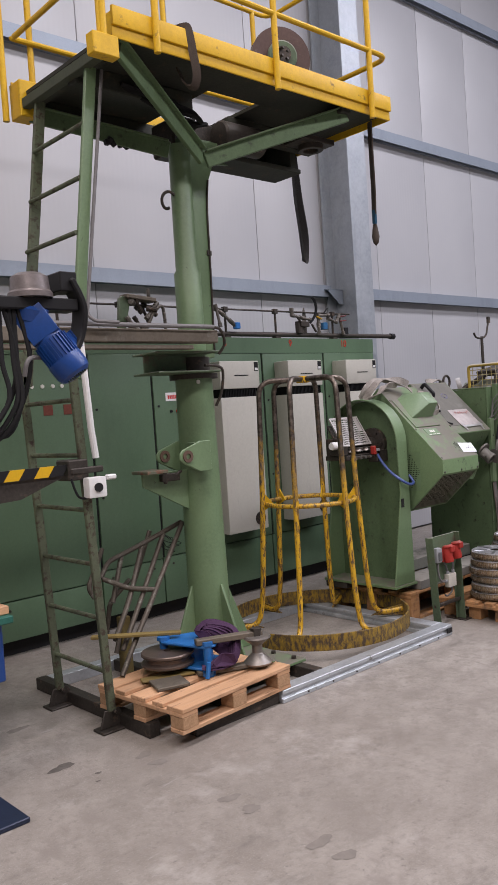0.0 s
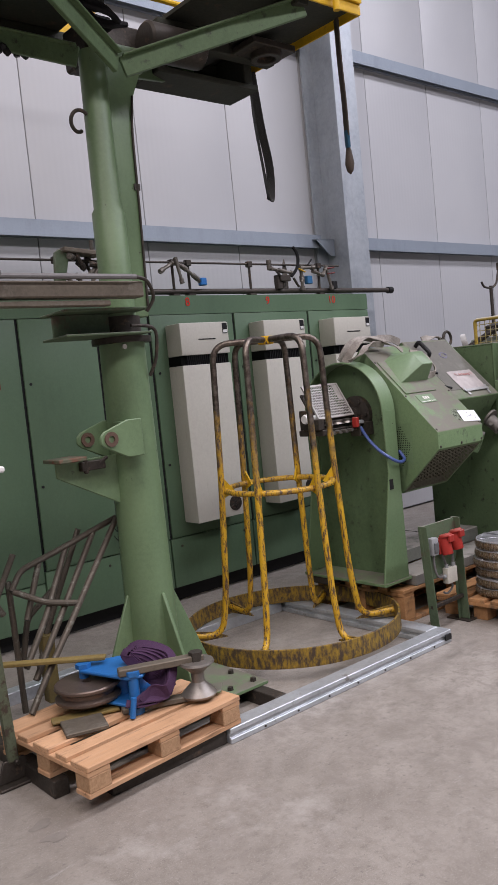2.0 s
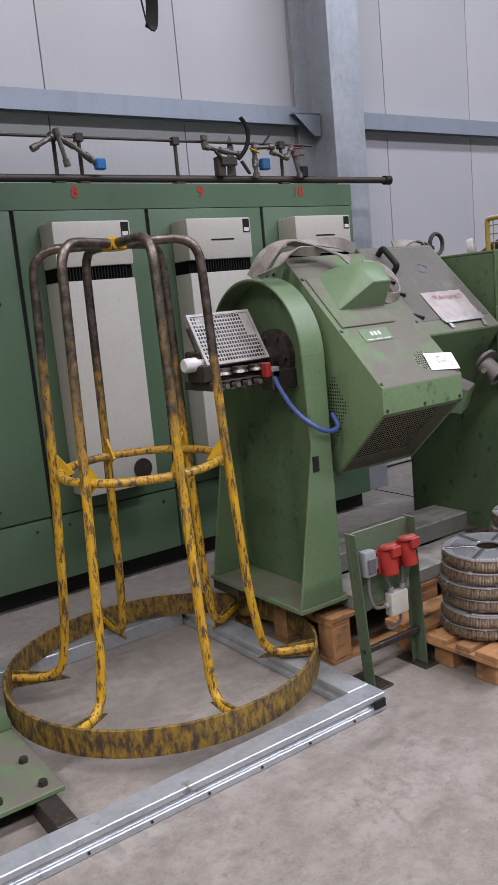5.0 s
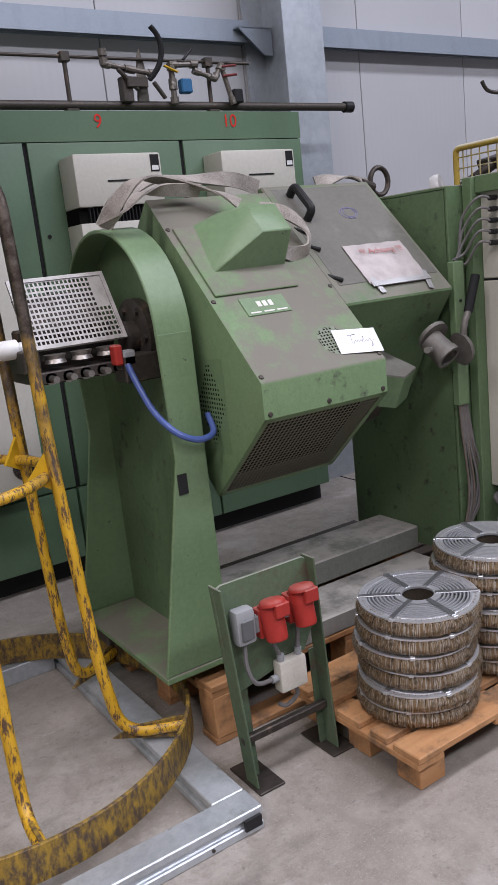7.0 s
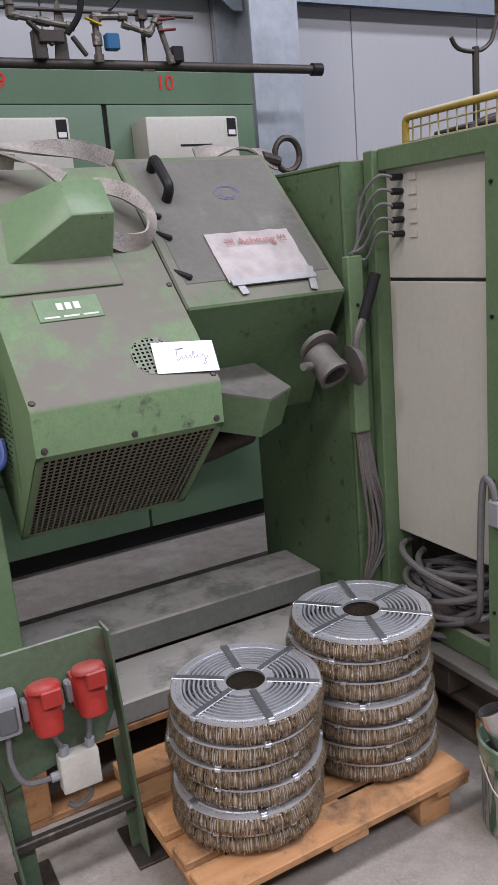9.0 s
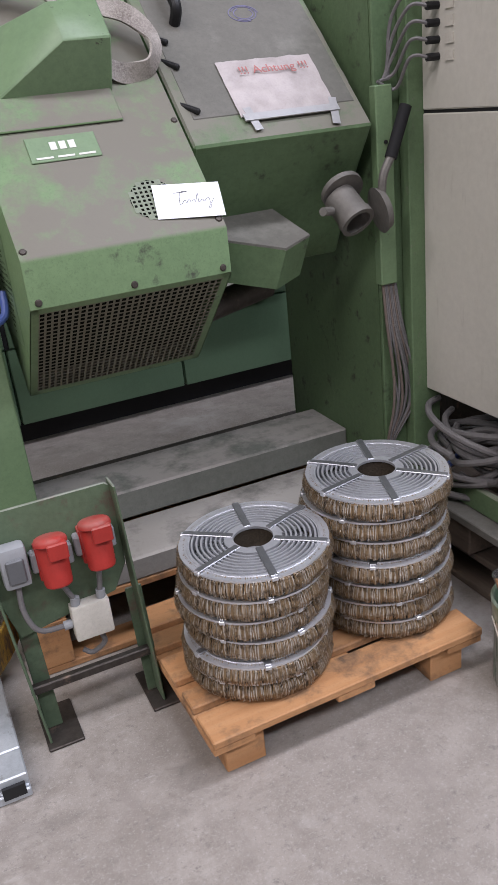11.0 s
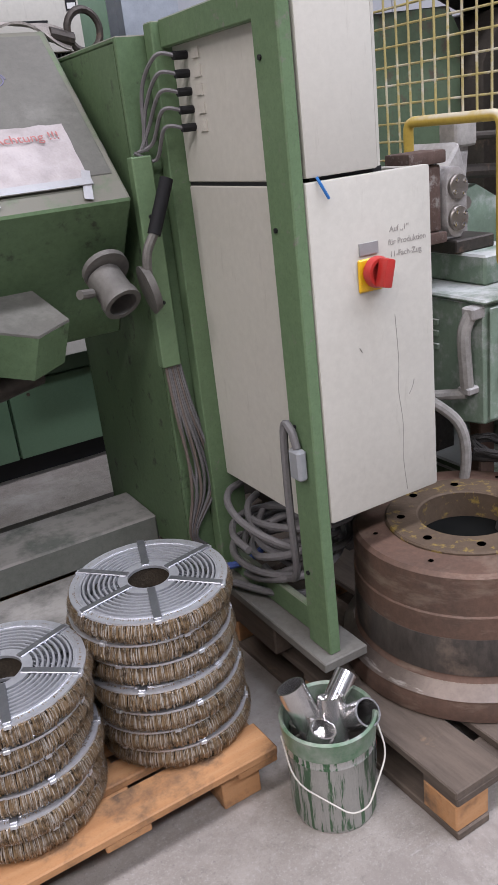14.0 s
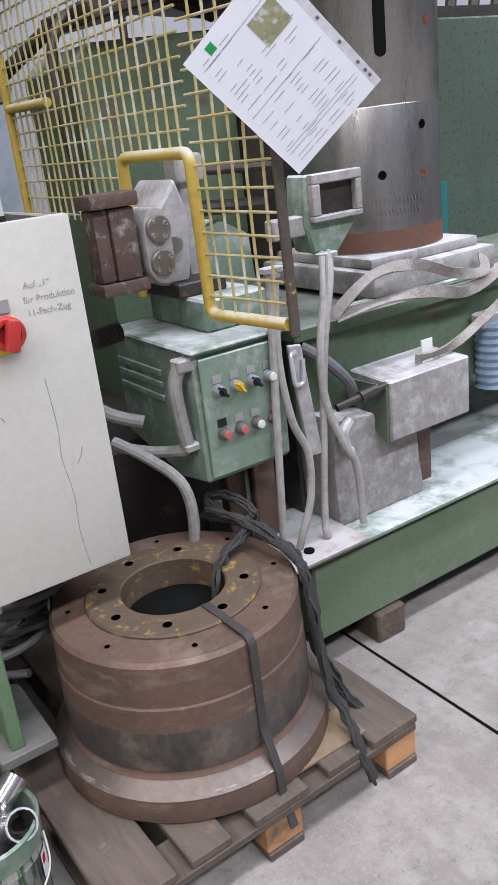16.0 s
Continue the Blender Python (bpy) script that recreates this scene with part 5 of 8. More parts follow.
perforated(bm, TPL @ Vector((0.012, 0.0, 0.0)), TPL.to_3x3() @ Vector((0.276, 0, 0)), TPL.to_3x3() @ Vector((0, 0.21, 0)), 21, 12, 0.36, lambda u, v: not (u > 0.88 and v > 0.5))
part("perforated_guard", bm, POWDER_STEEL, mach, "grey perforated guard plate")
bm = B()
for lo, hi in (((0, -0.012, -0.006), (0.30, 0.0, 0.004)), ((0, 0.21, -0.006), (0.30, 0.222, 0.004)), ((0, 0, -0.006), (0.012, 0.21, 0.004)), ((0.288, 0, -0.006), (0.30, 0.21, 0.004))):
    box(bm, lo, hi, TPL)
part("guard_frame", bm, POWDER_STEEL, mach)
bm = B()
box(bm, (0.02, 0.01, -0.07), (0.28, 0.20, -0.05), TPL)
box(bm, (4.22, 3.76, 1.18), (4.50, 3.87, 1.30))
part("guide_body", soft(bm, 0.006), STEEL, mach)
bm = B()
lathe(bm, [(0, -0.055), (0.024, -0.055), (0.028, -0.045), (0.028, 0.0), (0.018, 0.005), (0.018, 0.05)], (4.19, 3.74, 1.255), 16, (1, 0, 0))
part("nozzle", bm, WHITE, mach, "white plastic nozzle")
bm = B()
box(bm, (4.425, 3.60, 1.175), (4.45, 3.64, 1.235))
part("connector", soft(bm, 0.005), RED, mach, "red hose connector")
bm = B()
box(bm, (4.45, 3.60, 1.17), (4.49, 3.64, 1.215))
part("connector_block", soft(bm, 0.005), PLUG_GREY, mach)
bm = B()
tube(bm, curve([(4.46, 3.605, 1.175), (4.47, 3.57, 1.11), (4.475, 3.50, 1.04), (4.50, 3.43, 0.985), (4.56, 3.415, 0.955), (4.615, 3.425, 0.965), (4.628, 3.47, 1.01)], 8), 0.0095, 10)
part("air_hose", bm, HOSE_BLUE, mach, "blue air hose")

# main hood, a box turned by 45 degrees
HX0, HX1 = 4.64, 5.08
prof = [(3.193, 1.018), (3.193, 1.116), (3.715, 1.638), (4.03, 1.33), (3.484, 0.752)]
bm = B()
prism(bm, prof, "x", HX0, HX1)
bmesh.ops.recalc_face_normals(bm, faces=bm.faces)
cut = [f for f in bm.faces if f.normal.y < -0.3 and f.normal.z < -0.3]
bmesh.ops.delete(bm, geom=cut, context="FACES")
hood = part("hood", soft(bm, 0.006, 2), DUSTY_GREEN, mach)
g0, g1 = Vector((0, 3.193, 1.018)), Vector((0, 3.484, 0.752))
bm = B()
fr0 = Vector((HX0 + 0.018, 0, 0)) + g0 + (g1 - g0) * 0.05
perforated(bm, fr0, (HX1 - HX0 - 0.036, 0, 0), (g1 - g0) * 0.90, 28, 23, 0.36)
part("front_grille", bm, surface("grille_metal", (0.15, 0.145, 0.105), rough=0.5), mach, "perforated metal front grille")
bm = B()
nrm = Vector((0, -0.675, -0.737))
for lo, hi in ((0.0, 0.05), (0.95, 1.0)):
    a_, b_ = g0 + (g1 - g0) * lo, g0 + (g1 - g0) * hi
    prism(bm, [(a_.y, a_.z), (b_.y, b_.z), (b_.y + 0.006, b_.z + 0.006), (a_.y + 0.006, a_.z + 0.006)], "x", HX0 + 0.002, HX1 - 0.002)
for x0_, x1_ in ((HX0 + 0.002, HX0 + 0.019), (HX1 - 0.019, HX1 - 0.002)):
    a_, b_ = g0, g1
    prism(bm, [(a_.y, a_.z), (b_.y, b_.z), (b_.y + 0.005, b_.z + 0.005), (a_.y + 0.005, a_.z + 0.005)], "x", x0_, x1_)
part("grille_frame", bm, DUSTY_GREEN, mach)
# black sheet behind the grille stands in for shade inside the hood
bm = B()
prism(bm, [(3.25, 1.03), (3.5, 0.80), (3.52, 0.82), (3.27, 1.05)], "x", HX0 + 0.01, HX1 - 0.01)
part("grille_shade", bm, DARK, mach)


def on_slope(x, s, off=0.0):
    """A place on the hood's sloping top: s metres up the slope from its lower edge."""
    k = s / math.sqrt(2)
    return Vector((x, 3.193 + k - off * 0.7071, 1.116 + k + off * 0.7071))


SL = pose(0, 3.193, 1.116, 45, 0, 0)
bm = B()
perforated(bm, (HX0 - 0.0008, 3.38, 0.90), (0, 0.16, 0.0), (0, 0.0, 0.27), 12, 20, 0.5, lambda u, v: abs(u - 0.5) * 2 + abs(v - 0.5) * 2 < 0.98)
part("side_vent", bm, GREEN, mach)
# black diamond in place of the shade behind the side vent
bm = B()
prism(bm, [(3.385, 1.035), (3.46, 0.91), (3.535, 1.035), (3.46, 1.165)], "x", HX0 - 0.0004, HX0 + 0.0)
part("side_vent_shade", bm, DARK, mach)
for s_ in (0.02, 0.3, 0.6):
    for xx in (HX0 + 0.012, HX1 - 0.012):
        bm = B()
        lathe(bm, [(0, 0.004), (0.006, 0.003), (0.008, 0)], on_slope(xx, s_), 10, (0, -0.7071, 0.7071))
        part("screw", bm, STEEL, hood)
for xx in (HX0 + 0.02, (HX0 + HX1) / 2, HX1 - 0.02):
    bm = B()
    lathe(bm, [(0, -0.005), (0.006, -0.004), (0.008, 0)], (xx, 3.193, 1.03), 10, (0, 1, 0))
    part("screw", bm, STEEL, hood)
# visor on the slope
bm = B()
box(bm, (4.665, 0.315, 0.001), (4.955, 0.60, 0.007), SL)
part("visor_flange", soft(bm, 0.002), DUSTY_GREEN, mach)
bm = B()
vs = [bm.verts.new(q) for q in ((4.690, 3.482, 1.395), (4.96, 3.482, 1.395), (4.96, 3.425, 1.507), (4.855, 3.425, 1.507), (4.96, 3.50, 1.587), (4.855, 3.50, 1.587), (4.96, 3.66, 1.583), (4.73, 3.62, 1.543), (4.855, 3.66, 1.583))]
for q in ((0, 1, 2, 3), (3, 2, 4, 5), (1, 6, 4, 2), (5, 4, 6, 8), (0, 3, 5), (0, 5, 7), (5, 8, 7), (0, 7, 8, 6, 1)):
    bm.faces.new([vs[k] for k in q])
part("visor", soft(bm, 0.003), GREEN, mach)
# maker's plate and round vent
bm = B()
box(bm, (4.73, 0.228, 0.0005), (4.88, 0.295, 0.003), SL)
mp_ = part("maker_plate", soft(bm, 0.001), GREEN, mach, "green and silver maker's plate")
bm = B()
for k in range(3):
    box(bm, (4.778 + 0.02 * k, 0.257, 0.0032), (4.792 + 0.02 * k, 0.278, 0.004), SL)
for k in range(3):
    box(bm, (4.742 + 0.045 * k, 0.235, 0.0032), (4.778 + 0.045 * k, 0.240, 0.004), SL)
part("marking", bm, LENS, mp_)
bm = B()
perforated(bm, SL @ Vector((4.90, 0.045, 0.0012)), (0.10, 0, 0), SL.to_3x3() @ Vector((0, 0.10, 0)), 9, 9, 0.45, lambda u, v: (u - 0.5) ** 2 + (v - 0.5) ** 2 < 0.23)
for f in [f for f in bm.faces if (f.calc_center_median() - SL @ Vector((4.95, 0.095, 0.0012))).length > 0.051]:
    bm.faces.remove(f)
part("round_vent", bm, surface("vent_mesh", (0.20, 0.23, 0.17), rough=0.6), mach)
# black disc in place of the shade behind the round vent
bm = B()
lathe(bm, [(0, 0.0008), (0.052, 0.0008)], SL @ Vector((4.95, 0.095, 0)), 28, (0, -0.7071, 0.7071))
part("round_vent_shade", bm, DARK, mach)
tag = thing("paper_tag", on_slope(5.02, 0.07, 0.004), "white paper tag with a handwritten name, tied to the vent", "paper tag")
bm = B()
box(bm, (-0.073, -0.043, 0), (0.073, 0.041, 0.0012), SL @ pose(5.018, 0.074, 0.0075, 5, -2, -8))
part("sheet", bm, PAPER, tag)
bm = B()
st_ = SL @ pose(5.018, 0.074, 0.0092, 5, -2, -8)
wr = [(-0.03, 0.018), (0.0, 0.02), (-0.016, 0.019), (-0.02, -0.012), (-0.008, 0.0), (-0.006, -0.008), (0.002, 0.002), (0.004, -0.007), (0.012, 0.002), (0.014, -0.006), (0.022, 0.016), (0.021, -0.007), (0.03, 0.0), (0.033, -0.006), (0.04, 0.001), (0.045, 0.0), (0.046, -0.02), (0.04, -0.022), (0.055, 0.0)]
tube(bm, curve([st_ @ Vector((x, y, 0)) for x, y in wr], 3), 0.0005, 4)
part("handwriting", bm, INK, tag)

# second housing with a hinged lid
# housing and chute take the shade-darkened green
bm = B()
prism(bm, [(3.37, 1.267), (3.49, 1.10), (3.58, 0.93), (4.0, 1.0), (4.0, 1.42), (3.80, 1.65), (3.76, 1.66)], "x", 5.095, 5.565)
part("housing", soft(bm, 0.005), SHADED_GRIMY_GREEN, mach)
LD = pose(0, 3.434, 1.289, 45, 0, 0)
bm = B()
box(bm, (5.12, 0.015, 0.018), (5.552, 0.480, 0.032), LD)
lid = part("lid", soft(bm, 0.004), LID_GREY, mach, "dusty grey hinged lid")
bm = B()
for rr_, a0 in ((0.040, 0), (0.026, 2), (0.034, 4)):
    tube(bm, curve([LD @ Vector((5.375 + rr_ * math.cos(a0 + 0.5 * k), 0.335 + 0.7 * rr_ * math.sin(a0 + 0.5 * k), 0.0322)) for k in range(11)], 3), 0.0016, 5)
part("chalk_scribble", bm, surface("faded_blue_chalk", (0.17, 0.165, 0.25), rough=0.8), lid, "faded blue chalk scribble")
bm = B()
for xx, s_ in ((5.545, 0.10), (5.545, 0.25), (5.545, 0.40)):
    box(bm, (xx, s_ - 0.02, 0.0), (xx + 0.02, s_ + 0.02, 0.03), LD)
part("hinge", soft(bm, 0.003), LID_GREY, lid)
bm = B()
tube(bm, bends([LD @ Vector(v) for v in ((5.185, 0.44, 0.03), (5.185, 0.44, 0.075), (5.185, 0.32, 0.075), (5.185, 0.32, 0.03))], 0.03), 0.014, 10)
part("handle", bm, BLACK, lid)
bm = B()
box(bm, (5.10, 0.02, 0.0), (5.118, 0.48, 0.02), LD)
for s_ in (0.08, 0.22, 0.3):
    rod(bm, LD @ Vector((5.105, s_, 0.02)), LD @ Vector((5.14, s_ - 0.05, 0.04)), 0.008, 8)
part("latch_rail", soft(bm, 0.003), BLACK, mach)
# warning sheet in a sleeve on the lid
bm = B()
NU, NV = 14, 10
gr = [[bm.verts.new(LD @ Vector((5.235 + 0.255 * i / NU, 0.003 + 0.175 * j / NV, 0.036 + 0.004 * noise.noise(Vector((i * 0.6, j * 0.6, 3)))))) for j in range(NV + 1)] for i in range(NU + 1)]
for i in range(NU):
    for j in range(NV):
        bm.faces.new((gr[i][j], gr[i + 1][j], gr[i + 1][j + 1], gr[i][j + 1]))
sheet = tagged(new("warning_sheet", mesh_of("warning_sheet", bm, PAPER_FOIL)), "crumpled white warning sheet taped on the grey lid", "sign")
lettering("lettering", "!!! Achtung !!!", 0.034, LD @ pose(5.375, 0.128, 0.0415), surface("faded_red_print", (0.40, 0.16, 0.15), rough=0.6), sheet, 0.0004)
for xx, s_, w_, l_, rz_ in ((5.262, -0.015, 0.02, 0.07, 6), (5.478, -0.02, 0.02, 0.085, -16)):
    bm = B()
    box(bm, (-w_ / 2, -l_ / 2, 0), (w_ / 2, l_ / 2, 0.001), LD @ pose(xx, s_ + 0.01, 0.036, 0, 0, rz_))
    part("tape", bm, GREY_TAPE, sheet)
bm = B()
box(bm, (5.24, -0.012, 0.037), (5.492, 0.008, 0.0405), LD)
part("tape", bm, GREY_TAPE, sheet)
bm = B()
lathe(bm, [(0, 0.012), (0.012, 0.012), (0.016, 0.006), (0.018, 0)], LD @ Vector((5.505, 0.015, 0.0)), 12, (0, -0.7, 0.7))
part("cap_nut", bm, LID_GREY, mach)
# chute under the lid
CH = [(5.10, 3.55), (5.32, 3.55), (5.37, 3.37), (5.285, 3.335), (5.10, 3.44)]
for nm, mt, h0, h1, lb in (("chute", SHADED_GRIMY_GREEN, -0.10, -0.004, ""), ("chute_cover", LID_GREY, -0.003, 0.002, "dusty grey chute cover")):
    bm = B()
    top = [bm.verts.new((x, y, 1.015 + (y - 3.335) * 0.45 + h1)) for x, y in CH]
    low = [bm.verts.new((x - (0.02 if h0 < -0.05 else 0), y + (0.03 if h0 < -0.05 else 0), 1.015 + (y - 3.335) * 0.45 + h0)) for x, y in CH]
    bm.faces.new(top)
    bm.faces.new(low[::-1])
    for k in range(5):
        bm.faces.new((top[k], low[k], low[(k + 1) % 5], top[(k + 1) % 5]))
    part(nm, bm, mt, mach, lb)
bm = B()
rod(bm, (5.09, 3.50, 0.86), (5.32, 3.54, 0.89), 0.035, 18)
part("drive_shaft", bm, STEEL, mach)
# outlet elbow with a lever cap
bm = B()
lathe(bm, [(0.034, 0), (0.046, 0), (0.046, 0.02), (0.042, 0.03), (0.042, 0.09), (0.034, 0.09)], (5.49, 3.335, 1.045), 24, (-0.1, 0.65, 0.55), True)
lathe(bm, [(0.0, 0), (0.055, 0), (0.055, 0.014), (0.0, 0.014)], (5.485, 3.392, 1.115), 24, (0, 0.8, 0.6))
rod(bm, (5.43, 3.36, 1.08), (5.395, 3.34, 1.085), 0.011, 10)
elbow = part("outlet_pipe", bm, CAST, mach, "grey cast outlet pipe")
bm = B()
lathe(bm, [(0, -0.006), (0.058, -0.006), (0.05, 0.012), (0.02, 0.016), (0, 0.016)], (5.562, 3.345, 1.065), 24, (0.95, -0.15, 0.2))
part("outlet_cap", bm, CAST, elbow)
bm = B()
tube(bm, curve([(5.56, 3.335, 1.09), (5.565, 3.33, 1.15), (5.60, 3.335, 1.20)], 5), 0.011, 10)
part("lever", bm, CAST, elbow)
bm = B()
rod(bm, (5.59, 3.335, 1.185), (5.645, 3.345, 1.30), 0.0155, 12)
part("lever_grip", bm, RUBBER, elbow)
# right cheek
# same paint as the hood; the darker tone carries its shade
bm = B()
prism(bm, [(3.428, 0.30), (3.989, 0.27), (3.989, 1.587), (3.428, 1.587)], "x", 5.60, 5.612)
part("right_cheek", bm, SHADED_GRIMY_GREEN, mach)
for lo, hi in (((5.60, 3.415, 0.30), (5.695, 3.427, 1.60)), ((5.60, 3.99, 0.27), (5.67, 4.0, 1.60)), ((5.60, 3.428, 1.588), (5.67, 3.989, 1.60))):
    bm = B()
    box(bm, lo, hi)
    part("cheek_flange", soft(bm, 0.003), SHADED_GRIMY_GREEN, mach)
bm = B()
box(bm, (5.585, 3.385, 0.86), (5.635, 3.415, 1.352))
cd = part("cable_duct", soft(bm, 0.003), GREEN, mach)
for z in (1.02, 1.22):
    bm = B()
    rod(bm, (5.61, 3.381, z), (5.61, 3.386, z), 0.005, 8)
    part("screw", bm, BLACK, cd)
# sledge beams
bm = B()
box(bm, (4.60, 3.64, 0.27), (5.60, 3.86, 0.36))
part("upper_beam", soft(bm, 0.006), surface("dusty_sledge_grey", (0.17, 0.175, 0.155), (0.13, 0.14, 0.12), 0.7, vary=0.1, dust=((0.33, 0.31, 0.285), 0.95), bump=0.2), mach)
bm = B()
box(bm, (4.62, 3.42, 0.20), (5.56, 3.64, 0.268))
part("lower_beam", soft(bm, 0.006), surface("dusty_step_grey", (0.19, 0.185, 0.17), (0.15, 0.145, 0.13), 0.7, vary=0.1, dust=((0.36, 0.34, 0.31), 0.95), bump=0.2), mach)
bm = B()
box(bm, (4.60, 3.86, 0.20), (5.66, 4.1, 0.266))
box(bm, (4.38, 3.9, 0.201), (4.6, 4.1, 0.2445))
part("rear_beam", soft(bm, 0.005), STEEL, mach)

# slings lying over the machine
for nm, pts, w_, mt, lb in (
    ("sling", [(4.50, 3.72, 1.56), (4.53, 3.68, 1.63), (4.60, 3.66, 1.69), (4.70, 3.68, 1.685), (4.84, 3.63, 1.64), (4.90, 3.60, 1.60)], 0.055, GREY_STRAP, "grey woven lifting sling draped over the machine hood"),
    ("sling", [(4.52, 3.78, 1.57), (4.58, 3.76, 1.65), (4.70, 3.76, 1.70), (4.86, 3.77, 1.695), (5.0, 3.78, 1.69), (5.10, 3.78, 1.66)], 0.06, GREY_STRAP, "grey woven lifting sling draped over the machine hood"),
    ("sling", [(4.47, 3.66, 1.565), (4.51, 3.60, 1.60), (4.57, 3.60, 1.645), (4.66, 3.64, 1.655), (4.80, 3.66, 1.65)], 0.05, GREY_STRAP, "grey woven lifting sling draped over the machine hood"),
    ("sling", [(4.97, 3.60, 1.585), (5.04, 3.56, 1.56), (5.085, 3.52, 1.50), (5.06, 3.49, 1.445), (5.0, 3.49, 1.435), (4.965, 3.50, 1.45)], 0.055, GREY_STRAP, "grey woven sling loop beside the visor"),
    ("sling", [(5.36, 3.80, 1.665), (5.48, 3.80, 1.685), (5.58, 3.82, 1.67), (5.66, 3.84, 1.64)], 0.06, GREY_STRAP, "grey woven sling lying over the lid's back edge")):
    bm = B()
    webbing(bm, curve(pts, 9), w_ * 0.8, 0.006, (0.2, -0.6, 0.75), lambda t, a=len(pts) + pts[0][0] * 40: 0.65 * math.sin(7 * t + a))
    single("lifting_sling", bm, mt, lb, "sling")
bm = B()
tube(bm, [(5.70 + 0.045 * math.cos(a), 3.84, 1.665 + 0.05 * math.sin(a)) for a in (2 * math.pi * k / 20 for k in range(20))], 0.010, 8, True)
rod(bm, (5.60, 3.83, 1.66), (5.665, 3.84, 1.645), 0.018, 10)
single("shackle", bm, STEEL, "dark steel shackle at the sling's end", "shackle")

# ---- socket stand ----
stnd = thing("socket_stand", (4.6, 3.2, 0), "green steel stand with two red power sockets", "socket stand")
bm = B()
poly = [(4.435, 0.43), (4.425, 0.60), (4.45, 0.612), (4.72, 0.612), (4.735, 0.60), (4.735, 0.40), (4.70, 0.335), (4.47, 0.29)]
prism(bm, poly, "y", 3.198, 3.206)
part("panel", soft(bm, 0.002), OLD_GREEN, stnd)
for x0_, x1_, x2_, x3_ in ((4.423, 4.432, 4.470, 4.480), (4.737, 4.728, 4.765, 4.755)):
    bm = B()
    sweep(bm, [((x2_ + x3_) / 2, 3.19, 0.008), ((x0_ + x1_) / 2, 3.19, 0.615)], [(-0.003, -0.03), (0.003, -0.03), (0.003, 0.03), (-0.003, 0.03)], up=(0, 1, 0))
    part("upright", soft(bm, 0.002), OLD_GREEN, stnd)
for xx in (4.475, 4.735):
    bm = B()
    box(bm, (xx - 0.01, 3.14, 0), (xx + 0.075, 3.30, 0.008))
    part("foot_plate", soft(bm, 0.002), STEEL, stnd)
    bm = B()
    prism(bm, [(xx, 0.008), (xx + 0.04, 0.008), (xx + 0.03, 0.32), (xx - 0.01, 0.32)], "y", 3.215, 3.221)
    part("leg_plate", soft(bm, 0.002), OLD_GREEN, stnd)
bm = B()
box(bm, (4.46, 3.185, 0.135), (4.76, 3.205, 0.158))
part("cross_bar", soft(bm, 0.003), STEEL, stnd)


def power_socket(x, z):
    bm = B()
    lathe(bm, [(0, -0.055), (0.028, -0.055), (0.031, -0.045), (0.034, 0.05), (0, 0.05)], (x, 3.15, z), 20, (0.02, 0.25, 1))
    box(bm, (x - 0.034, 3.165, z - 0.05), (x + 0.034, 3.199, z + 0.035))
    s = part("socket", soft(bm, 0.003), RED, stnd, "red power socket")
    bm = B()
    lathe(bm, [(0, 0), (0.037, 0), (0.037, 0.012), (0.03, 0.02), (0, 0.02)], (x, 3.145, z + 0.045), 20, (0.02, 0.25, 1))
    box(bm, (x - 0.014, 3.108, z + 0.02), (x + 0.03, 3.125, z + 0.06))
    part("lid", soft(bm, 0.003), RED, s)
    bm = B()
    box(bm, (x - 0.046, 3.17, z - 0.03), (x + 0.046, 3.198, z + 0.02))
    part("flange", soft(bm, 0.004), PLUG_GREY, s)
    return s


power_socket(4.573, 0.485)
power_socket(4.672, 0.495)
bm = B()
box(bm, (4.462, 3.155, 0.44), (4.522, 3.198, 0.54))
pl = part("schuko_socket", soft(bm, 0.012, 2), PLUG_GREY, stnd, "grey domestic power socket")
bm = B()
box(bm, (4.472, 3.148, 0.455), (4.512, 3.156, 0.515))
part("lid", soft(bm, 0.006), surface("smoked_lid", (0.10, 0.105, 0.11), rough=0.3), pl)
bm = B()
box(bm, (4.585, 3.16, 0.255), (4.675, 3.198, 0.345))
jb = part("junction_box", soft(bm, 0.006, 2), JUNCTION, stnd, "cream junction box")
for xx in (4.60, 4.66):
    bm = B()
    rod(bm, (xx, 3.178, 0.345), (xx + 0.002, 3.178, 0.365), 0.011, 10)
    part("gland", bm, PLUG_GREY, jb)
bm = B()
rod(bm, (4.565, 3.178, 0.30), (4.585, 3.178, 0.30), 0.011, 10)
part("gland", bm, PLUG_GREY, jb)
for pts in ([(4.49, 3.175, 0.44), (4.488, 3.172, 0.37), (4.51, 3.17, 0.315), (4.565, 3.178, 0.30)], [(4.573, 3.18, 0.43), (4.59, 3.178, 0.385), (4.60, 3.178, 0.36)],
            [(4.672, 3.18, 0.44), (4.665, 3.178, 0.39), (4.66, 3.178, 0.36)], [(4.64, 3.18, 0.258), (4.65, 3.185, 0.22), (4.62, 3.20, 0.19), (4.60, 3.21, 0.20)]):
    bm = B()
    tube(bm, curve(pts, 5), 0.0065, 8)
    part("cable", bm, CABLE, stnd)

# ---- brush rings ----


SPOKE = surface("dull_zinc_spoke", (0.36, 0.37, 0.39), (0.27, 0.275, 0.29), 0.36, 0.85, vary=0.08, bump=0.05)


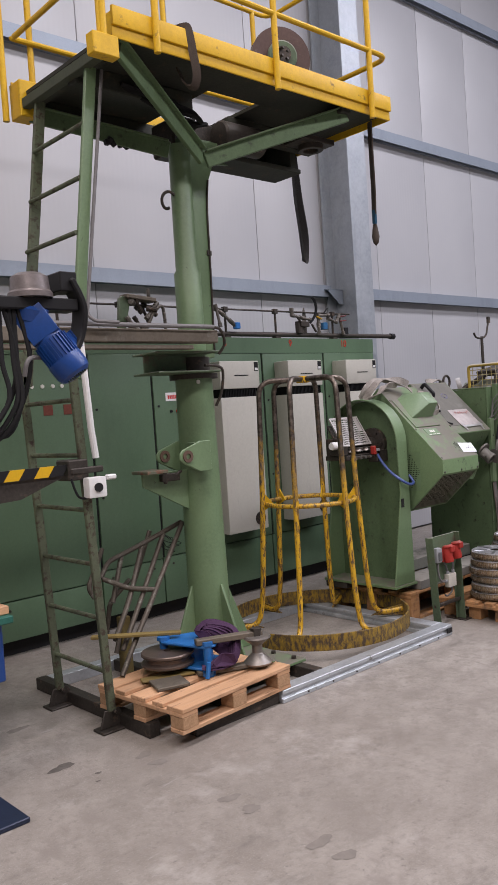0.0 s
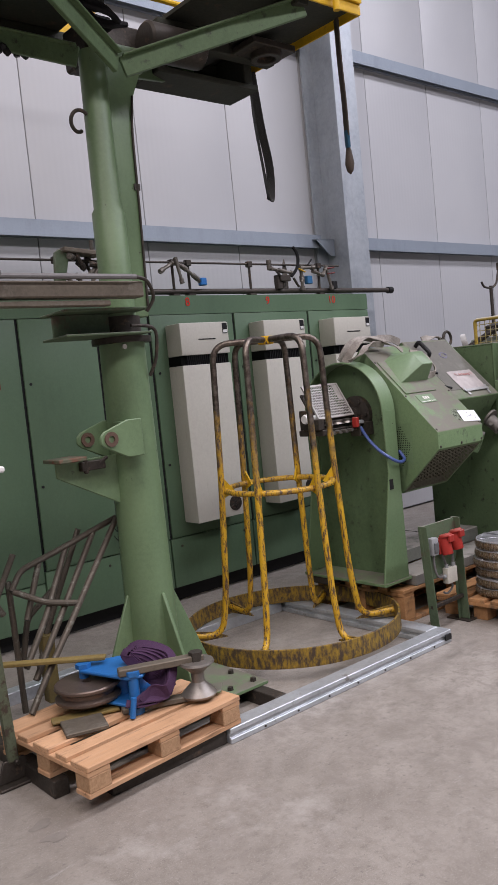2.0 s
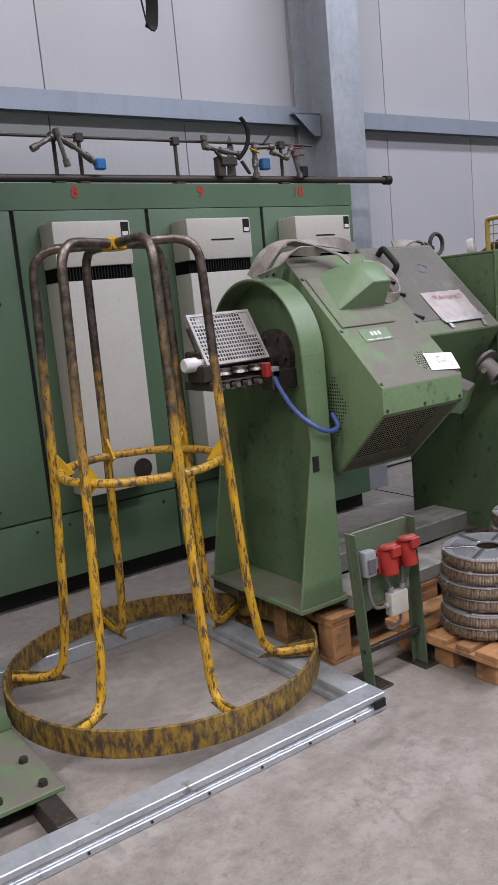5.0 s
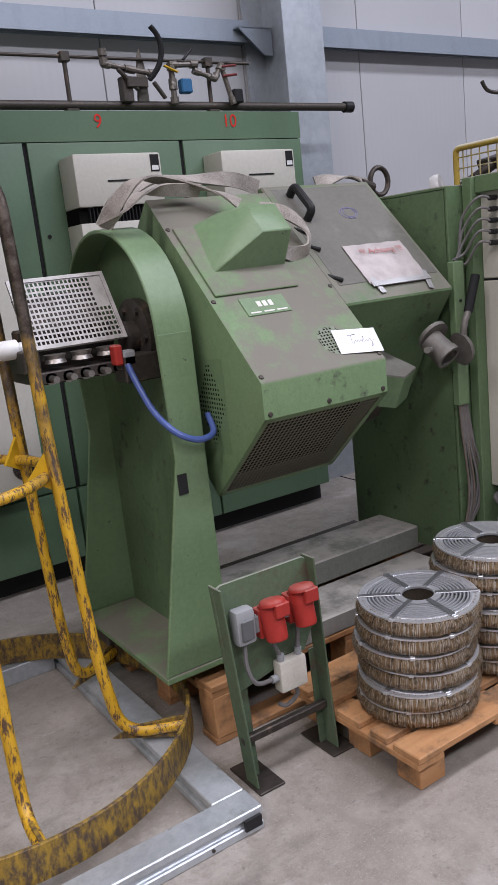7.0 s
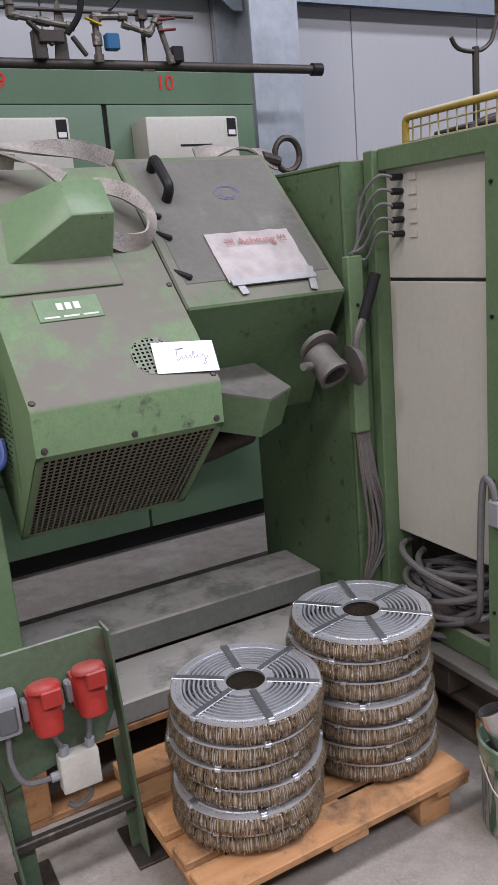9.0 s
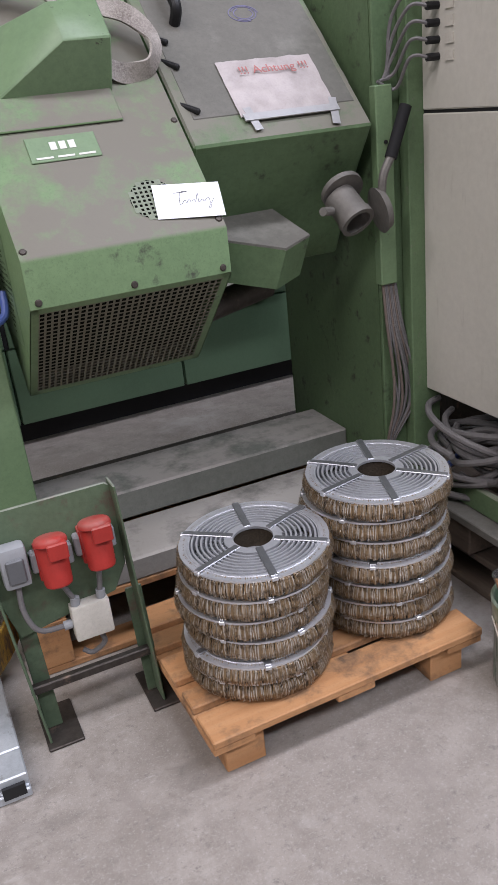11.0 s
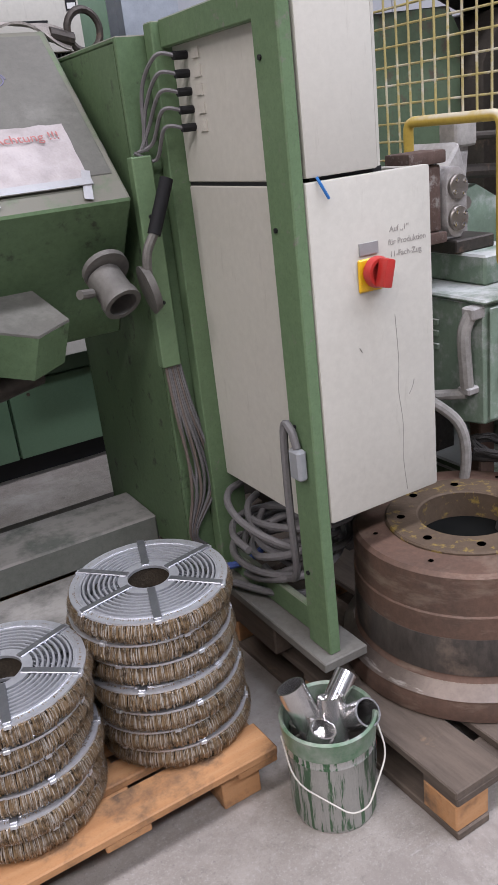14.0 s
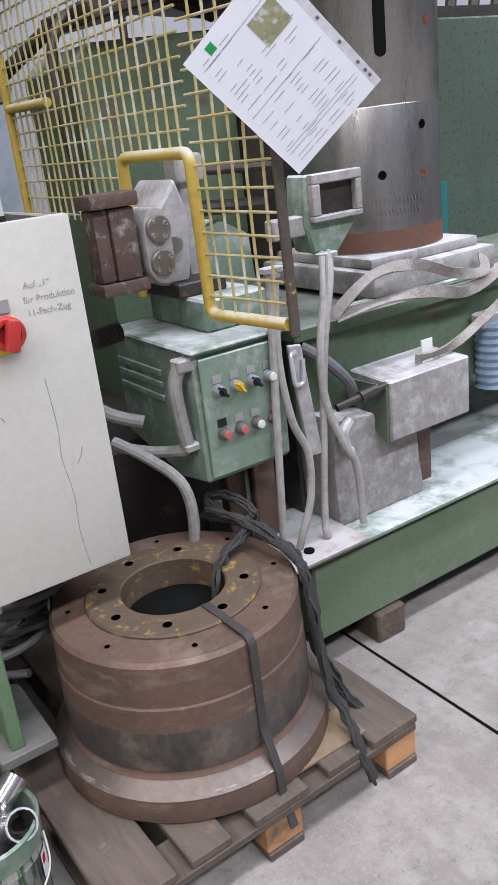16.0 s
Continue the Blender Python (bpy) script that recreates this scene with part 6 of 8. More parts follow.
def brush_ring():
    """A wire guard of rings and spokes with a brush round its rim, lying at the origin."""
    r = thing("brush_ring", (0, 0, 0), "zinc wire disc with a brass-tipped steel brush rim", "brush ring", "stacked brush rings")
    H = 0.057
    bm = B()
    lathe(bm, [(0.045, H - 0.006), (0.066, H - 0.006), (0.066, H), (0.045, H)], (0, 0, 0), 40, (0, 0, 1), True)
    part("hub_ring", bm, ZINC, r)
    core = surface("bristle_core", (0.055, 0.043, 0.03), fine=220, vary=0.3, rough=0.7, bump=0.6)
    bm = B()
    lathe(bm, [(0.049, 0.0), (0.060, 0.0), (0.060, H - 0.008), (0.049, H - 0.008)], (0, 0, 0), 40, (0, 0, 1), True)
    part("inner_brush", bm, core, r, "dark wire brush lining the opening")
    for k in range(8):
        rad = 0.0745 + 0.0108 * k
        bm = B()
        lathe(bm, [(rad - 0.0026, H - 0.006), (rad + 0.0026, H - 0.006), (rad + 0.0020, H - 0.001), (rad - 0.0020, H - 0.001)], (0, 0, 0), 56, (0, 0, 1), True)
        part("wire_ring", bm, ZINC, r)
    for k in range(6):
        bm = B()
        box(bm, (0.048, -0.0085, H - 0.003), (0.168, 0.0085, H + 0.0025), pose(0, 0, 0, 0, 0, 60 * k))
        part("spoke", soft(bm, 0.0015), SPOKE, r)
        bm = B()
        box(bm, (0.1665, -0.007, H - 0.010), (0.1735, 0.007, H - 0.0005), pose(0, 0, 0, 0, 0, 60 * k))
        part("rim_clip", soft(bm, 0.0012), ZINC, r)
    bm = B()
    lathe(bm, [(0.145, 0.012), (0.160, 0.012), (0.162, H - 0.012), (0.1695, H - 0.008), (0.1695, H - 0.003), (0.145, H - 0.003)], (0, 0, 0), 56, (0, 0, 1), True)
    part("rim_band", bm, ZINC, r)
    rng = random.Random(7)
    verts, faces = [], []
    for k in range(2300):
        a = 2 * math.pi * k / 2300 + rng.uniform(-0.006, 0.006)
        z0, z1 = rng.uniform(0.000, 0.016), rng.uniform(H - 0.018, H - 0.001)
        bulge = 0.0165 + rng.uniform(-0.004, 0.0035)
        lean = rng.uniform(-0.02, 0.02)
        w = rng.uniform(0.00045, 0.0008)
        prof_ = [(0.157, z0), (0.160 + bulge * 0.8, z0 + 0.008), (0.160 + bulge, (z0 + z1) / 2), (0.160 + bulge * 0.75, z1 - 0.006), (0.157, z1)]
        base = len(verts)
        for i, (rad, z) in enumerate(prof_):
            for s in (-1, 1):
                aa = a + s * w / rad + lean * i / 4
                verts.append((rad * math.cos(aa), rad * math.sin(aa), z))
        for i in range(4):
            faces.append((base + 2 * i, base + 2 * i + 1, base + 2 * i + 3, base + 2 * i + 2))
    me = bpy.data.meshes.new("bristles")
    me.from_pydata(verts, [], faces)
    me.materials.append(BRISTLE)
    ob = new("bristles", me)
    ob.parent = r
    tagged(ob, "dense crimped wire bristles", kind="stuff")
    bm = B()
    lathe(bm, [(0.15, 0.006), (0.166, 0.010), (0.170, H / 2), (0.166, H - 0.012), (0.15, H - 0.008)], (0, 0, 0), 56, (0, 0, 1), True)
    part("bristle_core", bm, core, r)
    return r


master = brush_ring()
rng = random.Random(3)
for k in range(6):
    m = pose(4.985 + rng.uniform(-0.008, 0.008) + (0.008 if k == 5 else 0), 3.045 + rng.uniform(-0.008, 0.008), 0.131 + 0.0545 * k, rng.uniform(-1.2, 1.2), rng.uniform(-1.2, 1.2), rng.uniform(0, 60))
    if k == 5:
        m = pose(4.995, 3.035, 0.131 + 0.0545 * k, 0.5, -1.0, 20)
        master.matrix_basis = m
    else:
        copy_thing(master, m)
for k in range(7):
    copy_thing(master, pose(5.335 + rng.uniform(-0.008, 0.008) + (0.012 if k == 0 else 0), 3.065 + rng.uniform(-0.008, 0.008), 0.131 + 0.0555 * k, rng.uniform(-1, 1), rng.uniform(-1, 1), rng.uniform(0, 60) if k < 6 else 12))

# ---- control cabinet ----
ctl = thing("control_cabinet", (5.85, 3.1, 0.145), "light grey control cabinet in a green angle frame", "cabinet")
BX0, BX1, BY0, BY1 = 5.70, 6.0, 2.895, 3.37
for nm, lo, hi in (("side_panel", (BX0 + 0.012, BY0 + 0.03, 0.545), (BX0 + 0.03, BY1 - 0.0, 1.275)), ("side_panel", (BX0 + 0.012, BY0 + 0.03, 1.283), (BX0 + 0.03, BY1, 1.57)),
                   ("back_panel", (BX0 + 0.03, BY1 - 0.02, 0.545), (BX1 - 0.01, BY1, 1.6)), ("bottom_panel", (BX0 + 0.03, BY0 + 0.02, 0.585), (BX1 - 0.01, BY1 - 0.02, 0.60)),
                   ("top_panel", (BX0 + 0.01, BY0 + 0.02, 1.60), (BX0 + 0.185, BY1, 1.615)), ("far_side", (BX1 - 0.022, BY0 + 0.02, 0.585), (BX1 - 0.01, BY1 - 0.02, 1.28))):
    bm = B()
    box(bm, lo, hi)
    part(nm, soft(bm, 0.003), BEIGE, ctl)
bm = B()
box(bm, (BX0 + 0.016, BY0 + 0.03, 1.272), (BX0 + 0.028, BY1, 1.286))
part("panel_gap", bm, BLACK, ctl)
bm = B()
box(bm, (BX0, BY0 - 0.015, 0.585), (BX1, BY0 + 0.008, 1.282))
door = part("door", soft(bm, 0.006, 2), BEIGE, ctl)
bm = B()
box(bm, (BX0 + 0.005, BY0 - 0.012, 1.289), (BX0 + 0.172, BY0 + 0.01, 1.612))
part("upper_door", soft(bm, 0.005, 2), BEIGE, ctl)
bm = B()
box(bm, (BX0 + 0.178, BY0 + 0.0, 1.289), (BX0 + 0.19, BY1, 1.60))
part("upper_side", soft(bm, 0.003), BEIGE, ctl)
bm = B()
box(bm, (BX0 + 0.02, BY0 + 0.0, 1.276), (BX0 + 0.19, BY0 + 0.03, 1.292))
box(bm, (BX1 - 0.012, BY0 + 0.008, 0.60), (BX1 - 0.002, BY0 + 0.022, 1.27))
part("door_seal", bm, RUBBER, ctl)
# green angle frame
for nm, lo, hi in (("frame_post", (BX0 - 0.03, BY0 - 0.012, 0.26), (BX0 - 0.001, BY0 + 0.072, 1.62)), ("frame_post", (BX0 - 0.032, BY1 - 0.0, 0.26), (BX0 + 0.06, BY1 + 0.04, 1.62)),
                   ("frame_top", (BX0 - 0.014, BY0 + 0.07, 1.565), (BX0 + 0.006, BY1, 1.622)), ("frame_sill", (BX0 - 0.01, BY0 + 0.07, 0.262), (BX0 + 0.01, BY1, 0.33))):
    bm = B()
    box(bm, lo, hi)
    part(nm, soft(bm, 0.003), FRAME_GREEN, ctl)
bm = B()
box(bm, (BX0 - 0.06, BY0 - 0.03, 0.235), (BX0 + 0.06, BY1 + 0.05, 0.26))
part("foot_rail", soft(bm, 0.003), surface("dusty_foot_grey", (0.16, 0.155, 0.14), (0.12, 0.115, 0.10), 0.7, vary=0.1), ctl)
bm = B()
box(bm, (BX0 - 0.05, 3.10, 0.145), (BX0 + 0.05, BY1 + 0.06, 0.235))
part("foot_block", soft(bm, 0.004), GREY_WOOD, ctl)
for z in (0.45, 0.8, 1.2, 1.5):
    bm = B()
    rod(bm, (BX0 - 0.034, BY0 + 0.05, z), (BX0 - 0.029, BY0 + 0.05, z), 0.005, 8)
    part("screw", bm, BLACK, ctl)
# main switch
bm = B()
box(bm, (5.805, BY0 - 0.021, 1.06), (5.865, BY0 - 0.015, 1.125))
swp = part("switch_plate", soft(bm, 0.003), SIGN_YELLOW, door, "yellow switch plate")
bm = B()
lathe(bm, [(0, -0.012), (0.019, -0.012), (0.021, -0.022), (0.028, -0.022), (0.031, -0.016), (0.031, -0.006), (0.027, 0), (0, 0)], (5.842, BY0 - 0.021, 1.098), 28, (0, 1, 0))
part("switch_ring", bm, SWITCH_RED, door, "red round main switch")
bm = B()
box(bm, (-0.011, -0.05, -0.028), (0.011, -0.022, 0.028), pose(5.842, BY0 - 0.02, 1.098, 0, 14, 0))
part("switch_grip", soft(bm, 0.005, 2), SWITCH_RED, door)
bm = B()
box(bm, (5.812, BY0 - 0.0185, 1.132), (5.858, BY0 - 0.015, 1.155))
part("label_plate", bm, GREY_TAPE, door)
for txt, zz, xx in (("Auf „1“", 1.166, 5.915), ("für Produktion", 1.141, 5.935), ("11-Fach-Zug", 1.117, 5.93)):
    lettering("handwriting", txt, 0.0165, face_y(xx, BY0 - 0.0154, zz), surface("pencil_grey", (0.33, 0.315, 0.29), rough=0.6), door, 0.0003)
bm = B()
tube(bm, curve([(5.725, BY0 - 0.016, 1.29), (5.73, BY0 - 0.022, 1.275), (5.745, BY0 - 0.022, 1.25)], 4), 0.0028, 6)
part("cable_tie", bm, LIGHT_BLUE, door, "blue cable tie")
bm = B()
tube(bm, curve([(5.895, BY0 - 0.0152, 1.0), (5.90, BY0 - 0.0152, 0.9), (5.896, BY0 - 0.0152, 0.84), (5.905, BY0 - 0.0152, 0.76), (5.902, BY0 - 0.0152, 0.68), (5.91, BY0 - 0.0152, 0.60)], 5), 0.0008, 5)
tube(bm, curve([(5.925, BY0 - 0.0152, 0.82), (5.935, BY0 - 0.0152, 0.835), (5.94, BY0 - 0.0152, 0.85)], 4), 0.0011, 5)
tube(bm, curve([(5.80, BY0 - 0.0152, 0.95), (5.806, BY0 - 0.0152, 0.94)], 4), 0.0011, 5)
part("scratch", bm, surface("scratch_grey", (0.31, 0.30, 0.27), rough=0.7), door, "dark scratch lines")
# cable glands on the side
for k in range(5):
    z = 1.40 + 0.036 * k
    bm = B()
    box(bm, (BX0 + 0.008, 3.245, z - 0.011), (BX0 + 0.012, 3.275, z + 0.011))
    lab = part("cable_label", bm, JUNCTION, ctl)
    bm = B()
    rod(bm, (BX0 + 0.012, 3.305, z), (BX0 - 0.02, 3.305, z), 0.009, 10)
    part("cable_gland", bm, BLACK, ctl)
    bm = B()
    tube(bm, curve([(BX0 - 0.015, 3.305, z), (BX0 - 0.05, 3.33, z + 0.004), (5.645 - 0.003 * k, 3.385, z - 0.06), (5.615 + 0.008 * k - 0.016, 3.398, 1.36)], 6), 0.0045, 6)
    part("cable", bm, CABLE, ctl)
for k in range(9):
    a = random.Random(k)
    bm = B()
    x, f = 5.598 + 0.0045 * k, k / 8
    tube(bm, curve([(x, 3.40, 0.87), (x + 0.006 + 0.012 * f, 3.397, 0.75), (x + 0.016 + 0.040 * f + a.uniform(-0.006, 0.006), 3.39 + a.uniform(-0.012, 0.008), 0.6), (x + 0.016 + 0.036 * f + a.uniform(-0.008, 0.008), 3.39, 0.50), (x - 0.02 * f + 0.002, 3.405, 0.38), (x + 0.06, 3.43, 0.30)], 6), 0.0042, 7)
    part("cable", bm, surface("brown_grey_cable", (0.17, 0.14, 0.12), rough=0.5) if k % 3 == 0 else CABLE, ctl)
bm = B()
box(bm, (5.645, 2.905, 0.69), (5.669, 2.945, 0.76))
pg = part("plug_connector", soft(bm, 0.006), PLUG_GREY, ctl, "grey plug connector")
bm = B()
tube(bm, curve([(5.657, 2.925, 0.76), (5.655, 2.94, 0.80), (5.654, 2.965, 0.79), (5.662, 2.985, 0.6), (5.68, 3.01, 0.42), (5.70, 3.08, 0.36)], 6), 0.009, 8)
part("cable", bm, CABLE, ctl)
coil = thing("cable_coil", (5.80, 3.22, 0.26), "coil of thick grey cables under the control cabinet", "cable")
rng = random.Random(11)
for k in range(16):
    cx_, cy_, r0, ph = 5.78 + rng.uniform(-0.03, 0.05), 3.20 + rng.uniform(-0.05, 0.05), rng.uniform(0.09, 0.17), rng.uniform(0, 6)
    pts = [(cx_ + r0 * 0.7 * math.cos(ph + a), cy_ + r0 * math.sin(ph + a), 0.30 + 0.012 * (k % 6) + 0.10 * max(0, math.sin(a * 0.5 + k)) + 0.01 * k * 0.6) for a in (0.5 * i for i in range(11))]
    bm = B()
    tube(bm, curve(pts, 4), 0.0095, 8)
    part("cable", bm, CABLE, coil)
bm = B()
tube(bm, curve([(5.60, 3.38, 0.31), (5.66, 3.33, 0.30), (5.72, 3.30, 0.315), (5.80, 3.33, 0.33)], 5), 0.010, 8)
part("cable", bm, HOSE_BLUE, coil, "blue cable")
bm = B()
tube(bm, curve([(5.56, 3.40, 0.30), (5.62, 3.30, 0.29), (5.70, 3.15, 0.285), (5.78, 3.06, 0.30)], 5), 0.010, 8)
part("cable", bm, CABLE, coil)

# ---- bucket with pipe pieces ----
KX, KY = 5.565, 2.757
bk = thing("bucket", (KX, KY, 0), "tin bucket with green paint runs and a wire handle", "bucket")
bm = B()
lathe(bm, [(0, 0.003), (0.084, 0.003), (0.088, 0.0), (0.092, 0.012), (0.094, 0.17), (0.097, 0.175), (0.095, 0.18), (0.098, 0.235), (0.101, 0.24), (0.098, 0.243), (0.094, 0.236), (0.088, 0.02), (0, 0.014)], (KX, KY, 0), 44)
part("body", bm, TIN, bk)
bm = B()
lathe(bm, [(0.0985, 0.195), (0.1015, 0.236), (0.1025, 0.241), (0.098, 0.246), (0.0935, 0.24), (0.092, 0.16), (0.0935, 0.16), (0.096, 0.236)], (KX, KY, 0), 44, (0, 0, 1), True)
part("rim", bm, TIN_GREEN, bk)
bm = B()
e1, e2 = Vector((KX - 0.092, KY + 0.043, 0.20)), Vector((KX + 0.092, KY - 0.045, 0.20))
tube(bm, bends([e1, Vector((KX - 0.108, KY - 0.02, 0.13)), Vector((KX - 0.035, KY - 0.113, 0.075)), Vector((KX + 0.005, KY - 0.118, 0.075)), Vector((KX + 0.085, KY - 0.085, 0.15)), e2], 0.04), 0.002, 6)
part("handle", bm, JUNCTION, bk)
bm = B()
lathe(bm, [(0.0955, 0.10), (0.0975, 0.17)], (KX, KY, 0), 60)
for f in [f for f in bm.faces if not (-0.75 < math.atan2(f.calc_center_median().y - KY, f.calc_center_median().x - KX) < -0.45)]:
    bm.faces.remove(f)
part("hazard_label", bm, PAPER, bk, "white hazard label")
bm = B()
lathe(bm, [(0.0968, 0.14), (0.0982, 0.162)], (KX, KY, 0), 90)
for f in [f for f in bm.faces if not (-0.72 < math.atan2(f.calc_center_median().y - KY, f.calc_center_median().x - KX) < -0.55)]:
    bm.faces.remove(f)
part("hazard_mark", bm, SIGN_RED, bk)
for (x, y, z), d, r, l in (((KX - 0.04, KY + 0.02, 0.24), (-0.25, 0.35, 1), 0.031, 0.15), ((KX + 0.02, KY + 0.015, 0.235), (0.9, 0.4, 0.5), 0.025, 0.16), ((KX + 0.0, KY - 0.02, 0.215), (0.15, 0.3, 0.8), 0.029, 0.13),
                            ((KX + 0.05, KY - 0.03, 0.225), (0.1, -0.75, 0.65), 0.030, 0.10), ((KX - 0.05, KY - 0.03, 0.20), (0.2, -0.2, 0.9), 0.028, 0.10)):
    bm = B()
    lathe(bm, [(r - 0.004, -l / 2), (r, -l / 2), (r, l / 2), (r - 0.004, l / 2)], (x, y, z), 24, d, True)
    single("pipe_piece", bm, BRIGHT, "short bright steel pipe piece standing in the bucket", "pipe", "pipe pieces in the bucket")
for k in range(6):
    a = k * 1.05
    bm = B()
    lathe(bm, [(0.02, -0.09), (0.026, -0.09), (0.026, 0.09), (0.02, 0.09)], (KX + 0.055 * math.cos(a), KY + 0.055 * math.sin(a), 0.11), 16, (0.1 * math.cos(a), 0.1 * math.sin(a), 1), True)
    single("pipe_piece", bm, BARE, "short steel pipe piece down in the bucket", "pipe", "pipe pieces in the bucket")

# ---- rusty drum ----
DX, DY = 6.075, 2.865
drum = thing("steel_drum", (DX, DY, 0.13), "rusty brown turned steel drum with a yellow-flaked flange on a pallet", "drum")
bm = B()
lathe(bm, [(0.105, 0.17), (0.305, 0.131), (0.311, 0.135), (0.312, 0.165), (0.308, 0.185), (0.284, 0.205), (0.271, 0.225), (0.269, 0.265), (0.273, 0.27), (0.273, 0.375), (0.270, 0.379),
           (0.270, 0.470), (0.262, 0.479), (0.192, 0.481), (0.192, 0.20)], (DX, DY, 0), 72, (0, 0, 1), True)
part("body", bm, RUST, drum)
bm = B()
lathe(bm, [(0.3075, 0.1865), (0.2835, 0.2065), (0.279, 0.2125), (0.2805, 0.2135), (0.2858, 0.2075), (0.3095, 0.187)], (DX, DY, 0), 72, (0, 0, 1), True)
part("turned_band", bm, surface("turned_band_steel", (0.15, 0.12, 0.10), (0.10, 0.08, 0.068), 0.42, 0.5, big=5, vary=0.12, wear=(0.50, 0.47, 0.43), wear_at=(0.60, 0.70), wear_scale=5, wear_stretch=(1, 1, 9), wear_rough=0.2), drum, "bright turned band")
bm = B()
lathe(bm, [(0.114, 0.42), (0.190, 0.42), (0.192, 0.485), (0.188, 0.489), (0.118, 0.489), (0.114, 0.485)], (DX, DY, 0), 64, (0, 0, 1), True)
fl = part("flange", bm, RUST_TOP, drum, "flange with flaking yellow paint")
bm = B()
lathe(bm, [(0.2705, 0.228), (0.2735, 0.228), (0.2745, 0.268), (0.2745, 0.318), (0.2735, 0.322), (0.2705, 0.322)], (DX, DY, 0), 72, (0, 0, 1), True)
part("worn_band", bm, surface("worn_grey_band_steel", (0.125, 0.108, 0.094), (0.055, 0.05, 0.046), 0.45, 0.5, big=7, vary=0.14, stretch=(1, 1, 0.4), wear=(0.20, 0.16, 0.13), wear_at=(0.54, 0.68), wear_scale=8), drum, "worn dark grey band")
for k in range(8):
    a = k * math.pi / 4 + 0.2
    bm = B()
    lathe(bm, [(0, 0.0006), (0.010, 0.0006)], (DX + 0.155 * math.cos(a), DY + 0.155 * math.sin(a), 0.4895), 14)
    part("bolt_hole", bm, DARK, fl)
    bm = B()
    lathe(bm, [(0, 0.0006), (0.006, 0.0006)], (DX + 0.228 * math.cos(a + 0.25), DY + 0.228 * math.sin(a + 0.25), 0.4808), 12)
    part("bolt_hole", bm, DARK, fl)
# black lining and disc stand in for the shade inside the bore
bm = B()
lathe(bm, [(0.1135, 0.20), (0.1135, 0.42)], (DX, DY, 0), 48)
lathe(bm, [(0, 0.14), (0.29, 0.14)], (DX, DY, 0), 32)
part("bore_shade", bm, DARK, drum)
bm = B()
lathe(bm, [(0.25, 0.130), (0.30, 0.1305), (0.30, 0.134), (0.25, 0.134)], (DX, DY, 0), 48, (0, 0, 1), True)
box(bm, (DX + 0.05, DY - 0.30, 0.1306), (DX + 0.26, DY - 0.2, 0.136), pose(0, 0, 0))
part("bedding_sheet", bm, surface("brown_card", (0.22, 0.16, 0.10), rough=0.8), drum, "brown cardboard under the drum")
# straps over the drum
ln = thing("tension_strap", (DX, DY, 0.13), "dark tension strap lashing the drum to the pallet", "strap")
d_ = Vector((0.03, -1.0, 0)).normalized()


def rim_path(dirv, out0=0.09):
    o = Vector((DX, DY, 0))
    return [o + dirv * out0 + Vector((0, 0, 0.44)), o + dirv * 0.118 + Vector((0, 0, 0.493)), o + dirv * 0.264 + Vector((0, 0, 0.485)), o + dirv * 0.276 + Vector((0, 0, 0.47)), o + dirv * 0.277 + Vector((0, 0, 0.27)),
            o + dirv * 0.314 + Vector((0, 0, 0.185)), o + dirv * 0.318 + Vector((0, 0, 0.13)), o + dirv * 0.345 + Vector((0, 0, 0.06))]


side_ = d_.cross(Vector((0, 0, 1)))
bm = B()
sweep(bm, bends(rim_path(Vector((0.06, -1, 0)).normalized()), 0.015, 3), [(-0.009, -0.002), (0.009, -0.002), (0.009, 0.002), (-0.009, 0.002)], up=(0, 0, 1))
part("band", bm, surface("worn_grey_band", (0.05, 0.045, 0.042), rough=0.6, fine=200, bump=0.4), ln)
sl_ = thing("lifting_sling", (DX + 0.2, DY - 0.1, 0.47), "black braided sling looped through the drum and hanging to the floor", "sling")
DS = Vector((0.905, -0.425, 0))
OD = Vector((DX, DY, 0))


def at_rim(r, z, side=0.0):
    return OD + DS * r + Vector((-DS.y, DS.x, 0)) * side + Vector((0, 0, z))


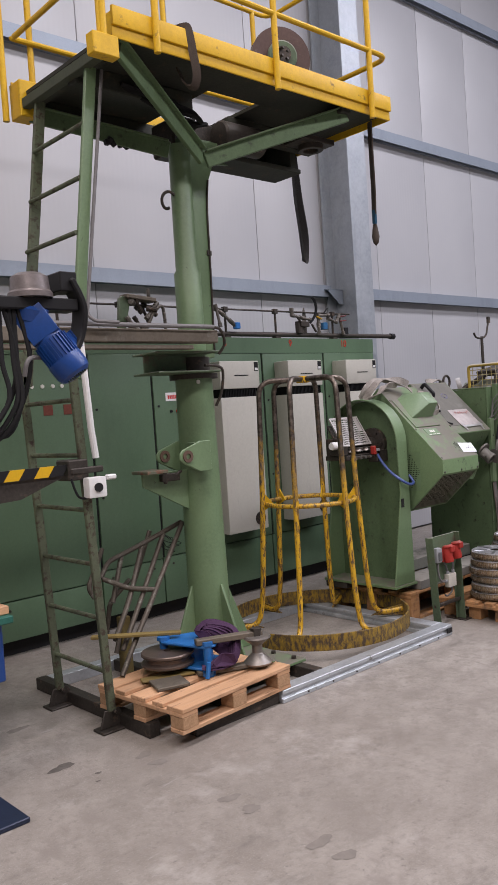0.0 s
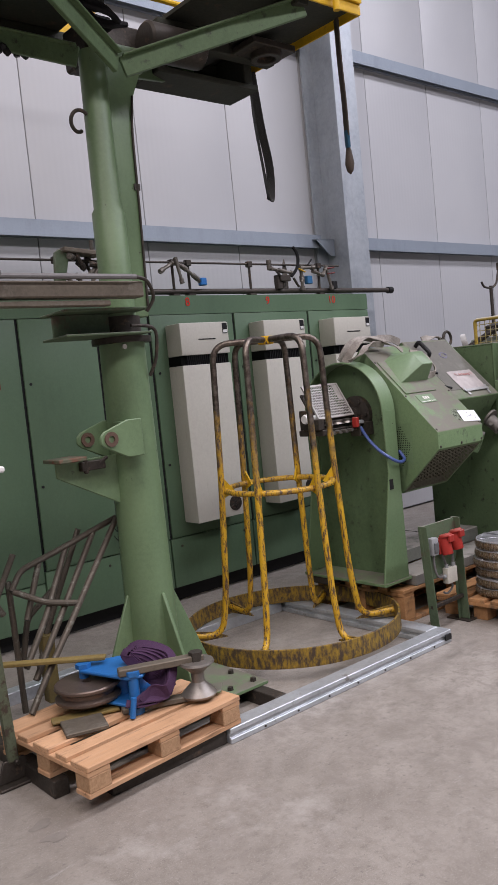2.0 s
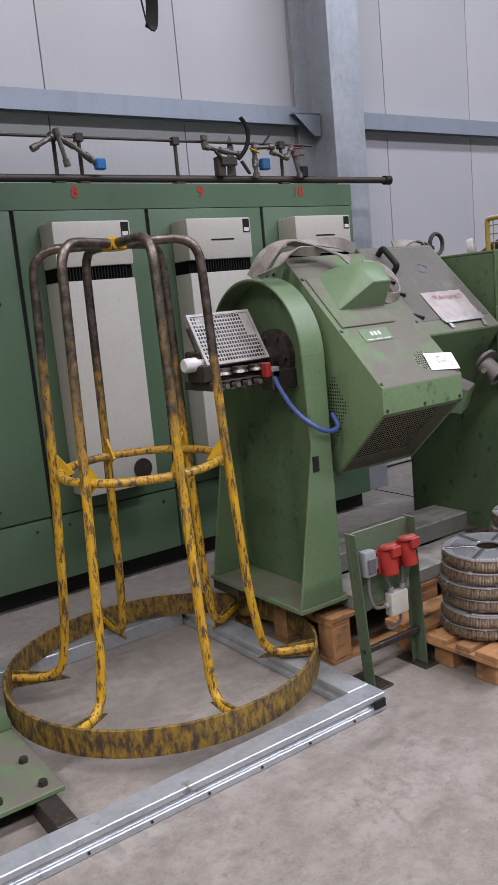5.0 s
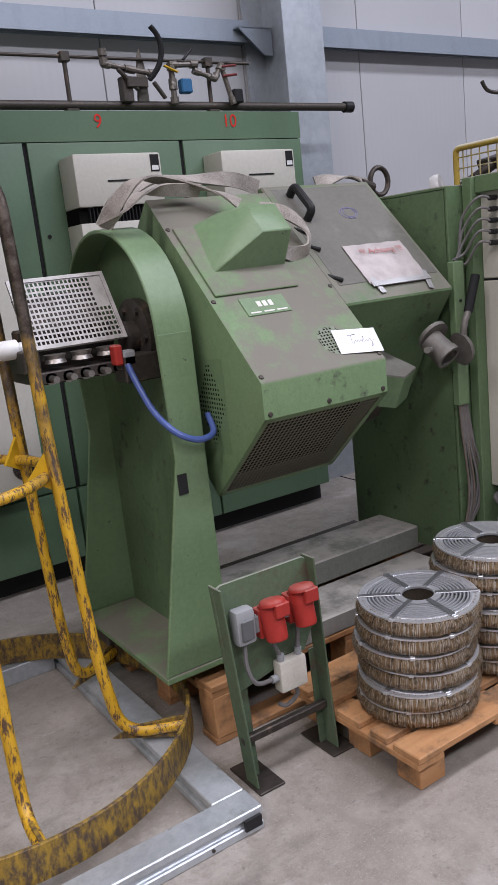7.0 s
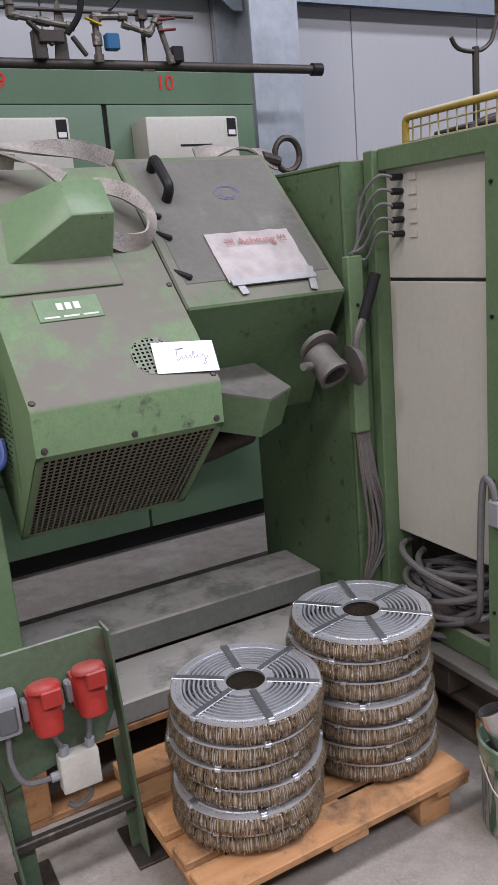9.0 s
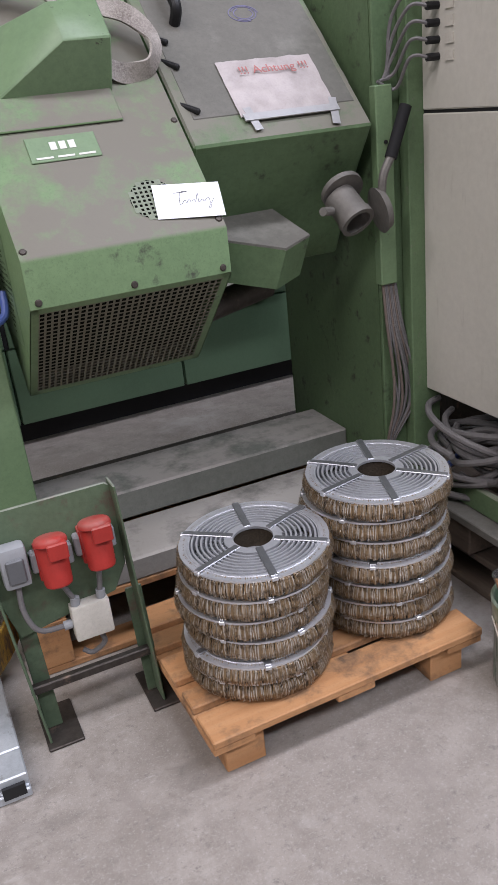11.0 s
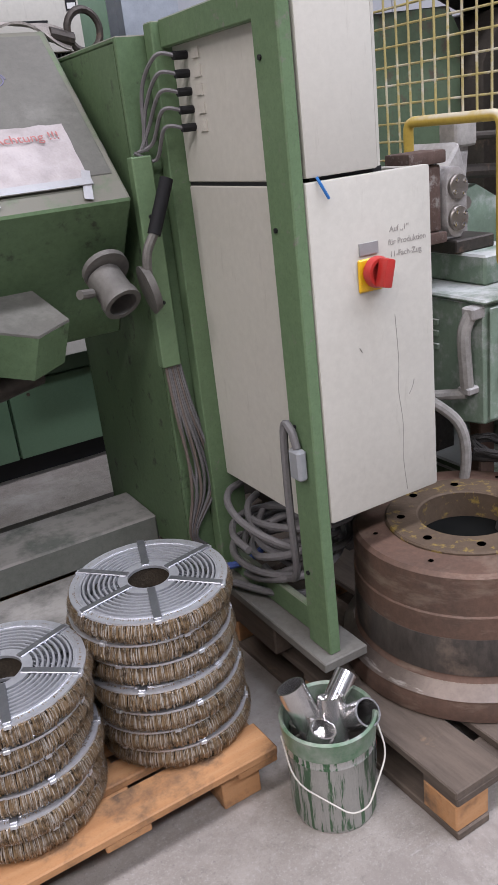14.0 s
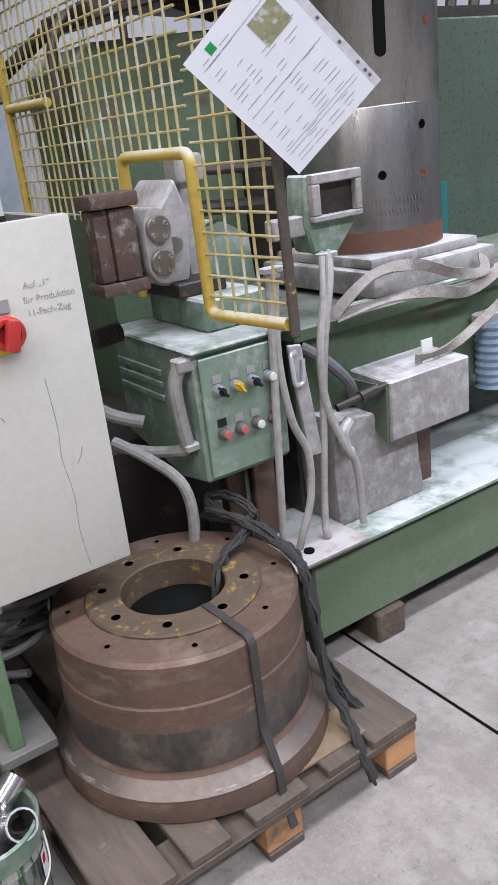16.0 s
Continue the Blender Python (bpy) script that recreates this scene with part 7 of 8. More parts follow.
for k, pts in enumerate((
    [at_rim(0.085, 0.36, 0.0), at_rim(0.095, 0.46, 0.02), at_rim(0.12, 0.505, 0.05), at_rim(0.17, 0.515, 0.10), at_rim(0.20, 0.53, 0.16)],
    [at_rim(0.10, 0.51, 0.26), at_rim(0.15, 0.525, 0.20), at_rim(0.21, 0.53, 0.12), at_rim(0.25, 0.515, 0.05), at_rim(0.282, 0.49, 0.02), at_rim(0.295, 0.42, 0.0), at_rim(0.30, 0.27, -0.02), at_rim(0.335, 0.18, -0.03), at_rim(0.35, 0.145, -0.05), at_rim(0.40, 0.10, -0.10)],
    [at_rim(0.11, 0.535, 0.24), at_rim(0.17, 0.54, 0.16), at_rim(0.22, 0.525, 0.08), at_rim(0.268, 0.505, 0.0), at_rim(0.288, 0.46, -0.04), at_rim(0.292, 0.36, -0.07), at_rim(0.30, 0.24, -0.10), at_rim(0.325, 0.17, -0.14), at_rim(0.335, 0.138, -0.19), at_rim(0.36, 0.05, -0.22)],
    [at_rim(0.20, 0.515, 0.14), at_rim(0.14, 0.53, 0.22), at_rim(0.12, 0.55, 0.28), at_rim(0.18, 0.555, 0.24), at_rim(0.22, 0.54, 0.15)])):
    for j in range(4):
        bm = B()
        line = curve(pts, 7)
        wob = [q + Vector((noise.noise(Vector((i * 0.35, j * 7.3, k))), noise.noise(Vector((i * 0.35, j * 7.3, k + 9))), 0.5 * abs(noise.noise(Vector((i * 0.3, j * 5.1, k + 4)))))) * 0.010 for i, q in enumerate(line)]
        webbing(bm, wob, 0.024, 0.006, (0.5, -0.4, 0.76), lambda t, j=j, k=k: 0.5 * math.sin(5 * t + 1.7 * j + k))
        part("webbing", bm, BLACK_STRAP, sl_)

# ---- fence with wire mesh ----
fence = thing("mesh_guard", (6.4, 3.2, 0.93), "yellow tube guard frame with wire mesh, powdered white on top", "guard")


def yellow_tube(pts, r=0.0135):
    bm = B()
    tube(bm, bends(pts, 0.025), r, 12)
    return part("frame_tube", bm, POWDER_YELLOW, fence)


POWDER_YELLOW = surface("powdered_yellow_paint", (0.50, 0.36, 0.07), (0.42, 0.30, 0.07), 0.55, vary=0.12, wear=(0.20, 0.15, 0.07), wear_at=(0.64, 0.72), wear_scale=20,
                        dust=((0.60, 0.57, 0.48), 0.8), bump=0.15)
MESH_WIRE = surface("powdered_mesh_wire", (0.44, 0.37, 0.15), (0.36, 0.31, 0.15), 0.6, vary=0.12, big=12, wear=(0.58, 0.56, 0.48), wear_at=(0.5, 0.66), wear_scale=14, bump=0.1)
DARK_RAIL = surface("rubbed_dark_rail", (0.085, 0.07, 0.055), (0.055, 0.045, 0.035), 0.6, vary=0.1, wear=(0.5, 0.36, 0.03), wear_at=(0.60, 0.66), wear_scale=22, bump=0.15)
GX = 6.335
yellow_tube([(GX, 3.32, 1.02), (GX, 3.32, 1.352), (GX, 3.005, 1.352), (GX + 0.008, 3.01, 1.008), (6.368, 2.755, 1.012)])
yellow_tube([(GX, 4.03, 0.93), (GX, 4.03, 1.80), (GX, 3.0, 1.80)])
yellow_tube([(GX, 4.03, 1.515), (GX, 3.72, 1.51)])
yellow_tube([(GX, 3.32, 1.04), (GX, 3.46, 1.035)])
yellow_tube([(GX, 3.0, 1.80), (6.368, 2.765, 1.80)])
bm = B()
sweep(bm, [(6.376, 2.745, 0.985), (6.376, 2.772, 1.81)], [(-0.006, -0.011), (0.006, -0.011), (0.006, 0.011), (-0.006, 0.011)], up=(1, 0, 0))
part("gate_rail", soft(bm, 0.003), DARK_RAIL, fence, "dark rubbed flat gate rail")
rng = random.Random(5)
for k in range(22):
    yy = 3.99 - 0.0455 * k
    w0 = rng.uniform(-0.006, 0.006)
    bm = B()
    tube(bm, curve([(GX, yy, 1.365 if yy < 3.34 else 1.20), (GX + w0, yy + w0, 1.55), (GX - w0, yy - w0, 1.68), (GX, yy, 1.79)], 3), 0.0032, 6)
    part("mesh_wire", bm, MESH_WIRE, fence)
for k in range(13):
    zz = 1.215 + 0.0455 * k
    bm = B()
    tube(bm, [(GX + 0.004, 4.03, zz), (GX + 0.004 + rng.uniform(-0.004, 0.004), 3.6, zz + rng.uniform(-0.003, 0.003)), (GX + 0.004, 3.0 if zz > 1.36 else 3.33, zz)], 0.0032, 6)
    part("mesh_wire", bm, MESH_WIRE, fence)
for k in range(5):
    yy = 2.962 - 0.043 * k
    xx = GX + 0.006 + 0.12 * (3.0 - yy)
    bm = B()
    tube(bm, curve([(xx, yy, 1.012), (xx + rng.uniform(-0.004, 0.004), yy, 1.3), (xx + rng.uniform(-0.004, 0.004), yy + rng.uniform(-0.004, 0.004), 1.55), (xx, yy, 1.79)], 3), 0.0032, 6)
    part("mesh_wire", bm, MESH_WIRE, fence)
for k in range(17):
    zz = 1.052 + 0.0455 * k
    bm = B()
    tube(bm, [(GX + 0.004, 3.0, zz), (6.368, 2.756, zz + rng.uniform(-0.004, 0.004))], 0.0032, 6)
    part("mesh_wire", bm, MESH_WIRE, fence)
# data sheet in a sleeve hung on the mesh
su, sv = Vector((0.68, -0.16, -0.71)).normalized(), Vector((0.55, -0.42, 0.66))
sn = su.cross(sv).normalized()
HM = Matrix((su, sn.cross(su), sn)).transposed().to_4x4()
HM.translation = Vector((6.372, 2.722, 1.472)) + sn * 0.035
HM = HM @ Matrix.Scale(0.79, 4)
sheet2 = thing("data_sheet", (6.372, 2.722, 1.466), "white printed data sheet in a clear sleeve on the mesh guard", "paper sheet")
bm = B()
box(bm, (-0.178, -0.128, 0), (0.178, 0.122, 0.001), HM)
part("sheet", bm, PAPER, sheet2)
bm = B()
box(bm, (-0.178, 0.122, 0), (0.178, 0.142, 0.001), HM)
part("punched_margin", bm, surface("sleeve_margin", (0.62, 0.63, 0.66), rough=0.3), sheet2, "clear punched sleeve margin")
bm = B()
for u in (-0.15, -0.135, -0.09, -0.02, 0.05, 0.11, 0.135, 0.15):
    box(bm, (u - 0.004, 0.128, 0.0012), (u + 0.004, 0.135, 0.0018), HM)
part("punch_hole", bm, CABLE, sheet2)
RT = HM @ pose(0, 0, 0, 0, 0, 90)
bm = B()
rng = random.Random(9)
for row in range(30):
    v = 0.165 - 0.0112 * row
    for col_ in range(4):
        if rng.random() < 0.62 and row not in (0, 1, 8, 15, 21):
            u0 = -0.105 + 0.052 * col_ + rng.uniform(0, 0.006)
            if row < 9 and col_ > 1:
                continue
            box(bm, (u0, v, 0.0012), (u0 + rng.uniform(0.018, 0.045), v + 0.0013, 0.0016), RT)
for v in (0.125, -0.02, -0.13, -0.14):
    box(bm, (-0.11, v + 0.008, 0.0012), (0.11, v + 0.009, 0.0016), RT)
tagged(part("print_line", bm, surface("pale_print", (0.30, 0.30, 0.34), rough=0.6), sheet2), kind="stuff")
bm = B()
box(bm, (0.02, 0.06, 0.0012), (0.095, 0.125, 0.0017), RT)
part("photo", bm, PHOTO, sheet2, "small printed machine photo")
bm = B()
box(bm, (-0.075, 0.143, 0.0012), (-0.055, 0.163, 0.0017), RT)
part("green_mark", bm, surface("printed_green", (0.03, 0.30, 0.08), rough=0.5), sheet2)

# ---- powdered drawing machine ----
dm = thing("drawing_machine", (7.3, 3.4, 0.09), "pale green drawing machine covered with white powder", "machine")
bm = B()
box(bm, (6.50, 2.93, 0.095), (10.5, 2.955, 0.325))
box(bm, (6.50, 2.93, 0.31), (10.5, 4.2, 0.335))
box(bm, (6.50, 2.955, 0.095), (6.53, 4.2, 0.31))
part("base_beam", soft(bm, 0.006), surface("grimy_base_green", (0.125, 0.165, 0.10), (0.10, 0.135, 0.085), 0.55, vary=0.12, wear=(0.19, 0.19, 0.165), wear_at=(0.58, 0.74), wear_scale=6, dust=((0.4, 0.4, 0.38), 0.8)), dm)
bm = B()
box(bm, (6.47, 2.905, 0.338), (10.3, 3.20, 0.352))
part("bed_plate", soft(bm, 0.003), POWDER_GREEN, dm)
bm = B()
box(bm, (6.40, 2.89, 0.353), (6.66, 3.05, 0.366), pose(0, 0, 0))
part("foot_plate", soft(bm, 0.003), surface("powdered_rusty_plate", (0.30, 0.27, 0.25), (0.17, 0.11, 0.085), 0.7, big=9, wear=(0.15, 0.08, 0.055), wear_at=(0.56, 0.66), wear_scale=18, dust=((0.55, 0.54, 0.53), 0.6)), dm)
bm = B()
rod(bm, (6.50, 2.94, 0.366), (6.50, 2.94, 0.372), 0.014, 14)
part("anchor_hole", bm, DARK, dm)
# pedestal with sloping cover box
bm = B()
prism(bm, [(6.66, 0.352), (6.98, 0.352), (6.965, 0.45), (6.95, 0.62), (6.66, 0.66), (6.65, 0.5)], "y", 3.0, 3.25)
part("pedestal", soft(bm, 0.012, 2), POWDER_STEEL, dm)
bm = B()
box(bm, (6.99, 3.05, 0.352), (7.06, 3.10, 0.72))
part("stay", soft(bm, 0.003), RUST, dm)
bm = B()
prism(bm, [(2.945, 0.735), (2.945, 0.57), (2.965, 0.565), (3.12, 0.72), (3.12, 0.745)], "x", 6.81, 7.11)
part("cover_box", soft(bm, 0.004), POWDER_STEEL, dm)
bm = B()
prism(bm, [(2.95, 0.725), (2.955, 0.565), (3.16, 0.70), (3.16, 0.72)], "x", 6.80, 6.808)
part("cover_side", bm, OLD_GREEN, dm)
bm = B()
rod(bm, (6.66, 2.985, 0.70), (6.81, 2.96, 0.725), 0.011, 10)
rod(bm, (6.73, 2.972, 0.712), (6.78, 2.965, 0.721), 0.017, 10)
part("clamp_screw", bm, STEEL, dm)
bm = B()
tube(bm, curve([(6.70, 2.985, 0.655), (6.672, 2.98, 0.63), (6.675, 2.978, 0.59), (6.69, 2.98, 0.57)], 5), 0.016, 10)
part("hose_elbow", bm, POWDER_STEEL, dm)
# operator panel box
bm = B()
prism(bm, [(3.00, 0.93), (2.995, 0.62), (3.12, 0.60), (3.40, 0.66), (3.40, 0.93)], "x", 6.27, 6.51)
box(bm, (6.26, 2.985, 0.93), (6.56, 3.42, 0.942))
part("panel_box", soft(bm, 0.005), POWDER_GREEN, dm)
PF = pose(6.27, 2.992, 0.62, 90, 0, 0)
bm = B()
box(bm, (0.01, 0.01, 0), (0.235, 0.30, 0.006), PF)
face = part("panel_face", soft(bm, 0.003), POWDER_GREEN, dm)
DUSTY_RED = surface('dusty_red_cap', (0.40, 0.10, 0.09), (0.34, 0.12, 0.11), 0.6, vary=0.1)
for r_ in range(2):
    for c_ in range(4):
        u, v = 0.05 + 0.047 * c_, 0.22 - 0.105 * r_
        bm = B()
        box(bm, (u - 0.012, v + 0.017, 0.006), (u + 0.012, v + 0.036, 0.008), PF)
        part("button_plate", bm, GREY_TAPE if (r_, c_) != (1, 0) else BLACK, face)
        mt = (DUSTY_RED if c_ in (0, 1, 3) else LENS) if r_ else (SIGN_YELLOW if c_ == 1 else (LENS if c_ == 3 else BLACK))
        bm = B()
        lathe(bm, [(0, 0.022), (0.011, 0.022), (0.013, 0.018), (0.013, 0.006), (0.015, 0.006), (0.015, 0.0)], PF @ Vector((u, v, 0.006)), 16, (0, -1, 0))
        bt = part("push_button", bm, PLUG_GREY if not r_ else CAST, face)
        bm = B()
        lathe(bm, [(0, 0.005), (0.009, 0.004), (0.0105, 0.0)], PF @ Vector((u, v, 0.028)), 14, (0, -1, 0))
        if not r_ and c_ < 3:
            box(bm, (u - 0.003, v - 0.013, 0.02), (u + 0.003, v + 0.013, 0.04), PF @ Matrix.Translation((u, v, 0)) @ pose(0, 0, 0, 0, 0, 35) @ Matrix.Translation((-u, -v, 0)))
        part("button_cap", bm, mt, bt)
bm = B()
prism(bm, [(6.515, 0.90), (6.555, 0.895), (6.595, 0.60), (6.55, 0.605)], "y", 2.97, 2.98)
part("side_flap", soft(bm, 0.003), POWDER_STEEL, dm)
for z in (0.865, 0.835, 0.80):
    bm = B()
    box(bm, (6.262, 3.15, z - 0.008), (6.2695, 3.38, z + 0.008))
    part("raised_bar", soft(bm, 0.002), POWDER_GREEN, dm)
for pts, r in (([(6.25, 3.02, 0.91), (6.235, 3.03, 0.86), (6.24, 3.03, 0.77), (6.25, 3.035, 0.715)], 0.017), ([(6.25, 3.04, 0.70), (6.20, 3.12, 0.69), (6.14, 3.2, 0.70)], 0.014), ([(6.12, 3.16, 0.73), (6.17, 3.08, 0.69), (6.22, 3.03, 0.62), (6.225, 3.02, 0.50), (6.20, 3.05, 0.36)], 0.014),
               ([(6.05, 3.3, 0.9), (6.12, 3.2, 0.80), (6.2, 3.15, 0.76)], 0.016)):
    bm = B()
    tube(bm, curve(pts, 6), r, 10)
    part("conduit", bm, POWDER_HOSE, dm)
for lo, hi in (((6.235, 3.0, 0.895), (6.285, 3.04, 0.925)), ((6.235, 3.015, 0.70), (6.28, 3.055, 0.72))):
    bm = B()
    box(bm, lo, hi)
    part("conduit_clip", soft(bm, 0.004), POWDER_STEEL, dm)
bm = B()
lathe(bm, [(0, -0.004)] + [(0.02 + 0.006 * (k % 2), 0.004 * k) for k in range(19)] + [(0, 0.08)], (6.14, 3.22, 0.965), 14, (1, 0, 0.1))
part("spring_hose", bm, STEEL, dm)
# blocks and roller head above the panel box
bm = B()
box(bm, (6.38, 3.10, 0.942), (6.56, 3.38, 1.02))
part("head_block", soft(bm, 0.006), POWDER_GREEN, dm)
bm = B()
box(bm, (6.36, 3.18, 1.02), (6.50, 3.42, 1.055))
part("head_spacer", soft(bm, 0.004), STEEL, dm)
bm = B()
prism(bm, [(6.34, 1.05), (6.42, 1.05), (6.44, 1.20), (6.41, 1.30), (6.35, 1.23)], "y", 3.21, 3.40)
part("head_casting", soft(bm, 0.02, 3), POWDER_STEEL, dm)
VB = surface("rusty_jaw_steel", (0.14, 0.095, 0.08), (0.08, 0.058, 0.05), 0.7, 0.3, vary=0.14, wear=(0.28, 0.26, 0.24), wear_at=(0.54, 0.66), wear_scale=34, bump=0.35)
for lo, hi in (((6.142, 3.108, 1.105), (6.176, 3.17, 1.258)), ((6.178, 3.102, 1.105), (6.238, 3.18, 1.258)), ((6.134, 3.092, 1.26), (6.248, 3.18, 1.29)), ((6.134, 3.092, 1.076), (6.248, 3.18, 1.103))):
    bm = B()
    box(bm, lo, hi)
    part("jaw_block", soft(bm, 0.006, 2), VB, dm, "rusty brown jaw block")
bm = B()
sec = [(0.045 * math.cos(a), 0.035 + 0.045 * math.sin(a)) for a in (math.pi * k / 10 for k in range(11))] + [(0.045 * math.cos(a), -0.035 + 0.045 * math.sin(a)) for a in (math.pi + math.pi * k / 10 for k in range(11))]
prism(bm, [(6.287 + u * 0.76, 1.164 + v * 1.05) for u, v in sec], "y", 3.10, 3.20)
cov = part("roller_housing", soft(bm, 0.006, 2), POWDER_STEEL, dm)
for dz in (0.037, -0.037):
    bm = B()
    lathe(bm, [(0, -0.010), (0.028, -0.010), (0.030, -0.007), (0.030, 0)], (6.287, 3.10, 1.164 + dz), 24, (0, 1, 0))
    cp = part("round_cover", bm, BARE, cov)
    for k in range(4):
        a = k * math.pi / 2 + 0.6
        bm = B()
        lathe(bm, [(0, -0.005), (0.005, -0.004), (0.006, 0)], (6.287 + 0.02 * math.cos(a), 3.090, 1.164 + dz + 0.02 * math.sin(a)), 8, (0, 1, 0))
        part("cover_screw", bm, BRIGHT, cp)
bm = B()
rod(bm, (6.345, 3.14, 1.155), (6.40, 3.22, 1.15), 0.013, 10)
rod(bm, (6.338, 3.13, 1.155), (6.35, 3.148, 1.153), 0.02, 10)
part("clamp_bolt", bm, BARE, dm)
bm = B()
prism(bm, [(6.46, 1.0), (6.505, 1.0), (6.50, 1.20), (6.515, 1.33), (6.465, 1.335), (6.455, 1.22)], "y", 3.28, 3.32)
part("bracket_arm", soft(bm, 0.006, 2), POWDER_STEEL, dm)
bm = B()
box(bm, (6.445, 3.262, 1.275), (6.525, 3.33, 1.345))
part("bracket_sleeve", soft(bm, 0.014, 3), POWDER_HOSE, dm)
bm = B()
rod(bm, (6.50, 3.30, 1.30), (6.78, 3.30, 1.285), 0.012, 10)
rod(bm, (6.50, 3.33, 1.21), (6.74, 3.34, 1.19), 0.02, 10)
part("cross_shaft", bm, STEEL, dm)
bm = B()
prism(bm, [(6.50, 0.98), (6.70, 0.98), (6.69, 1.12), (6.60, 1.17), (6.52, 1.14)], "y", 3.34, 3.48)
part("gear_housing", soft(bm, 0.012, 2), POWDER_GREEN, dm)
# body behind the mesh
bm = B()
prism(bm, [(6.47, 0.335), (7.0, 0.335), (7.0, 1.60), (6.95, 1.68), (6.52, 1.66), (6.46, 1.60)], "y", 3.80, 4.20)
part("body", soft(bm, 0.012, 2), OLD_GREEN, dm)
bm = B()
tube(bm, curve([(6.42, 3.78, 1.30), (6.40, 3.80, 1.5), (6.43, 3.82, 1.68), (6.55, 3.85, 1.76), (6.75, 3.84, 1.78), (6.98, 3.85, 1.72)], 6), 0.016, 12)
part("thick_hose", bm, STEEL, dm)
# block added to darken the machine's interior between body and capstan
bm = B()
prism(bm, [(7.02, 0.90), (7.56, 0.90), (7.56, 1.62), (7.40, 1.70), (7.12, 1.66), (7.02, 1.50)], "y", 3.72, 4.18)
part("rear_dark_block", soft(bm, 0.02, 2), STEEL, dm)
bm = B()
prism(bm, [(6.50, 1.70), (6.80, 1.76), (7.10, 1.74), (7.30, 1.66), (7.30, 1.70), (7.10, 1.79), (6.80, 1.81), (6.48, 1.75)], "y", 3.70, 4.05)
part("rear_cover", soft(bm, 0.006), STEEL, dm)
bm = B()
lathe(bm, [(0, -0.02), (0.085, -0.02), (0.09, 0), (0.085, 0.02), (0, 0.02)], (6.32, 4.12, 1.62), 28, (0.5, -0.8, 0.2))
part("side_disc", bm, POWDER_STEEL, dm)
bm = B()
rod(bm, (6.34, 4.1, 1.60), (6.48, 3.95, 1.72), 0.022, 12)
part("side_shaft", bm, STEEL, dm)
# turned drum of bright steel with slots
QX, QY, QR = 7.155, 3.36, 0.208
bm = B()
lathe(bm, [(0, 1.015), (QR, 1.015), (QR, 1.40), (QR - 0.0015, 1.403), (QR, 1.406), (QR, 2.15), (QR - 0.03, 2.16), (0, 2.16)], (QX, QY, 0), 64)
DRUMST = surface("brushed_drum_steel", (0.36, 0.345, 0.33), (0.21, 0.20, 0.19), 0.30, 0.9, big=3.5, fine=70, vary=0.12, stretch=(3.5, 3.5, 0.7), wear=(0.20, 0.17, 0.155), wear_at=(0.58, 0.74), wear_scale=6, bump=0.03)
cap = part("capstan", bm, DRUMST, dm, "bright brushed steel capstan drum")
vd = Vector((-0.52, -0.854, 0)).normalized()
vr = Vector((0.854, -0.52, 0))


def on_drum(s, z, lift=0.0):
    a = s / QR
    q = vd * math.cos(a) + vr * math.sin(a)
    return Vector((QX, QY, z)) + q * (QR + lift), q


for s_, z0, z1, w in ((0.005, 1.52, 1.90, 0.016),):
    bm = B()
    rows = [z0 + 0.03 * (k / 12) ** 2 for k in range(12)] + [z0 + 0.03, z1]
    prev = None
    for z in rows:
        end = min(z - z0, z1 - z)
        hw = w if end > w or z == z1 else math.sqrt(max(0.0, w * w - (w - end) ** 2))
        pr = [bm.verts.new(on_drum(s_ + u * hw, z, 0.0012)[0]) for u in (-1, -0.33, 0.33, 1)]
        if prev:
            for i in range(3):
                bm.faces.new((prev[i], prev[i + 1], pr[i + 1], pr[i]))
        prev = pr
    part("slot", bm, DARK, cap)
DULL_RED = surface("dull_red_spot", (0.34, 0.10, 0.07), rough=0.6)
for s_, z, r, mt in ((-0.005, 1.225, 0.012, DARK), (0.125, 1.345, 0.012, DARK), (0.125, 1.215, 0.011, DULL_RED), (0.155, 1.60, 0.012, DULL_RED)):
    pt, q = on_drum(s_, z, 0.001)
    bm = B()
    lathe(bm, [(0, 0.0), (r, 0.0)], pt, 18, q)
    part("bore_hole", bm, mt, cap)
bm = B()
lathe(bm, [(QR - 0.002, 1.018), (QR + 0.001, 1.018), (QR + 0.001, 1.075), (QR - 0.002, 1.075)], (QX, QY, 0), 64, (0, 0, 1), True)
part("rust_band", bm, surface("orange_rust_band", (0.20, 0.085, 0.05), (0.14, 0.09, 0.07), 0.6, 0.3, vary=0.15), cap)
bm = B()
for row in range(2):
    for k in range(16):
        pt, q = on_drum(-0.07 + 0.0115 * k, 1.125 + 0.03 * row, 0.0008)
        box(bm, (-0.0016, -0.008, 0), (0.0016, 0.008, 0.0006), Matrix.Translation(pt) @ q.to_track_quat("Z", "Y").to_matrix().to_4x4() @ pose(0, 0, 0, 0, 0, 15))
tagged(part("stamped_mark", bm, CAST, cap), kind="stuff")
bm = B()
box(bm, (QX - 0.24, QY - 0.26, 0.915), (QX + 0.25, QY + 0.26, 0.985), pose(0, 0, 0))
box(bm, (QX - 0.21, QY - 0.22, 0.985), (QX + 0.22, QY + 0.22, 1.015))
part("capstan_base", soft(bm, 0.01, 2), POWDER_STEEL, dm)
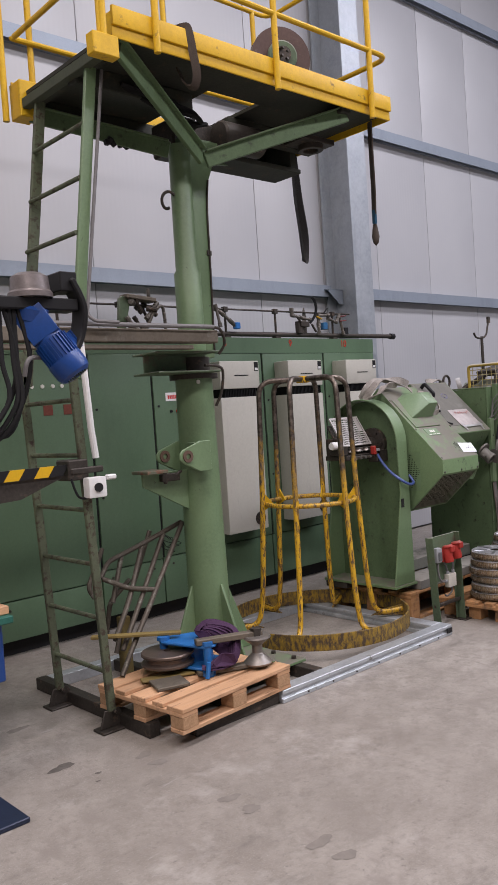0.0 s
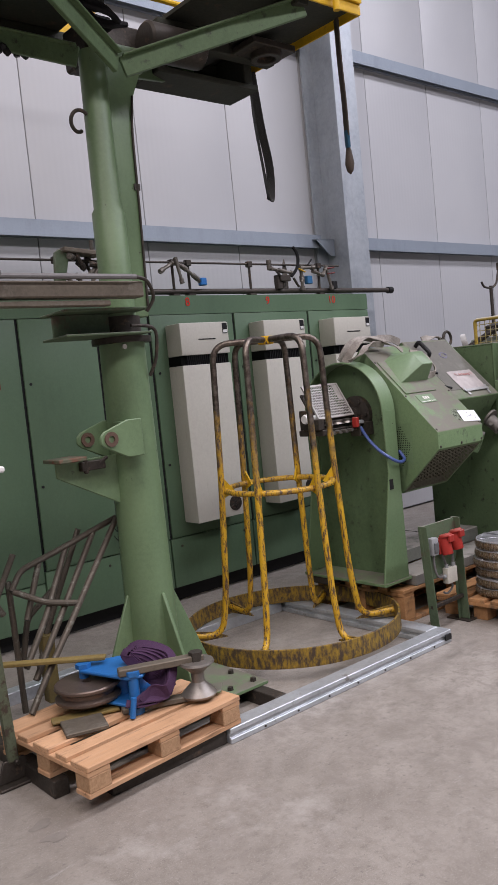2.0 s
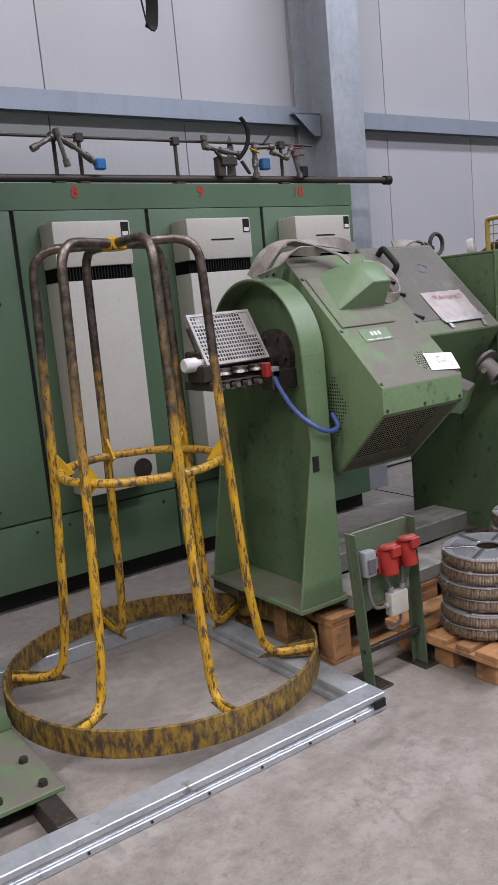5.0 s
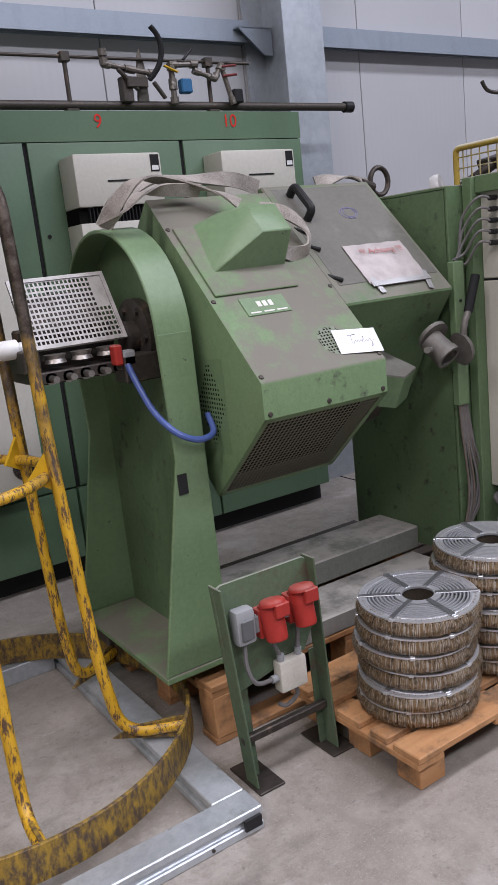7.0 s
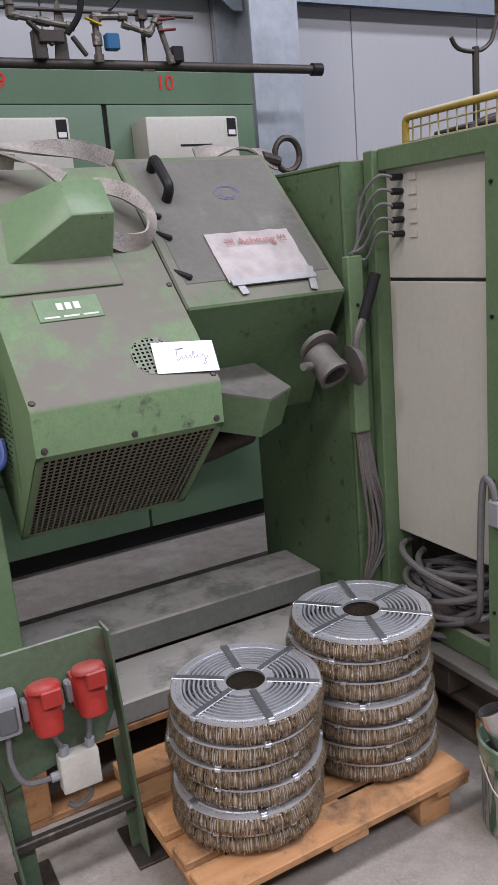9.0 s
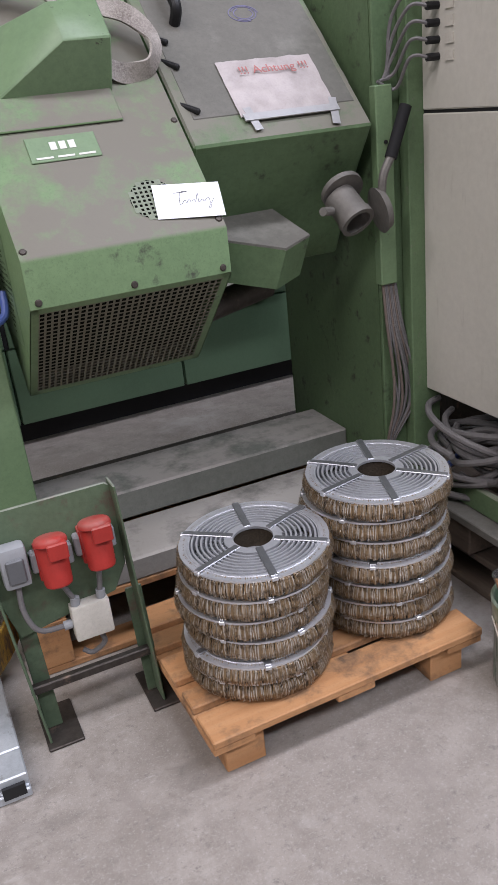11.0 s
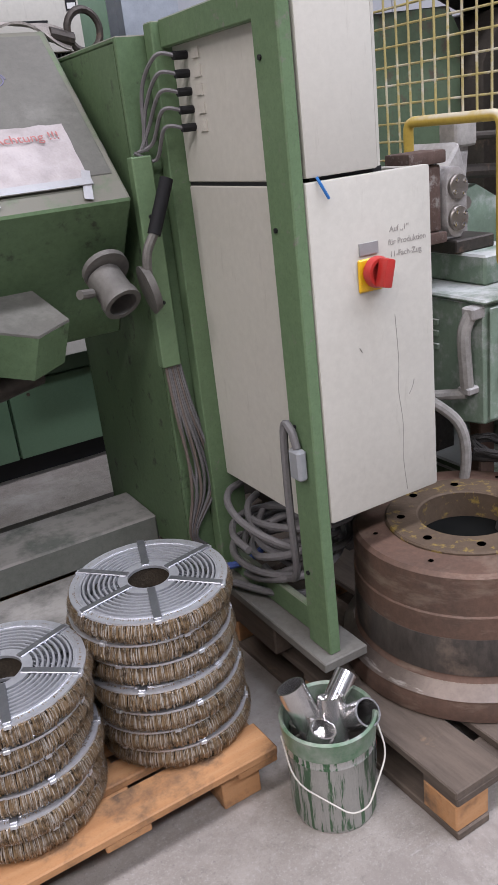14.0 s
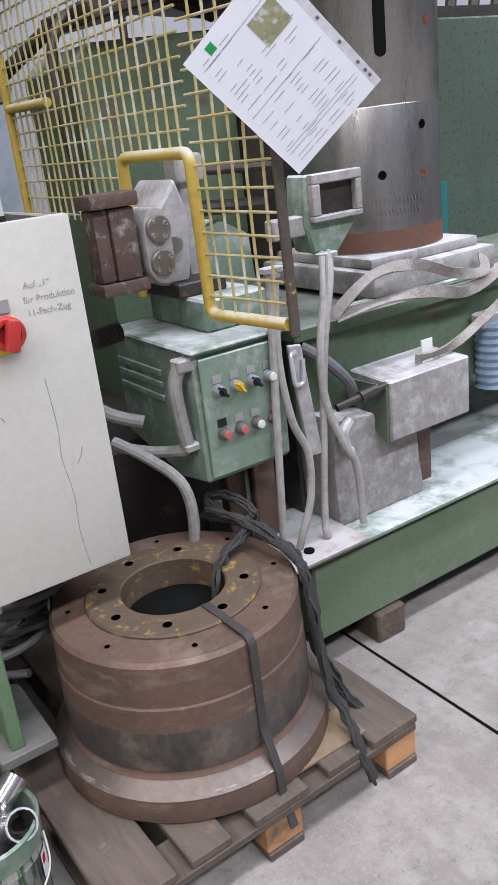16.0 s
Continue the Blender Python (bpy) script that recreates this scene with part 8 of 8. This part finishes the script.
# table frame under the capstan
bm = B()
box(bm, (6.62, 3.08, 0.86), (8.2, 4.2, 0.90))
box(bm, (6.62, 3.10, 0.60), (8.2, 3.13, 0.86))
part("table", soft(bm, 0.006), OLD_GREEN, dm)
bm = B()
box(bm, (6.64, 3.14, 0.352), (6.74, 3.24, 0.86))
box(bm, (8.0, 3.14, 0.352), (8.1, 3.24, 0.86))
box(bm, (6.66, 3.9, 0.352), (8.1, 4.1, 0.86))
part("table_leg", soft(bm, 0.006), STEEL, dm)
bm = B()
box(bm, (6.80, 3.09, 0.90), (7.5, 3.14, 0.915))
for xx in (6.92, 7.10, 7.28):
    prism(bm, [(3.10, 0.90), (3.18, 0.90), (3.18, 0.96)], "x", xx, xx + 0.012)
part("table_rib", soft(bm, 0.003), POWDER_GREEN, dm)
bm = B()
box(bm, (6.40, 3.14, 0.36), (6.46, 3.18, 0.62))
box(bm, (6.46, 3.10, 0.352), (6.53, 3.13, 0.64))
part("support_strut", soft(bm, 0.004), RUST, dm)
# solid dark box added to fill the dark open space low in the machine
bm = B()
box(bm, (6.10, 3.45, 0.0), (6.62, 4.2, 0.60))
part("dark_lower_fill", soft(bm, 0.02), STEEL, dm)
# feed hopper with hoses
bm = B()
prism(bm, [(6.70, 1.265), (6.865, 1.25), (6.86, 1.14), (6.79, 1.065), (6.71, 1.075), (6.69, 1.15)], "y", 3.09, 3.17)
part("hopper", soft(bm, 0.006), POWDER_GREEN, dm)
bm = B()
for lo, hi in (((6.705, 3.07, 1.24), (6.865, 3.092, 1.265)), ((6.705, 3.07, 1.15), (6.865, 3.092, 1.165)), ((6.705, 3.07, 1.165), (6.73, 3.092, 1.24)), ((6.845, 3.07, 1.165), (6.865, 3.092, 1.24))):
    box(bm, lo, hi)
part("hopper_frame", soft(bm, 0.003), POWDER_STEEL, dm)
bm = B()
box(bm, (6.73, 3.0895, 1.165), (6.845, 3.0945, 1.24))
part("hopper_window", bm, STEEL, dm)
bm = B()
box(bm, (6.60, 3.10, 1.12), (6.70, 3.14, 1.17))
part("hopper_arm", soft(bm, 0.004), POWDER_STEEL, dm)
for pts, r in (([(6.735, 3.09, 1.07), (6.66, 3.0, 1.0), (6.61, 2.97, 0.85), (6.615, 2.965, 0.72), (6.655, 2.95, 0.60), (6.685, 2.95, 0.54), (6.70, 2.955, 0.37)], 0.0105), ([(6.755, 3.09, 1.07), (6.68, 3.0, 1.02), (6.625, 2.975, 0.85), (6.60, 2.975, 0.6), (6.578, 2.965, 0.42), (6.58, 2.96, 0.37)], 0.010),
               ([(6.49, 2.98, 1.08), (6.475, 2.975, 0.9), (6.46, 2.965, 0.75), (6.452, 2.965, 0.6), (6.448, 2.97, 0.46), (6.45, 2.98, 0.37)], 0.010), ([(6.505, 2.98, 1.08), (6.485, 2.97, 0.88), (6.50, 2.96, 0.72), (6.54, 2.96, 0.62), (6.535, 2.96, 0.5), (6.50, 2.965, 0.40), (6.49, 2.97, 0.36)], 0.010)):
    bm = B()
    tube(bm, curve(pts, 7), r, 10)
    part("hose", bm, POWDER_HOSE, dm, "pale powdered hose")
for xx, yy, zz in ((6.745, 3.085, 1.06), (6.497, 2.98, 1.075)):
    bm = B()
    for k in range(3):
        lathe(bm, [(0.012, 0), (0.02, 0.002), (0.02, 0.012), (0.012, 0.014)], (xx + 0.012 * (k - 1), yy, zz - 0.012 * (k % 2)), 14)
    part("hose_clip", bm, POWDER_STEEL, dm)
bm = B()
tube(bm, bends([(6.535, 2.968, 0.88), (6.515, 2.962, 0.88), (6.52, 2.962, 0.80), (6.55, 2.966, 0.80), (6.552, 2.966, 0.86)], 0.015), 0.006, 8)
part("wire_handle", bm, ZINC, dm)
# springs, blue hose, plate behind
bm = B()
lathe(bm, [(0.05 + 0.005 * (k % 2), -0.012 * k) for k in range(18)], (7.345, 3.06, 0.77), 24)
part("corrugated_hose", bm, surface("blue_grey_corrugated_hose", (0.20, 0.27, 0.36), rough=0.5), dm, "blue-grey corrugated hose")
bm = B()
box(bm, (7.28, 3.04, 0.755), (7.42, 3.09, 0.80))
part("hose_holder", soft(bm, 0.006), POWDER_STEEL, dm)
bm = B()
box(bm, (7.58, 3.60, 0.5), (9.2, 3.63, 1.66))
part("back_plate", soft(bm, 0.006), surface("pitted_green_plate", (0.075, 0.105, 0.075), (0.06, 0.08, 0.06), 0.65, vary=0.1, wear=(0.05, 0.05, 0.045), wear_at=(0.53, 0.62), wear_scale=60, bump=0.5, dust=((0.3, 0.3, 0.29), 0.3), grit=0.6), dm)
bm = B()
box(bm, (7.70, 3.585, 0.93), (7.73, 3.60, 1.13), pose(0, 0, 0))
part("teal_strip", bm, surface("teal_paint", (0.03, 0.16, 0.15), rough=0.5), dm)
bm = B()
for k in range(5):
    rod(bm, (7.62 + 0.12 * k, 3.68, 1.64), (7.70 + 0.12 * k, 3.72, 1.92), 0.02, 10)
box(bm, (7.60, 3.64, 1.66), (8.4, 3.70, 1.70))
part("rear_linkage", bm, STEEL, dm)
bm = B()
rod(bm, (7.60, 3.70, 1.78), (8.3, 3.70, 1.86), 0.022, 10)
part("rear_rail", bm, YELLOW, dm)
bm = B()
box(bm, (6.98, 2.995, 0.66), (7.02, 3.0, 0.80))
part("label_tab", bm, WHITE, dm)
for pts, w in (([(6.73, 3.06, 0.915), (6.85, 3.03, 1.0), (7.0, 3.02, 1.0), (7.15, 3.03, 0.95), (7.28, 3.04, 0.93), (7.32, 3.08, 0.97)], 0.03), ([(6.74, 3.06, 0.91), (6.90, 3.03, 0.925), (7.05, 3.02, 0.92), (7.2, 3.03, 0.89), (7.36, 3.04, 0.93), (7.42, 3.06, 0.98)], 0.034),
               ([(7.42, 3.05, 0.98), (7.36, 3.02, 0.86), (7.22, 3.0, 0.80), (7.08, 2.99, 0.76), (6.95, 2.99, 0.757)], 0.026)):
    bm = B()
    webbing(bm, curve(pts, 7), w, 0.006, (0.2, -0.8, 0.5), lambda t: 0.8 * math.sin(9 * t))
    single("lifting_sling", bm, GREY_STRAP, "grey woven lifting sling lying on the machine table", "sling")
bm = B()
tube(bm, curve([(6.64, 3.09, 0.85), (6.70, 3.06, 0.80), (6.76, 3.05, 0.73), (6.80, 3.08, 0.66)], 6), 0.016, 10)
part("ribbed_hose", bm, CABLE, dm)
bm = B()
box(bm, (6.695, 2.915, 0), (6.80, 3.30, 0.092))
single("wooden_block", soft(bm, 0.006), GREY_WOOD, "dark wooden block under the machine base", "wooden block")
bm = B()
box(bm, (9.2, 2.98, 0), (9.35, 3.30, 0.092))
single("wooden_block", soft(bm, 0.006), GREY_WOOD, "dark wooden block under the machine base", "wooden block")
# yellow rail and hook pole behind the control cabinet
pole2 = thing("hook_pole", (6.82, 4.22, 1.66), "thin dark pole with a hook on the machine body", "hook pole")
bm = B()
rod(bm, (6.84, 4.19, 1.66), (6.84, 4.19, 2.09), 0.014, 10)
part("pole", bm, STEEL, pole2)
bm = B()
tube(bm, curve([(6.71, 4.19, 2.12), (6.75, 4.19, 2.08), (6.85, 4.19, 2.075), (6.92, 4.19, 2.11), (6.95, 4.19, 2.18), (6.97, 4.19, 2.24)], 5), 0.009, 8)
box(bm, (6.955, 4.18, 2.22), (6.99, 4.20, 2.28))
part("hook", bm, STEEL, pole2)

# ---- things on the fresh pallet ----
PZ = 0.192
pb = thing("pulley_block", (2.6, 3.35, PZ), "blue pulley block with brown steel wheels and a violet strap", "pulley block")
bm = B()
lathe(bm, [(0.02, -0.035), (0.135, -0.035), (0.14, -0.03), (0.14, -0.02), (0.118, -0.008), (0.118, 0.008), (0.14, 0.02), (0.14, 0.03), (0.135, 0.035), (0.02, 0.035)], (2.455, 3.47, 0.275), 44, (0, 0, 1), True)
part("large_wheel", bm, surface("brown_wheel_steel", (0.17, 0.13, 0.11), (0.12, 0.09, 0.075), 0.4, 0.6, vary=0.1), pb, "brown grooved steel wheel")
for z in (0.222, 0.338):
    bm = B()
    prism(bm, [(2.44, 3.50), (2.50, 3.58), (2.70, 3.50), (2.72, 3.34), (2.58, 3.22), (2.52, 3.24)], "z", z, z + 0.014)
    part("side_plate", soft(bm, 0.004), LIGHT_BLUE, pb)
for x, y in ((2.55, 3.25), (2.47, 3.52), (2.69, 3.47)):
    bm = B()
    rod(bm, (x, y, 0.20), (x, y, 0.365), 0.022, 14)
    rod(bm, (x, y, 0.352), (x, y, 0.372), 0.034, 6)
    rod(bm, (x, y, 0.194), (x, y, 0.222), 0.036, 16)
    part("spacer_bolt", bm, LIGHT_BLUE, pb)
bm = B()
box(bm, (2.50, 3.26, 0.355), (2.86, 3.31, 0.385), pose(0, 0, 0) @ Matrix.Translation((2.5, 3.28, 0)) @ pose(0, 0, 0, 0, 0, -24) @ Matrix.Translation((-2.5, -3.28, 0)))
box(bm, (2.50, 3.26, 0.198), (2.86, 3.31, 0.222), pose(0, 0, 0) @ Matrix.Translation((2.5, 3.28, 0)) @ pose(0, 0, 0, 0, 0, -24) @ Matrix.Translation((-2.5, -3.28, 0)))
part("steel_arm", soft(bm, 0.004), BROWN_BEAM, pb)
bm = B()
lathe(bm, [(0, -0.08), (0.072, -0.08), (0.076, -0.07), (0.06, -0.052), (0.028, -0.02), (0.028, 0.02), (0.06, 0.048), (0.076, 0.06), (0.072, 0.07), (0, 0.07)], (2.80, 3.145, 0.292), 36)
part("cone_roller", bm, surface("worn_roller_steel", (0.24, 0.22, 0.20), (0.17, 0.15, 0.135), 0.4, 0.6), pb, "waisted grey steel roller")
bm = B()
rod(bm, (2.80, 3.145, 0.36), (2.80, 3.145, 0.40), 0.03, 6)
part("nut", bm, STEEL, pb)
bm = B()
sweep(bm, [(2.20, 3.80, 0.385), (2.56, 3.48, 0.38)], [(-0.022, -0.008), (0.022, -0.008), (0.022, 0.008), (-0.022, 0.008)])
sweep(bm, [(2.26, 3.44, 0.205), (2.52, 3.34, 0.205)], [(-0.03, -0.006), (0.03, -0.006), (0.03, 0.006), (-0.03, 0.006)])
part("yellow_bar", soft(bm, 0.003), surface("dull_yellow_bar", (0.26, 0.19, 0.06), (0.15, 0.11, 0.05), 0.6, vary=0.1), pb, "dull yellow flat bar")
for k in range(5):
    bm = B()
    o = 0.012 * k
    webbing(bm, curve([(2.50 + o, 3.24 - o, 0.25), (2.56 + o, 3.20, 0.235 + o), (2.66, 3.20 - o, 0.24 + o), (2.70 + o, 3.25, 0.33 + o), (2.66 + o, 3.33, 0.395 + o * 0.5), (2.60 + o, 3.38, 0.40 + o * 0.4), (2.64 + o, 3.30, 0.32), (2.68 + o, 3.22, 0.26)], 6), 0.045, 0.005, (0.3, -0.6, 0.7), lambda t, k=k: 0.6 * math.sin(6 * t + k))
    part("strap", bm, PURPLE_STRAP, pb, "violet webbing strap")
bm = B()
rod(bm, (2.50, 3.20, 0.20), (2.515, 3.20, 0.28), 0.012, 8)
part("pin", bm, LIGHT_BLUE, pb)
bm = B()
rod(bm, (2.63, 3.44, 0.21), (2.63, 3.44, 0.335), 0.085, 20)
part("blue_hub", bm, LIGHT_BLUE, pb)
bm = B()
box(bm, (2.25, 3.23, PZ + 0.001), (2.42, 3.40, PZ + 0.018), Matrix.Translation((2.33, 3.3, 0)) @ pose(0, 0, 0, 0, 0, -18) @ Matrix.Translation((-2.33, -3.3, 0)))
pl_ = single("steel_plate", soft(bm, 0.003), BROWN_BEAM, "small rusty steel plate on the pallet", "plate")
bm = B()
prism(bm, [(2.78, 3.14), (2.88, 3.10), (2.945, 3.17), (2.86, 3.26), (2.80, 3.24)], "z", PZ + 0.012, PZ + 0.022)
single("steel_plate", soft(bm, 0.003), DUSTY_GREEN, "small green steel plate with holes", "plate")

# leaning rack of brown tubes
rk = thing("tube_rack", (2.5, 3.9, 0.07), "brown steel tube grating leaning behind the ladder", "rack")
TUBE_BROWN = surface("brown_rack_tube", (0.11, 0.092, 0.075), (0.07, 0.065, 0.052), 0.5, 0.4, vary=0.12, wear=(0.20, 0.20, 0.17), wear_at=(0.56, 0.68), wear_scale=20)
for pts in ([(2.915, 3.87, 0.90), (2.55, 3.72, 0.52), (2.345, 3.637, 0.311), (2.25, 3.60, 0.20)], [(2.93, 3.90, 0.90), (2.62, 3.92, 0.80), (2.42, 3.94, 0.74), (2.36, 3.92, 0.66)], [(2.66, 3.93, 0.81), (2.46, 3.80, 0.54), (2.31, 3.74, 0.35)],
            [(2.80, 3.91, 0.85), (2.51, 3.77, 0.52), (2.33, 3.70, 0.30)], [(2.52, 3.94, 0.77), (2.40, 3.88, 0.52)], [(2.40, 3.95, 0.82), (2.28, 3.93, 0.62), (2.31, 3.92, 0.56)], [(2.36, 3.90, 0.66), (2.47, 3.81, 0.595), (2.60, 3.74, 0.572)],
            [(2.36, 3.95, 0.70), (2.37, 3.95, 0.076)], [(2.60, 4.0, 0.60), (2.45, 3.99, 0.50), (2.40, 3.98, 0.30)], [(2.78, 4.02, 0.86), (2.55, 4.0, 0.42), (2.46, 3.98, 0.20)]):
    bm = B()
    tube(bm, bends(pts, 0.04), 0.0145, 10)
    part("tube", bm, TUBE_BROWN, rk)
bm = B()
box(bm, (2.50, 3.96, 0.07), (2.56, 4.02, 0.40))
part("yellow_post", soft(bm, 0.004), surface("dull_ochre_post", (0.17, 0.13, 0.05), (0.10, 0.08, 0.04), 0.6, vary=0.1), rk, "dull ochre square post")

# edge of a blue crate and pallet beside the walkway
bm = B()
box(bm, (0.7, 3.6, 0.35), (1.62, 4.5, 0.62))
cr = thing("blue_crate", (1.2, 4.0, 0), "dark blue steel crate with a wooden board on top", "crate")
part("crate_body", soft(bm, 0.006), BLUE, cr)
bm = B()
box(bm, (0.65, 3.56, 0.625), (1.66, 4.5, 0.66))
part("crate_rim", soft(bm, 0.004), surface("teal_rim", (0.03, 0.13, 0.10), rough=0.5), cr)
bm = B()
box(bm, (0.66, 3.60, 0.661), (1.66, 4.4, 0.70))
part("board", soft(bm, 0.004), NEW_WOOD, cr)
bm = B()
for x in (0.75, 1.5):
    for y in (3.65, 4.4):
        box(bm, (x, y, 0), (x + 0.08, y + 0.08, 0.35))
part("crate_feet", soft(bm, 0.004), STEEL, cr)
bm = B()
box(bm, (0.75, 2.93, 0.0), (1.37, 3.20, 0.022))
single("floor_plate", soft(bm, 0.004), surface("dark_blue_plate", (0.02, 0.03, 0.06), (0.015, 0.02, 0.04), 0.4, 0.3), "dark blue steel plate lying on the floor", "plate")
# oil spots with their own outline
OIL = surface("dark_oil_stain", (0.085, 0.075, 0.068), (0.15, 0.135, 0.122), 0.5, big=25, vary=0.1, bump=0.02)
FAINT = surface("faint_oil_stain", (0.185, 0.166, 0.148), (0.235, 0.213, 0.192), 0.55, big=22, fine=110, vary=0.1, bump=0.03)
rng = random.Random(21)
for x, y, r in ((1.70, 3.28, 0.055), (2.0, 2.475, 0.045), (2.0, 2.345, 0.045), (1.996, 1.978, 0.05), (1.992, 1.856, 0.045), (1.775, 3.87, 0.05), (2.02, 3.095, 0.045), (2.016, 2.98, 0.045), (1.78, 3.10, 0.014), (1.735, 3.03, 0.010)):
    bm = B()
    ring = []
    ph = [rng.uniform(0, 6) for _ in range(3)]
    for k in range(26):
        a = 2 * math.pi * k / 26
        q = r * (1 + 0.22 * math.sin(2 * a + ph[0]) + 0.14 * math.sin(3 * a + ph[1]) + 0.08 * math.sin(7 * a + ph[2]))
        ring.append(bm.verts.new((x + q * math.cos(a), y + 0.6 * q * math.sin(a), 0.0012)))
    bm.faces.new(ring)
    tagged(part("floor_stain", bm, OIL if r in (0.055, 0.014, 0.010) else FAINT, floor), kind="structure")
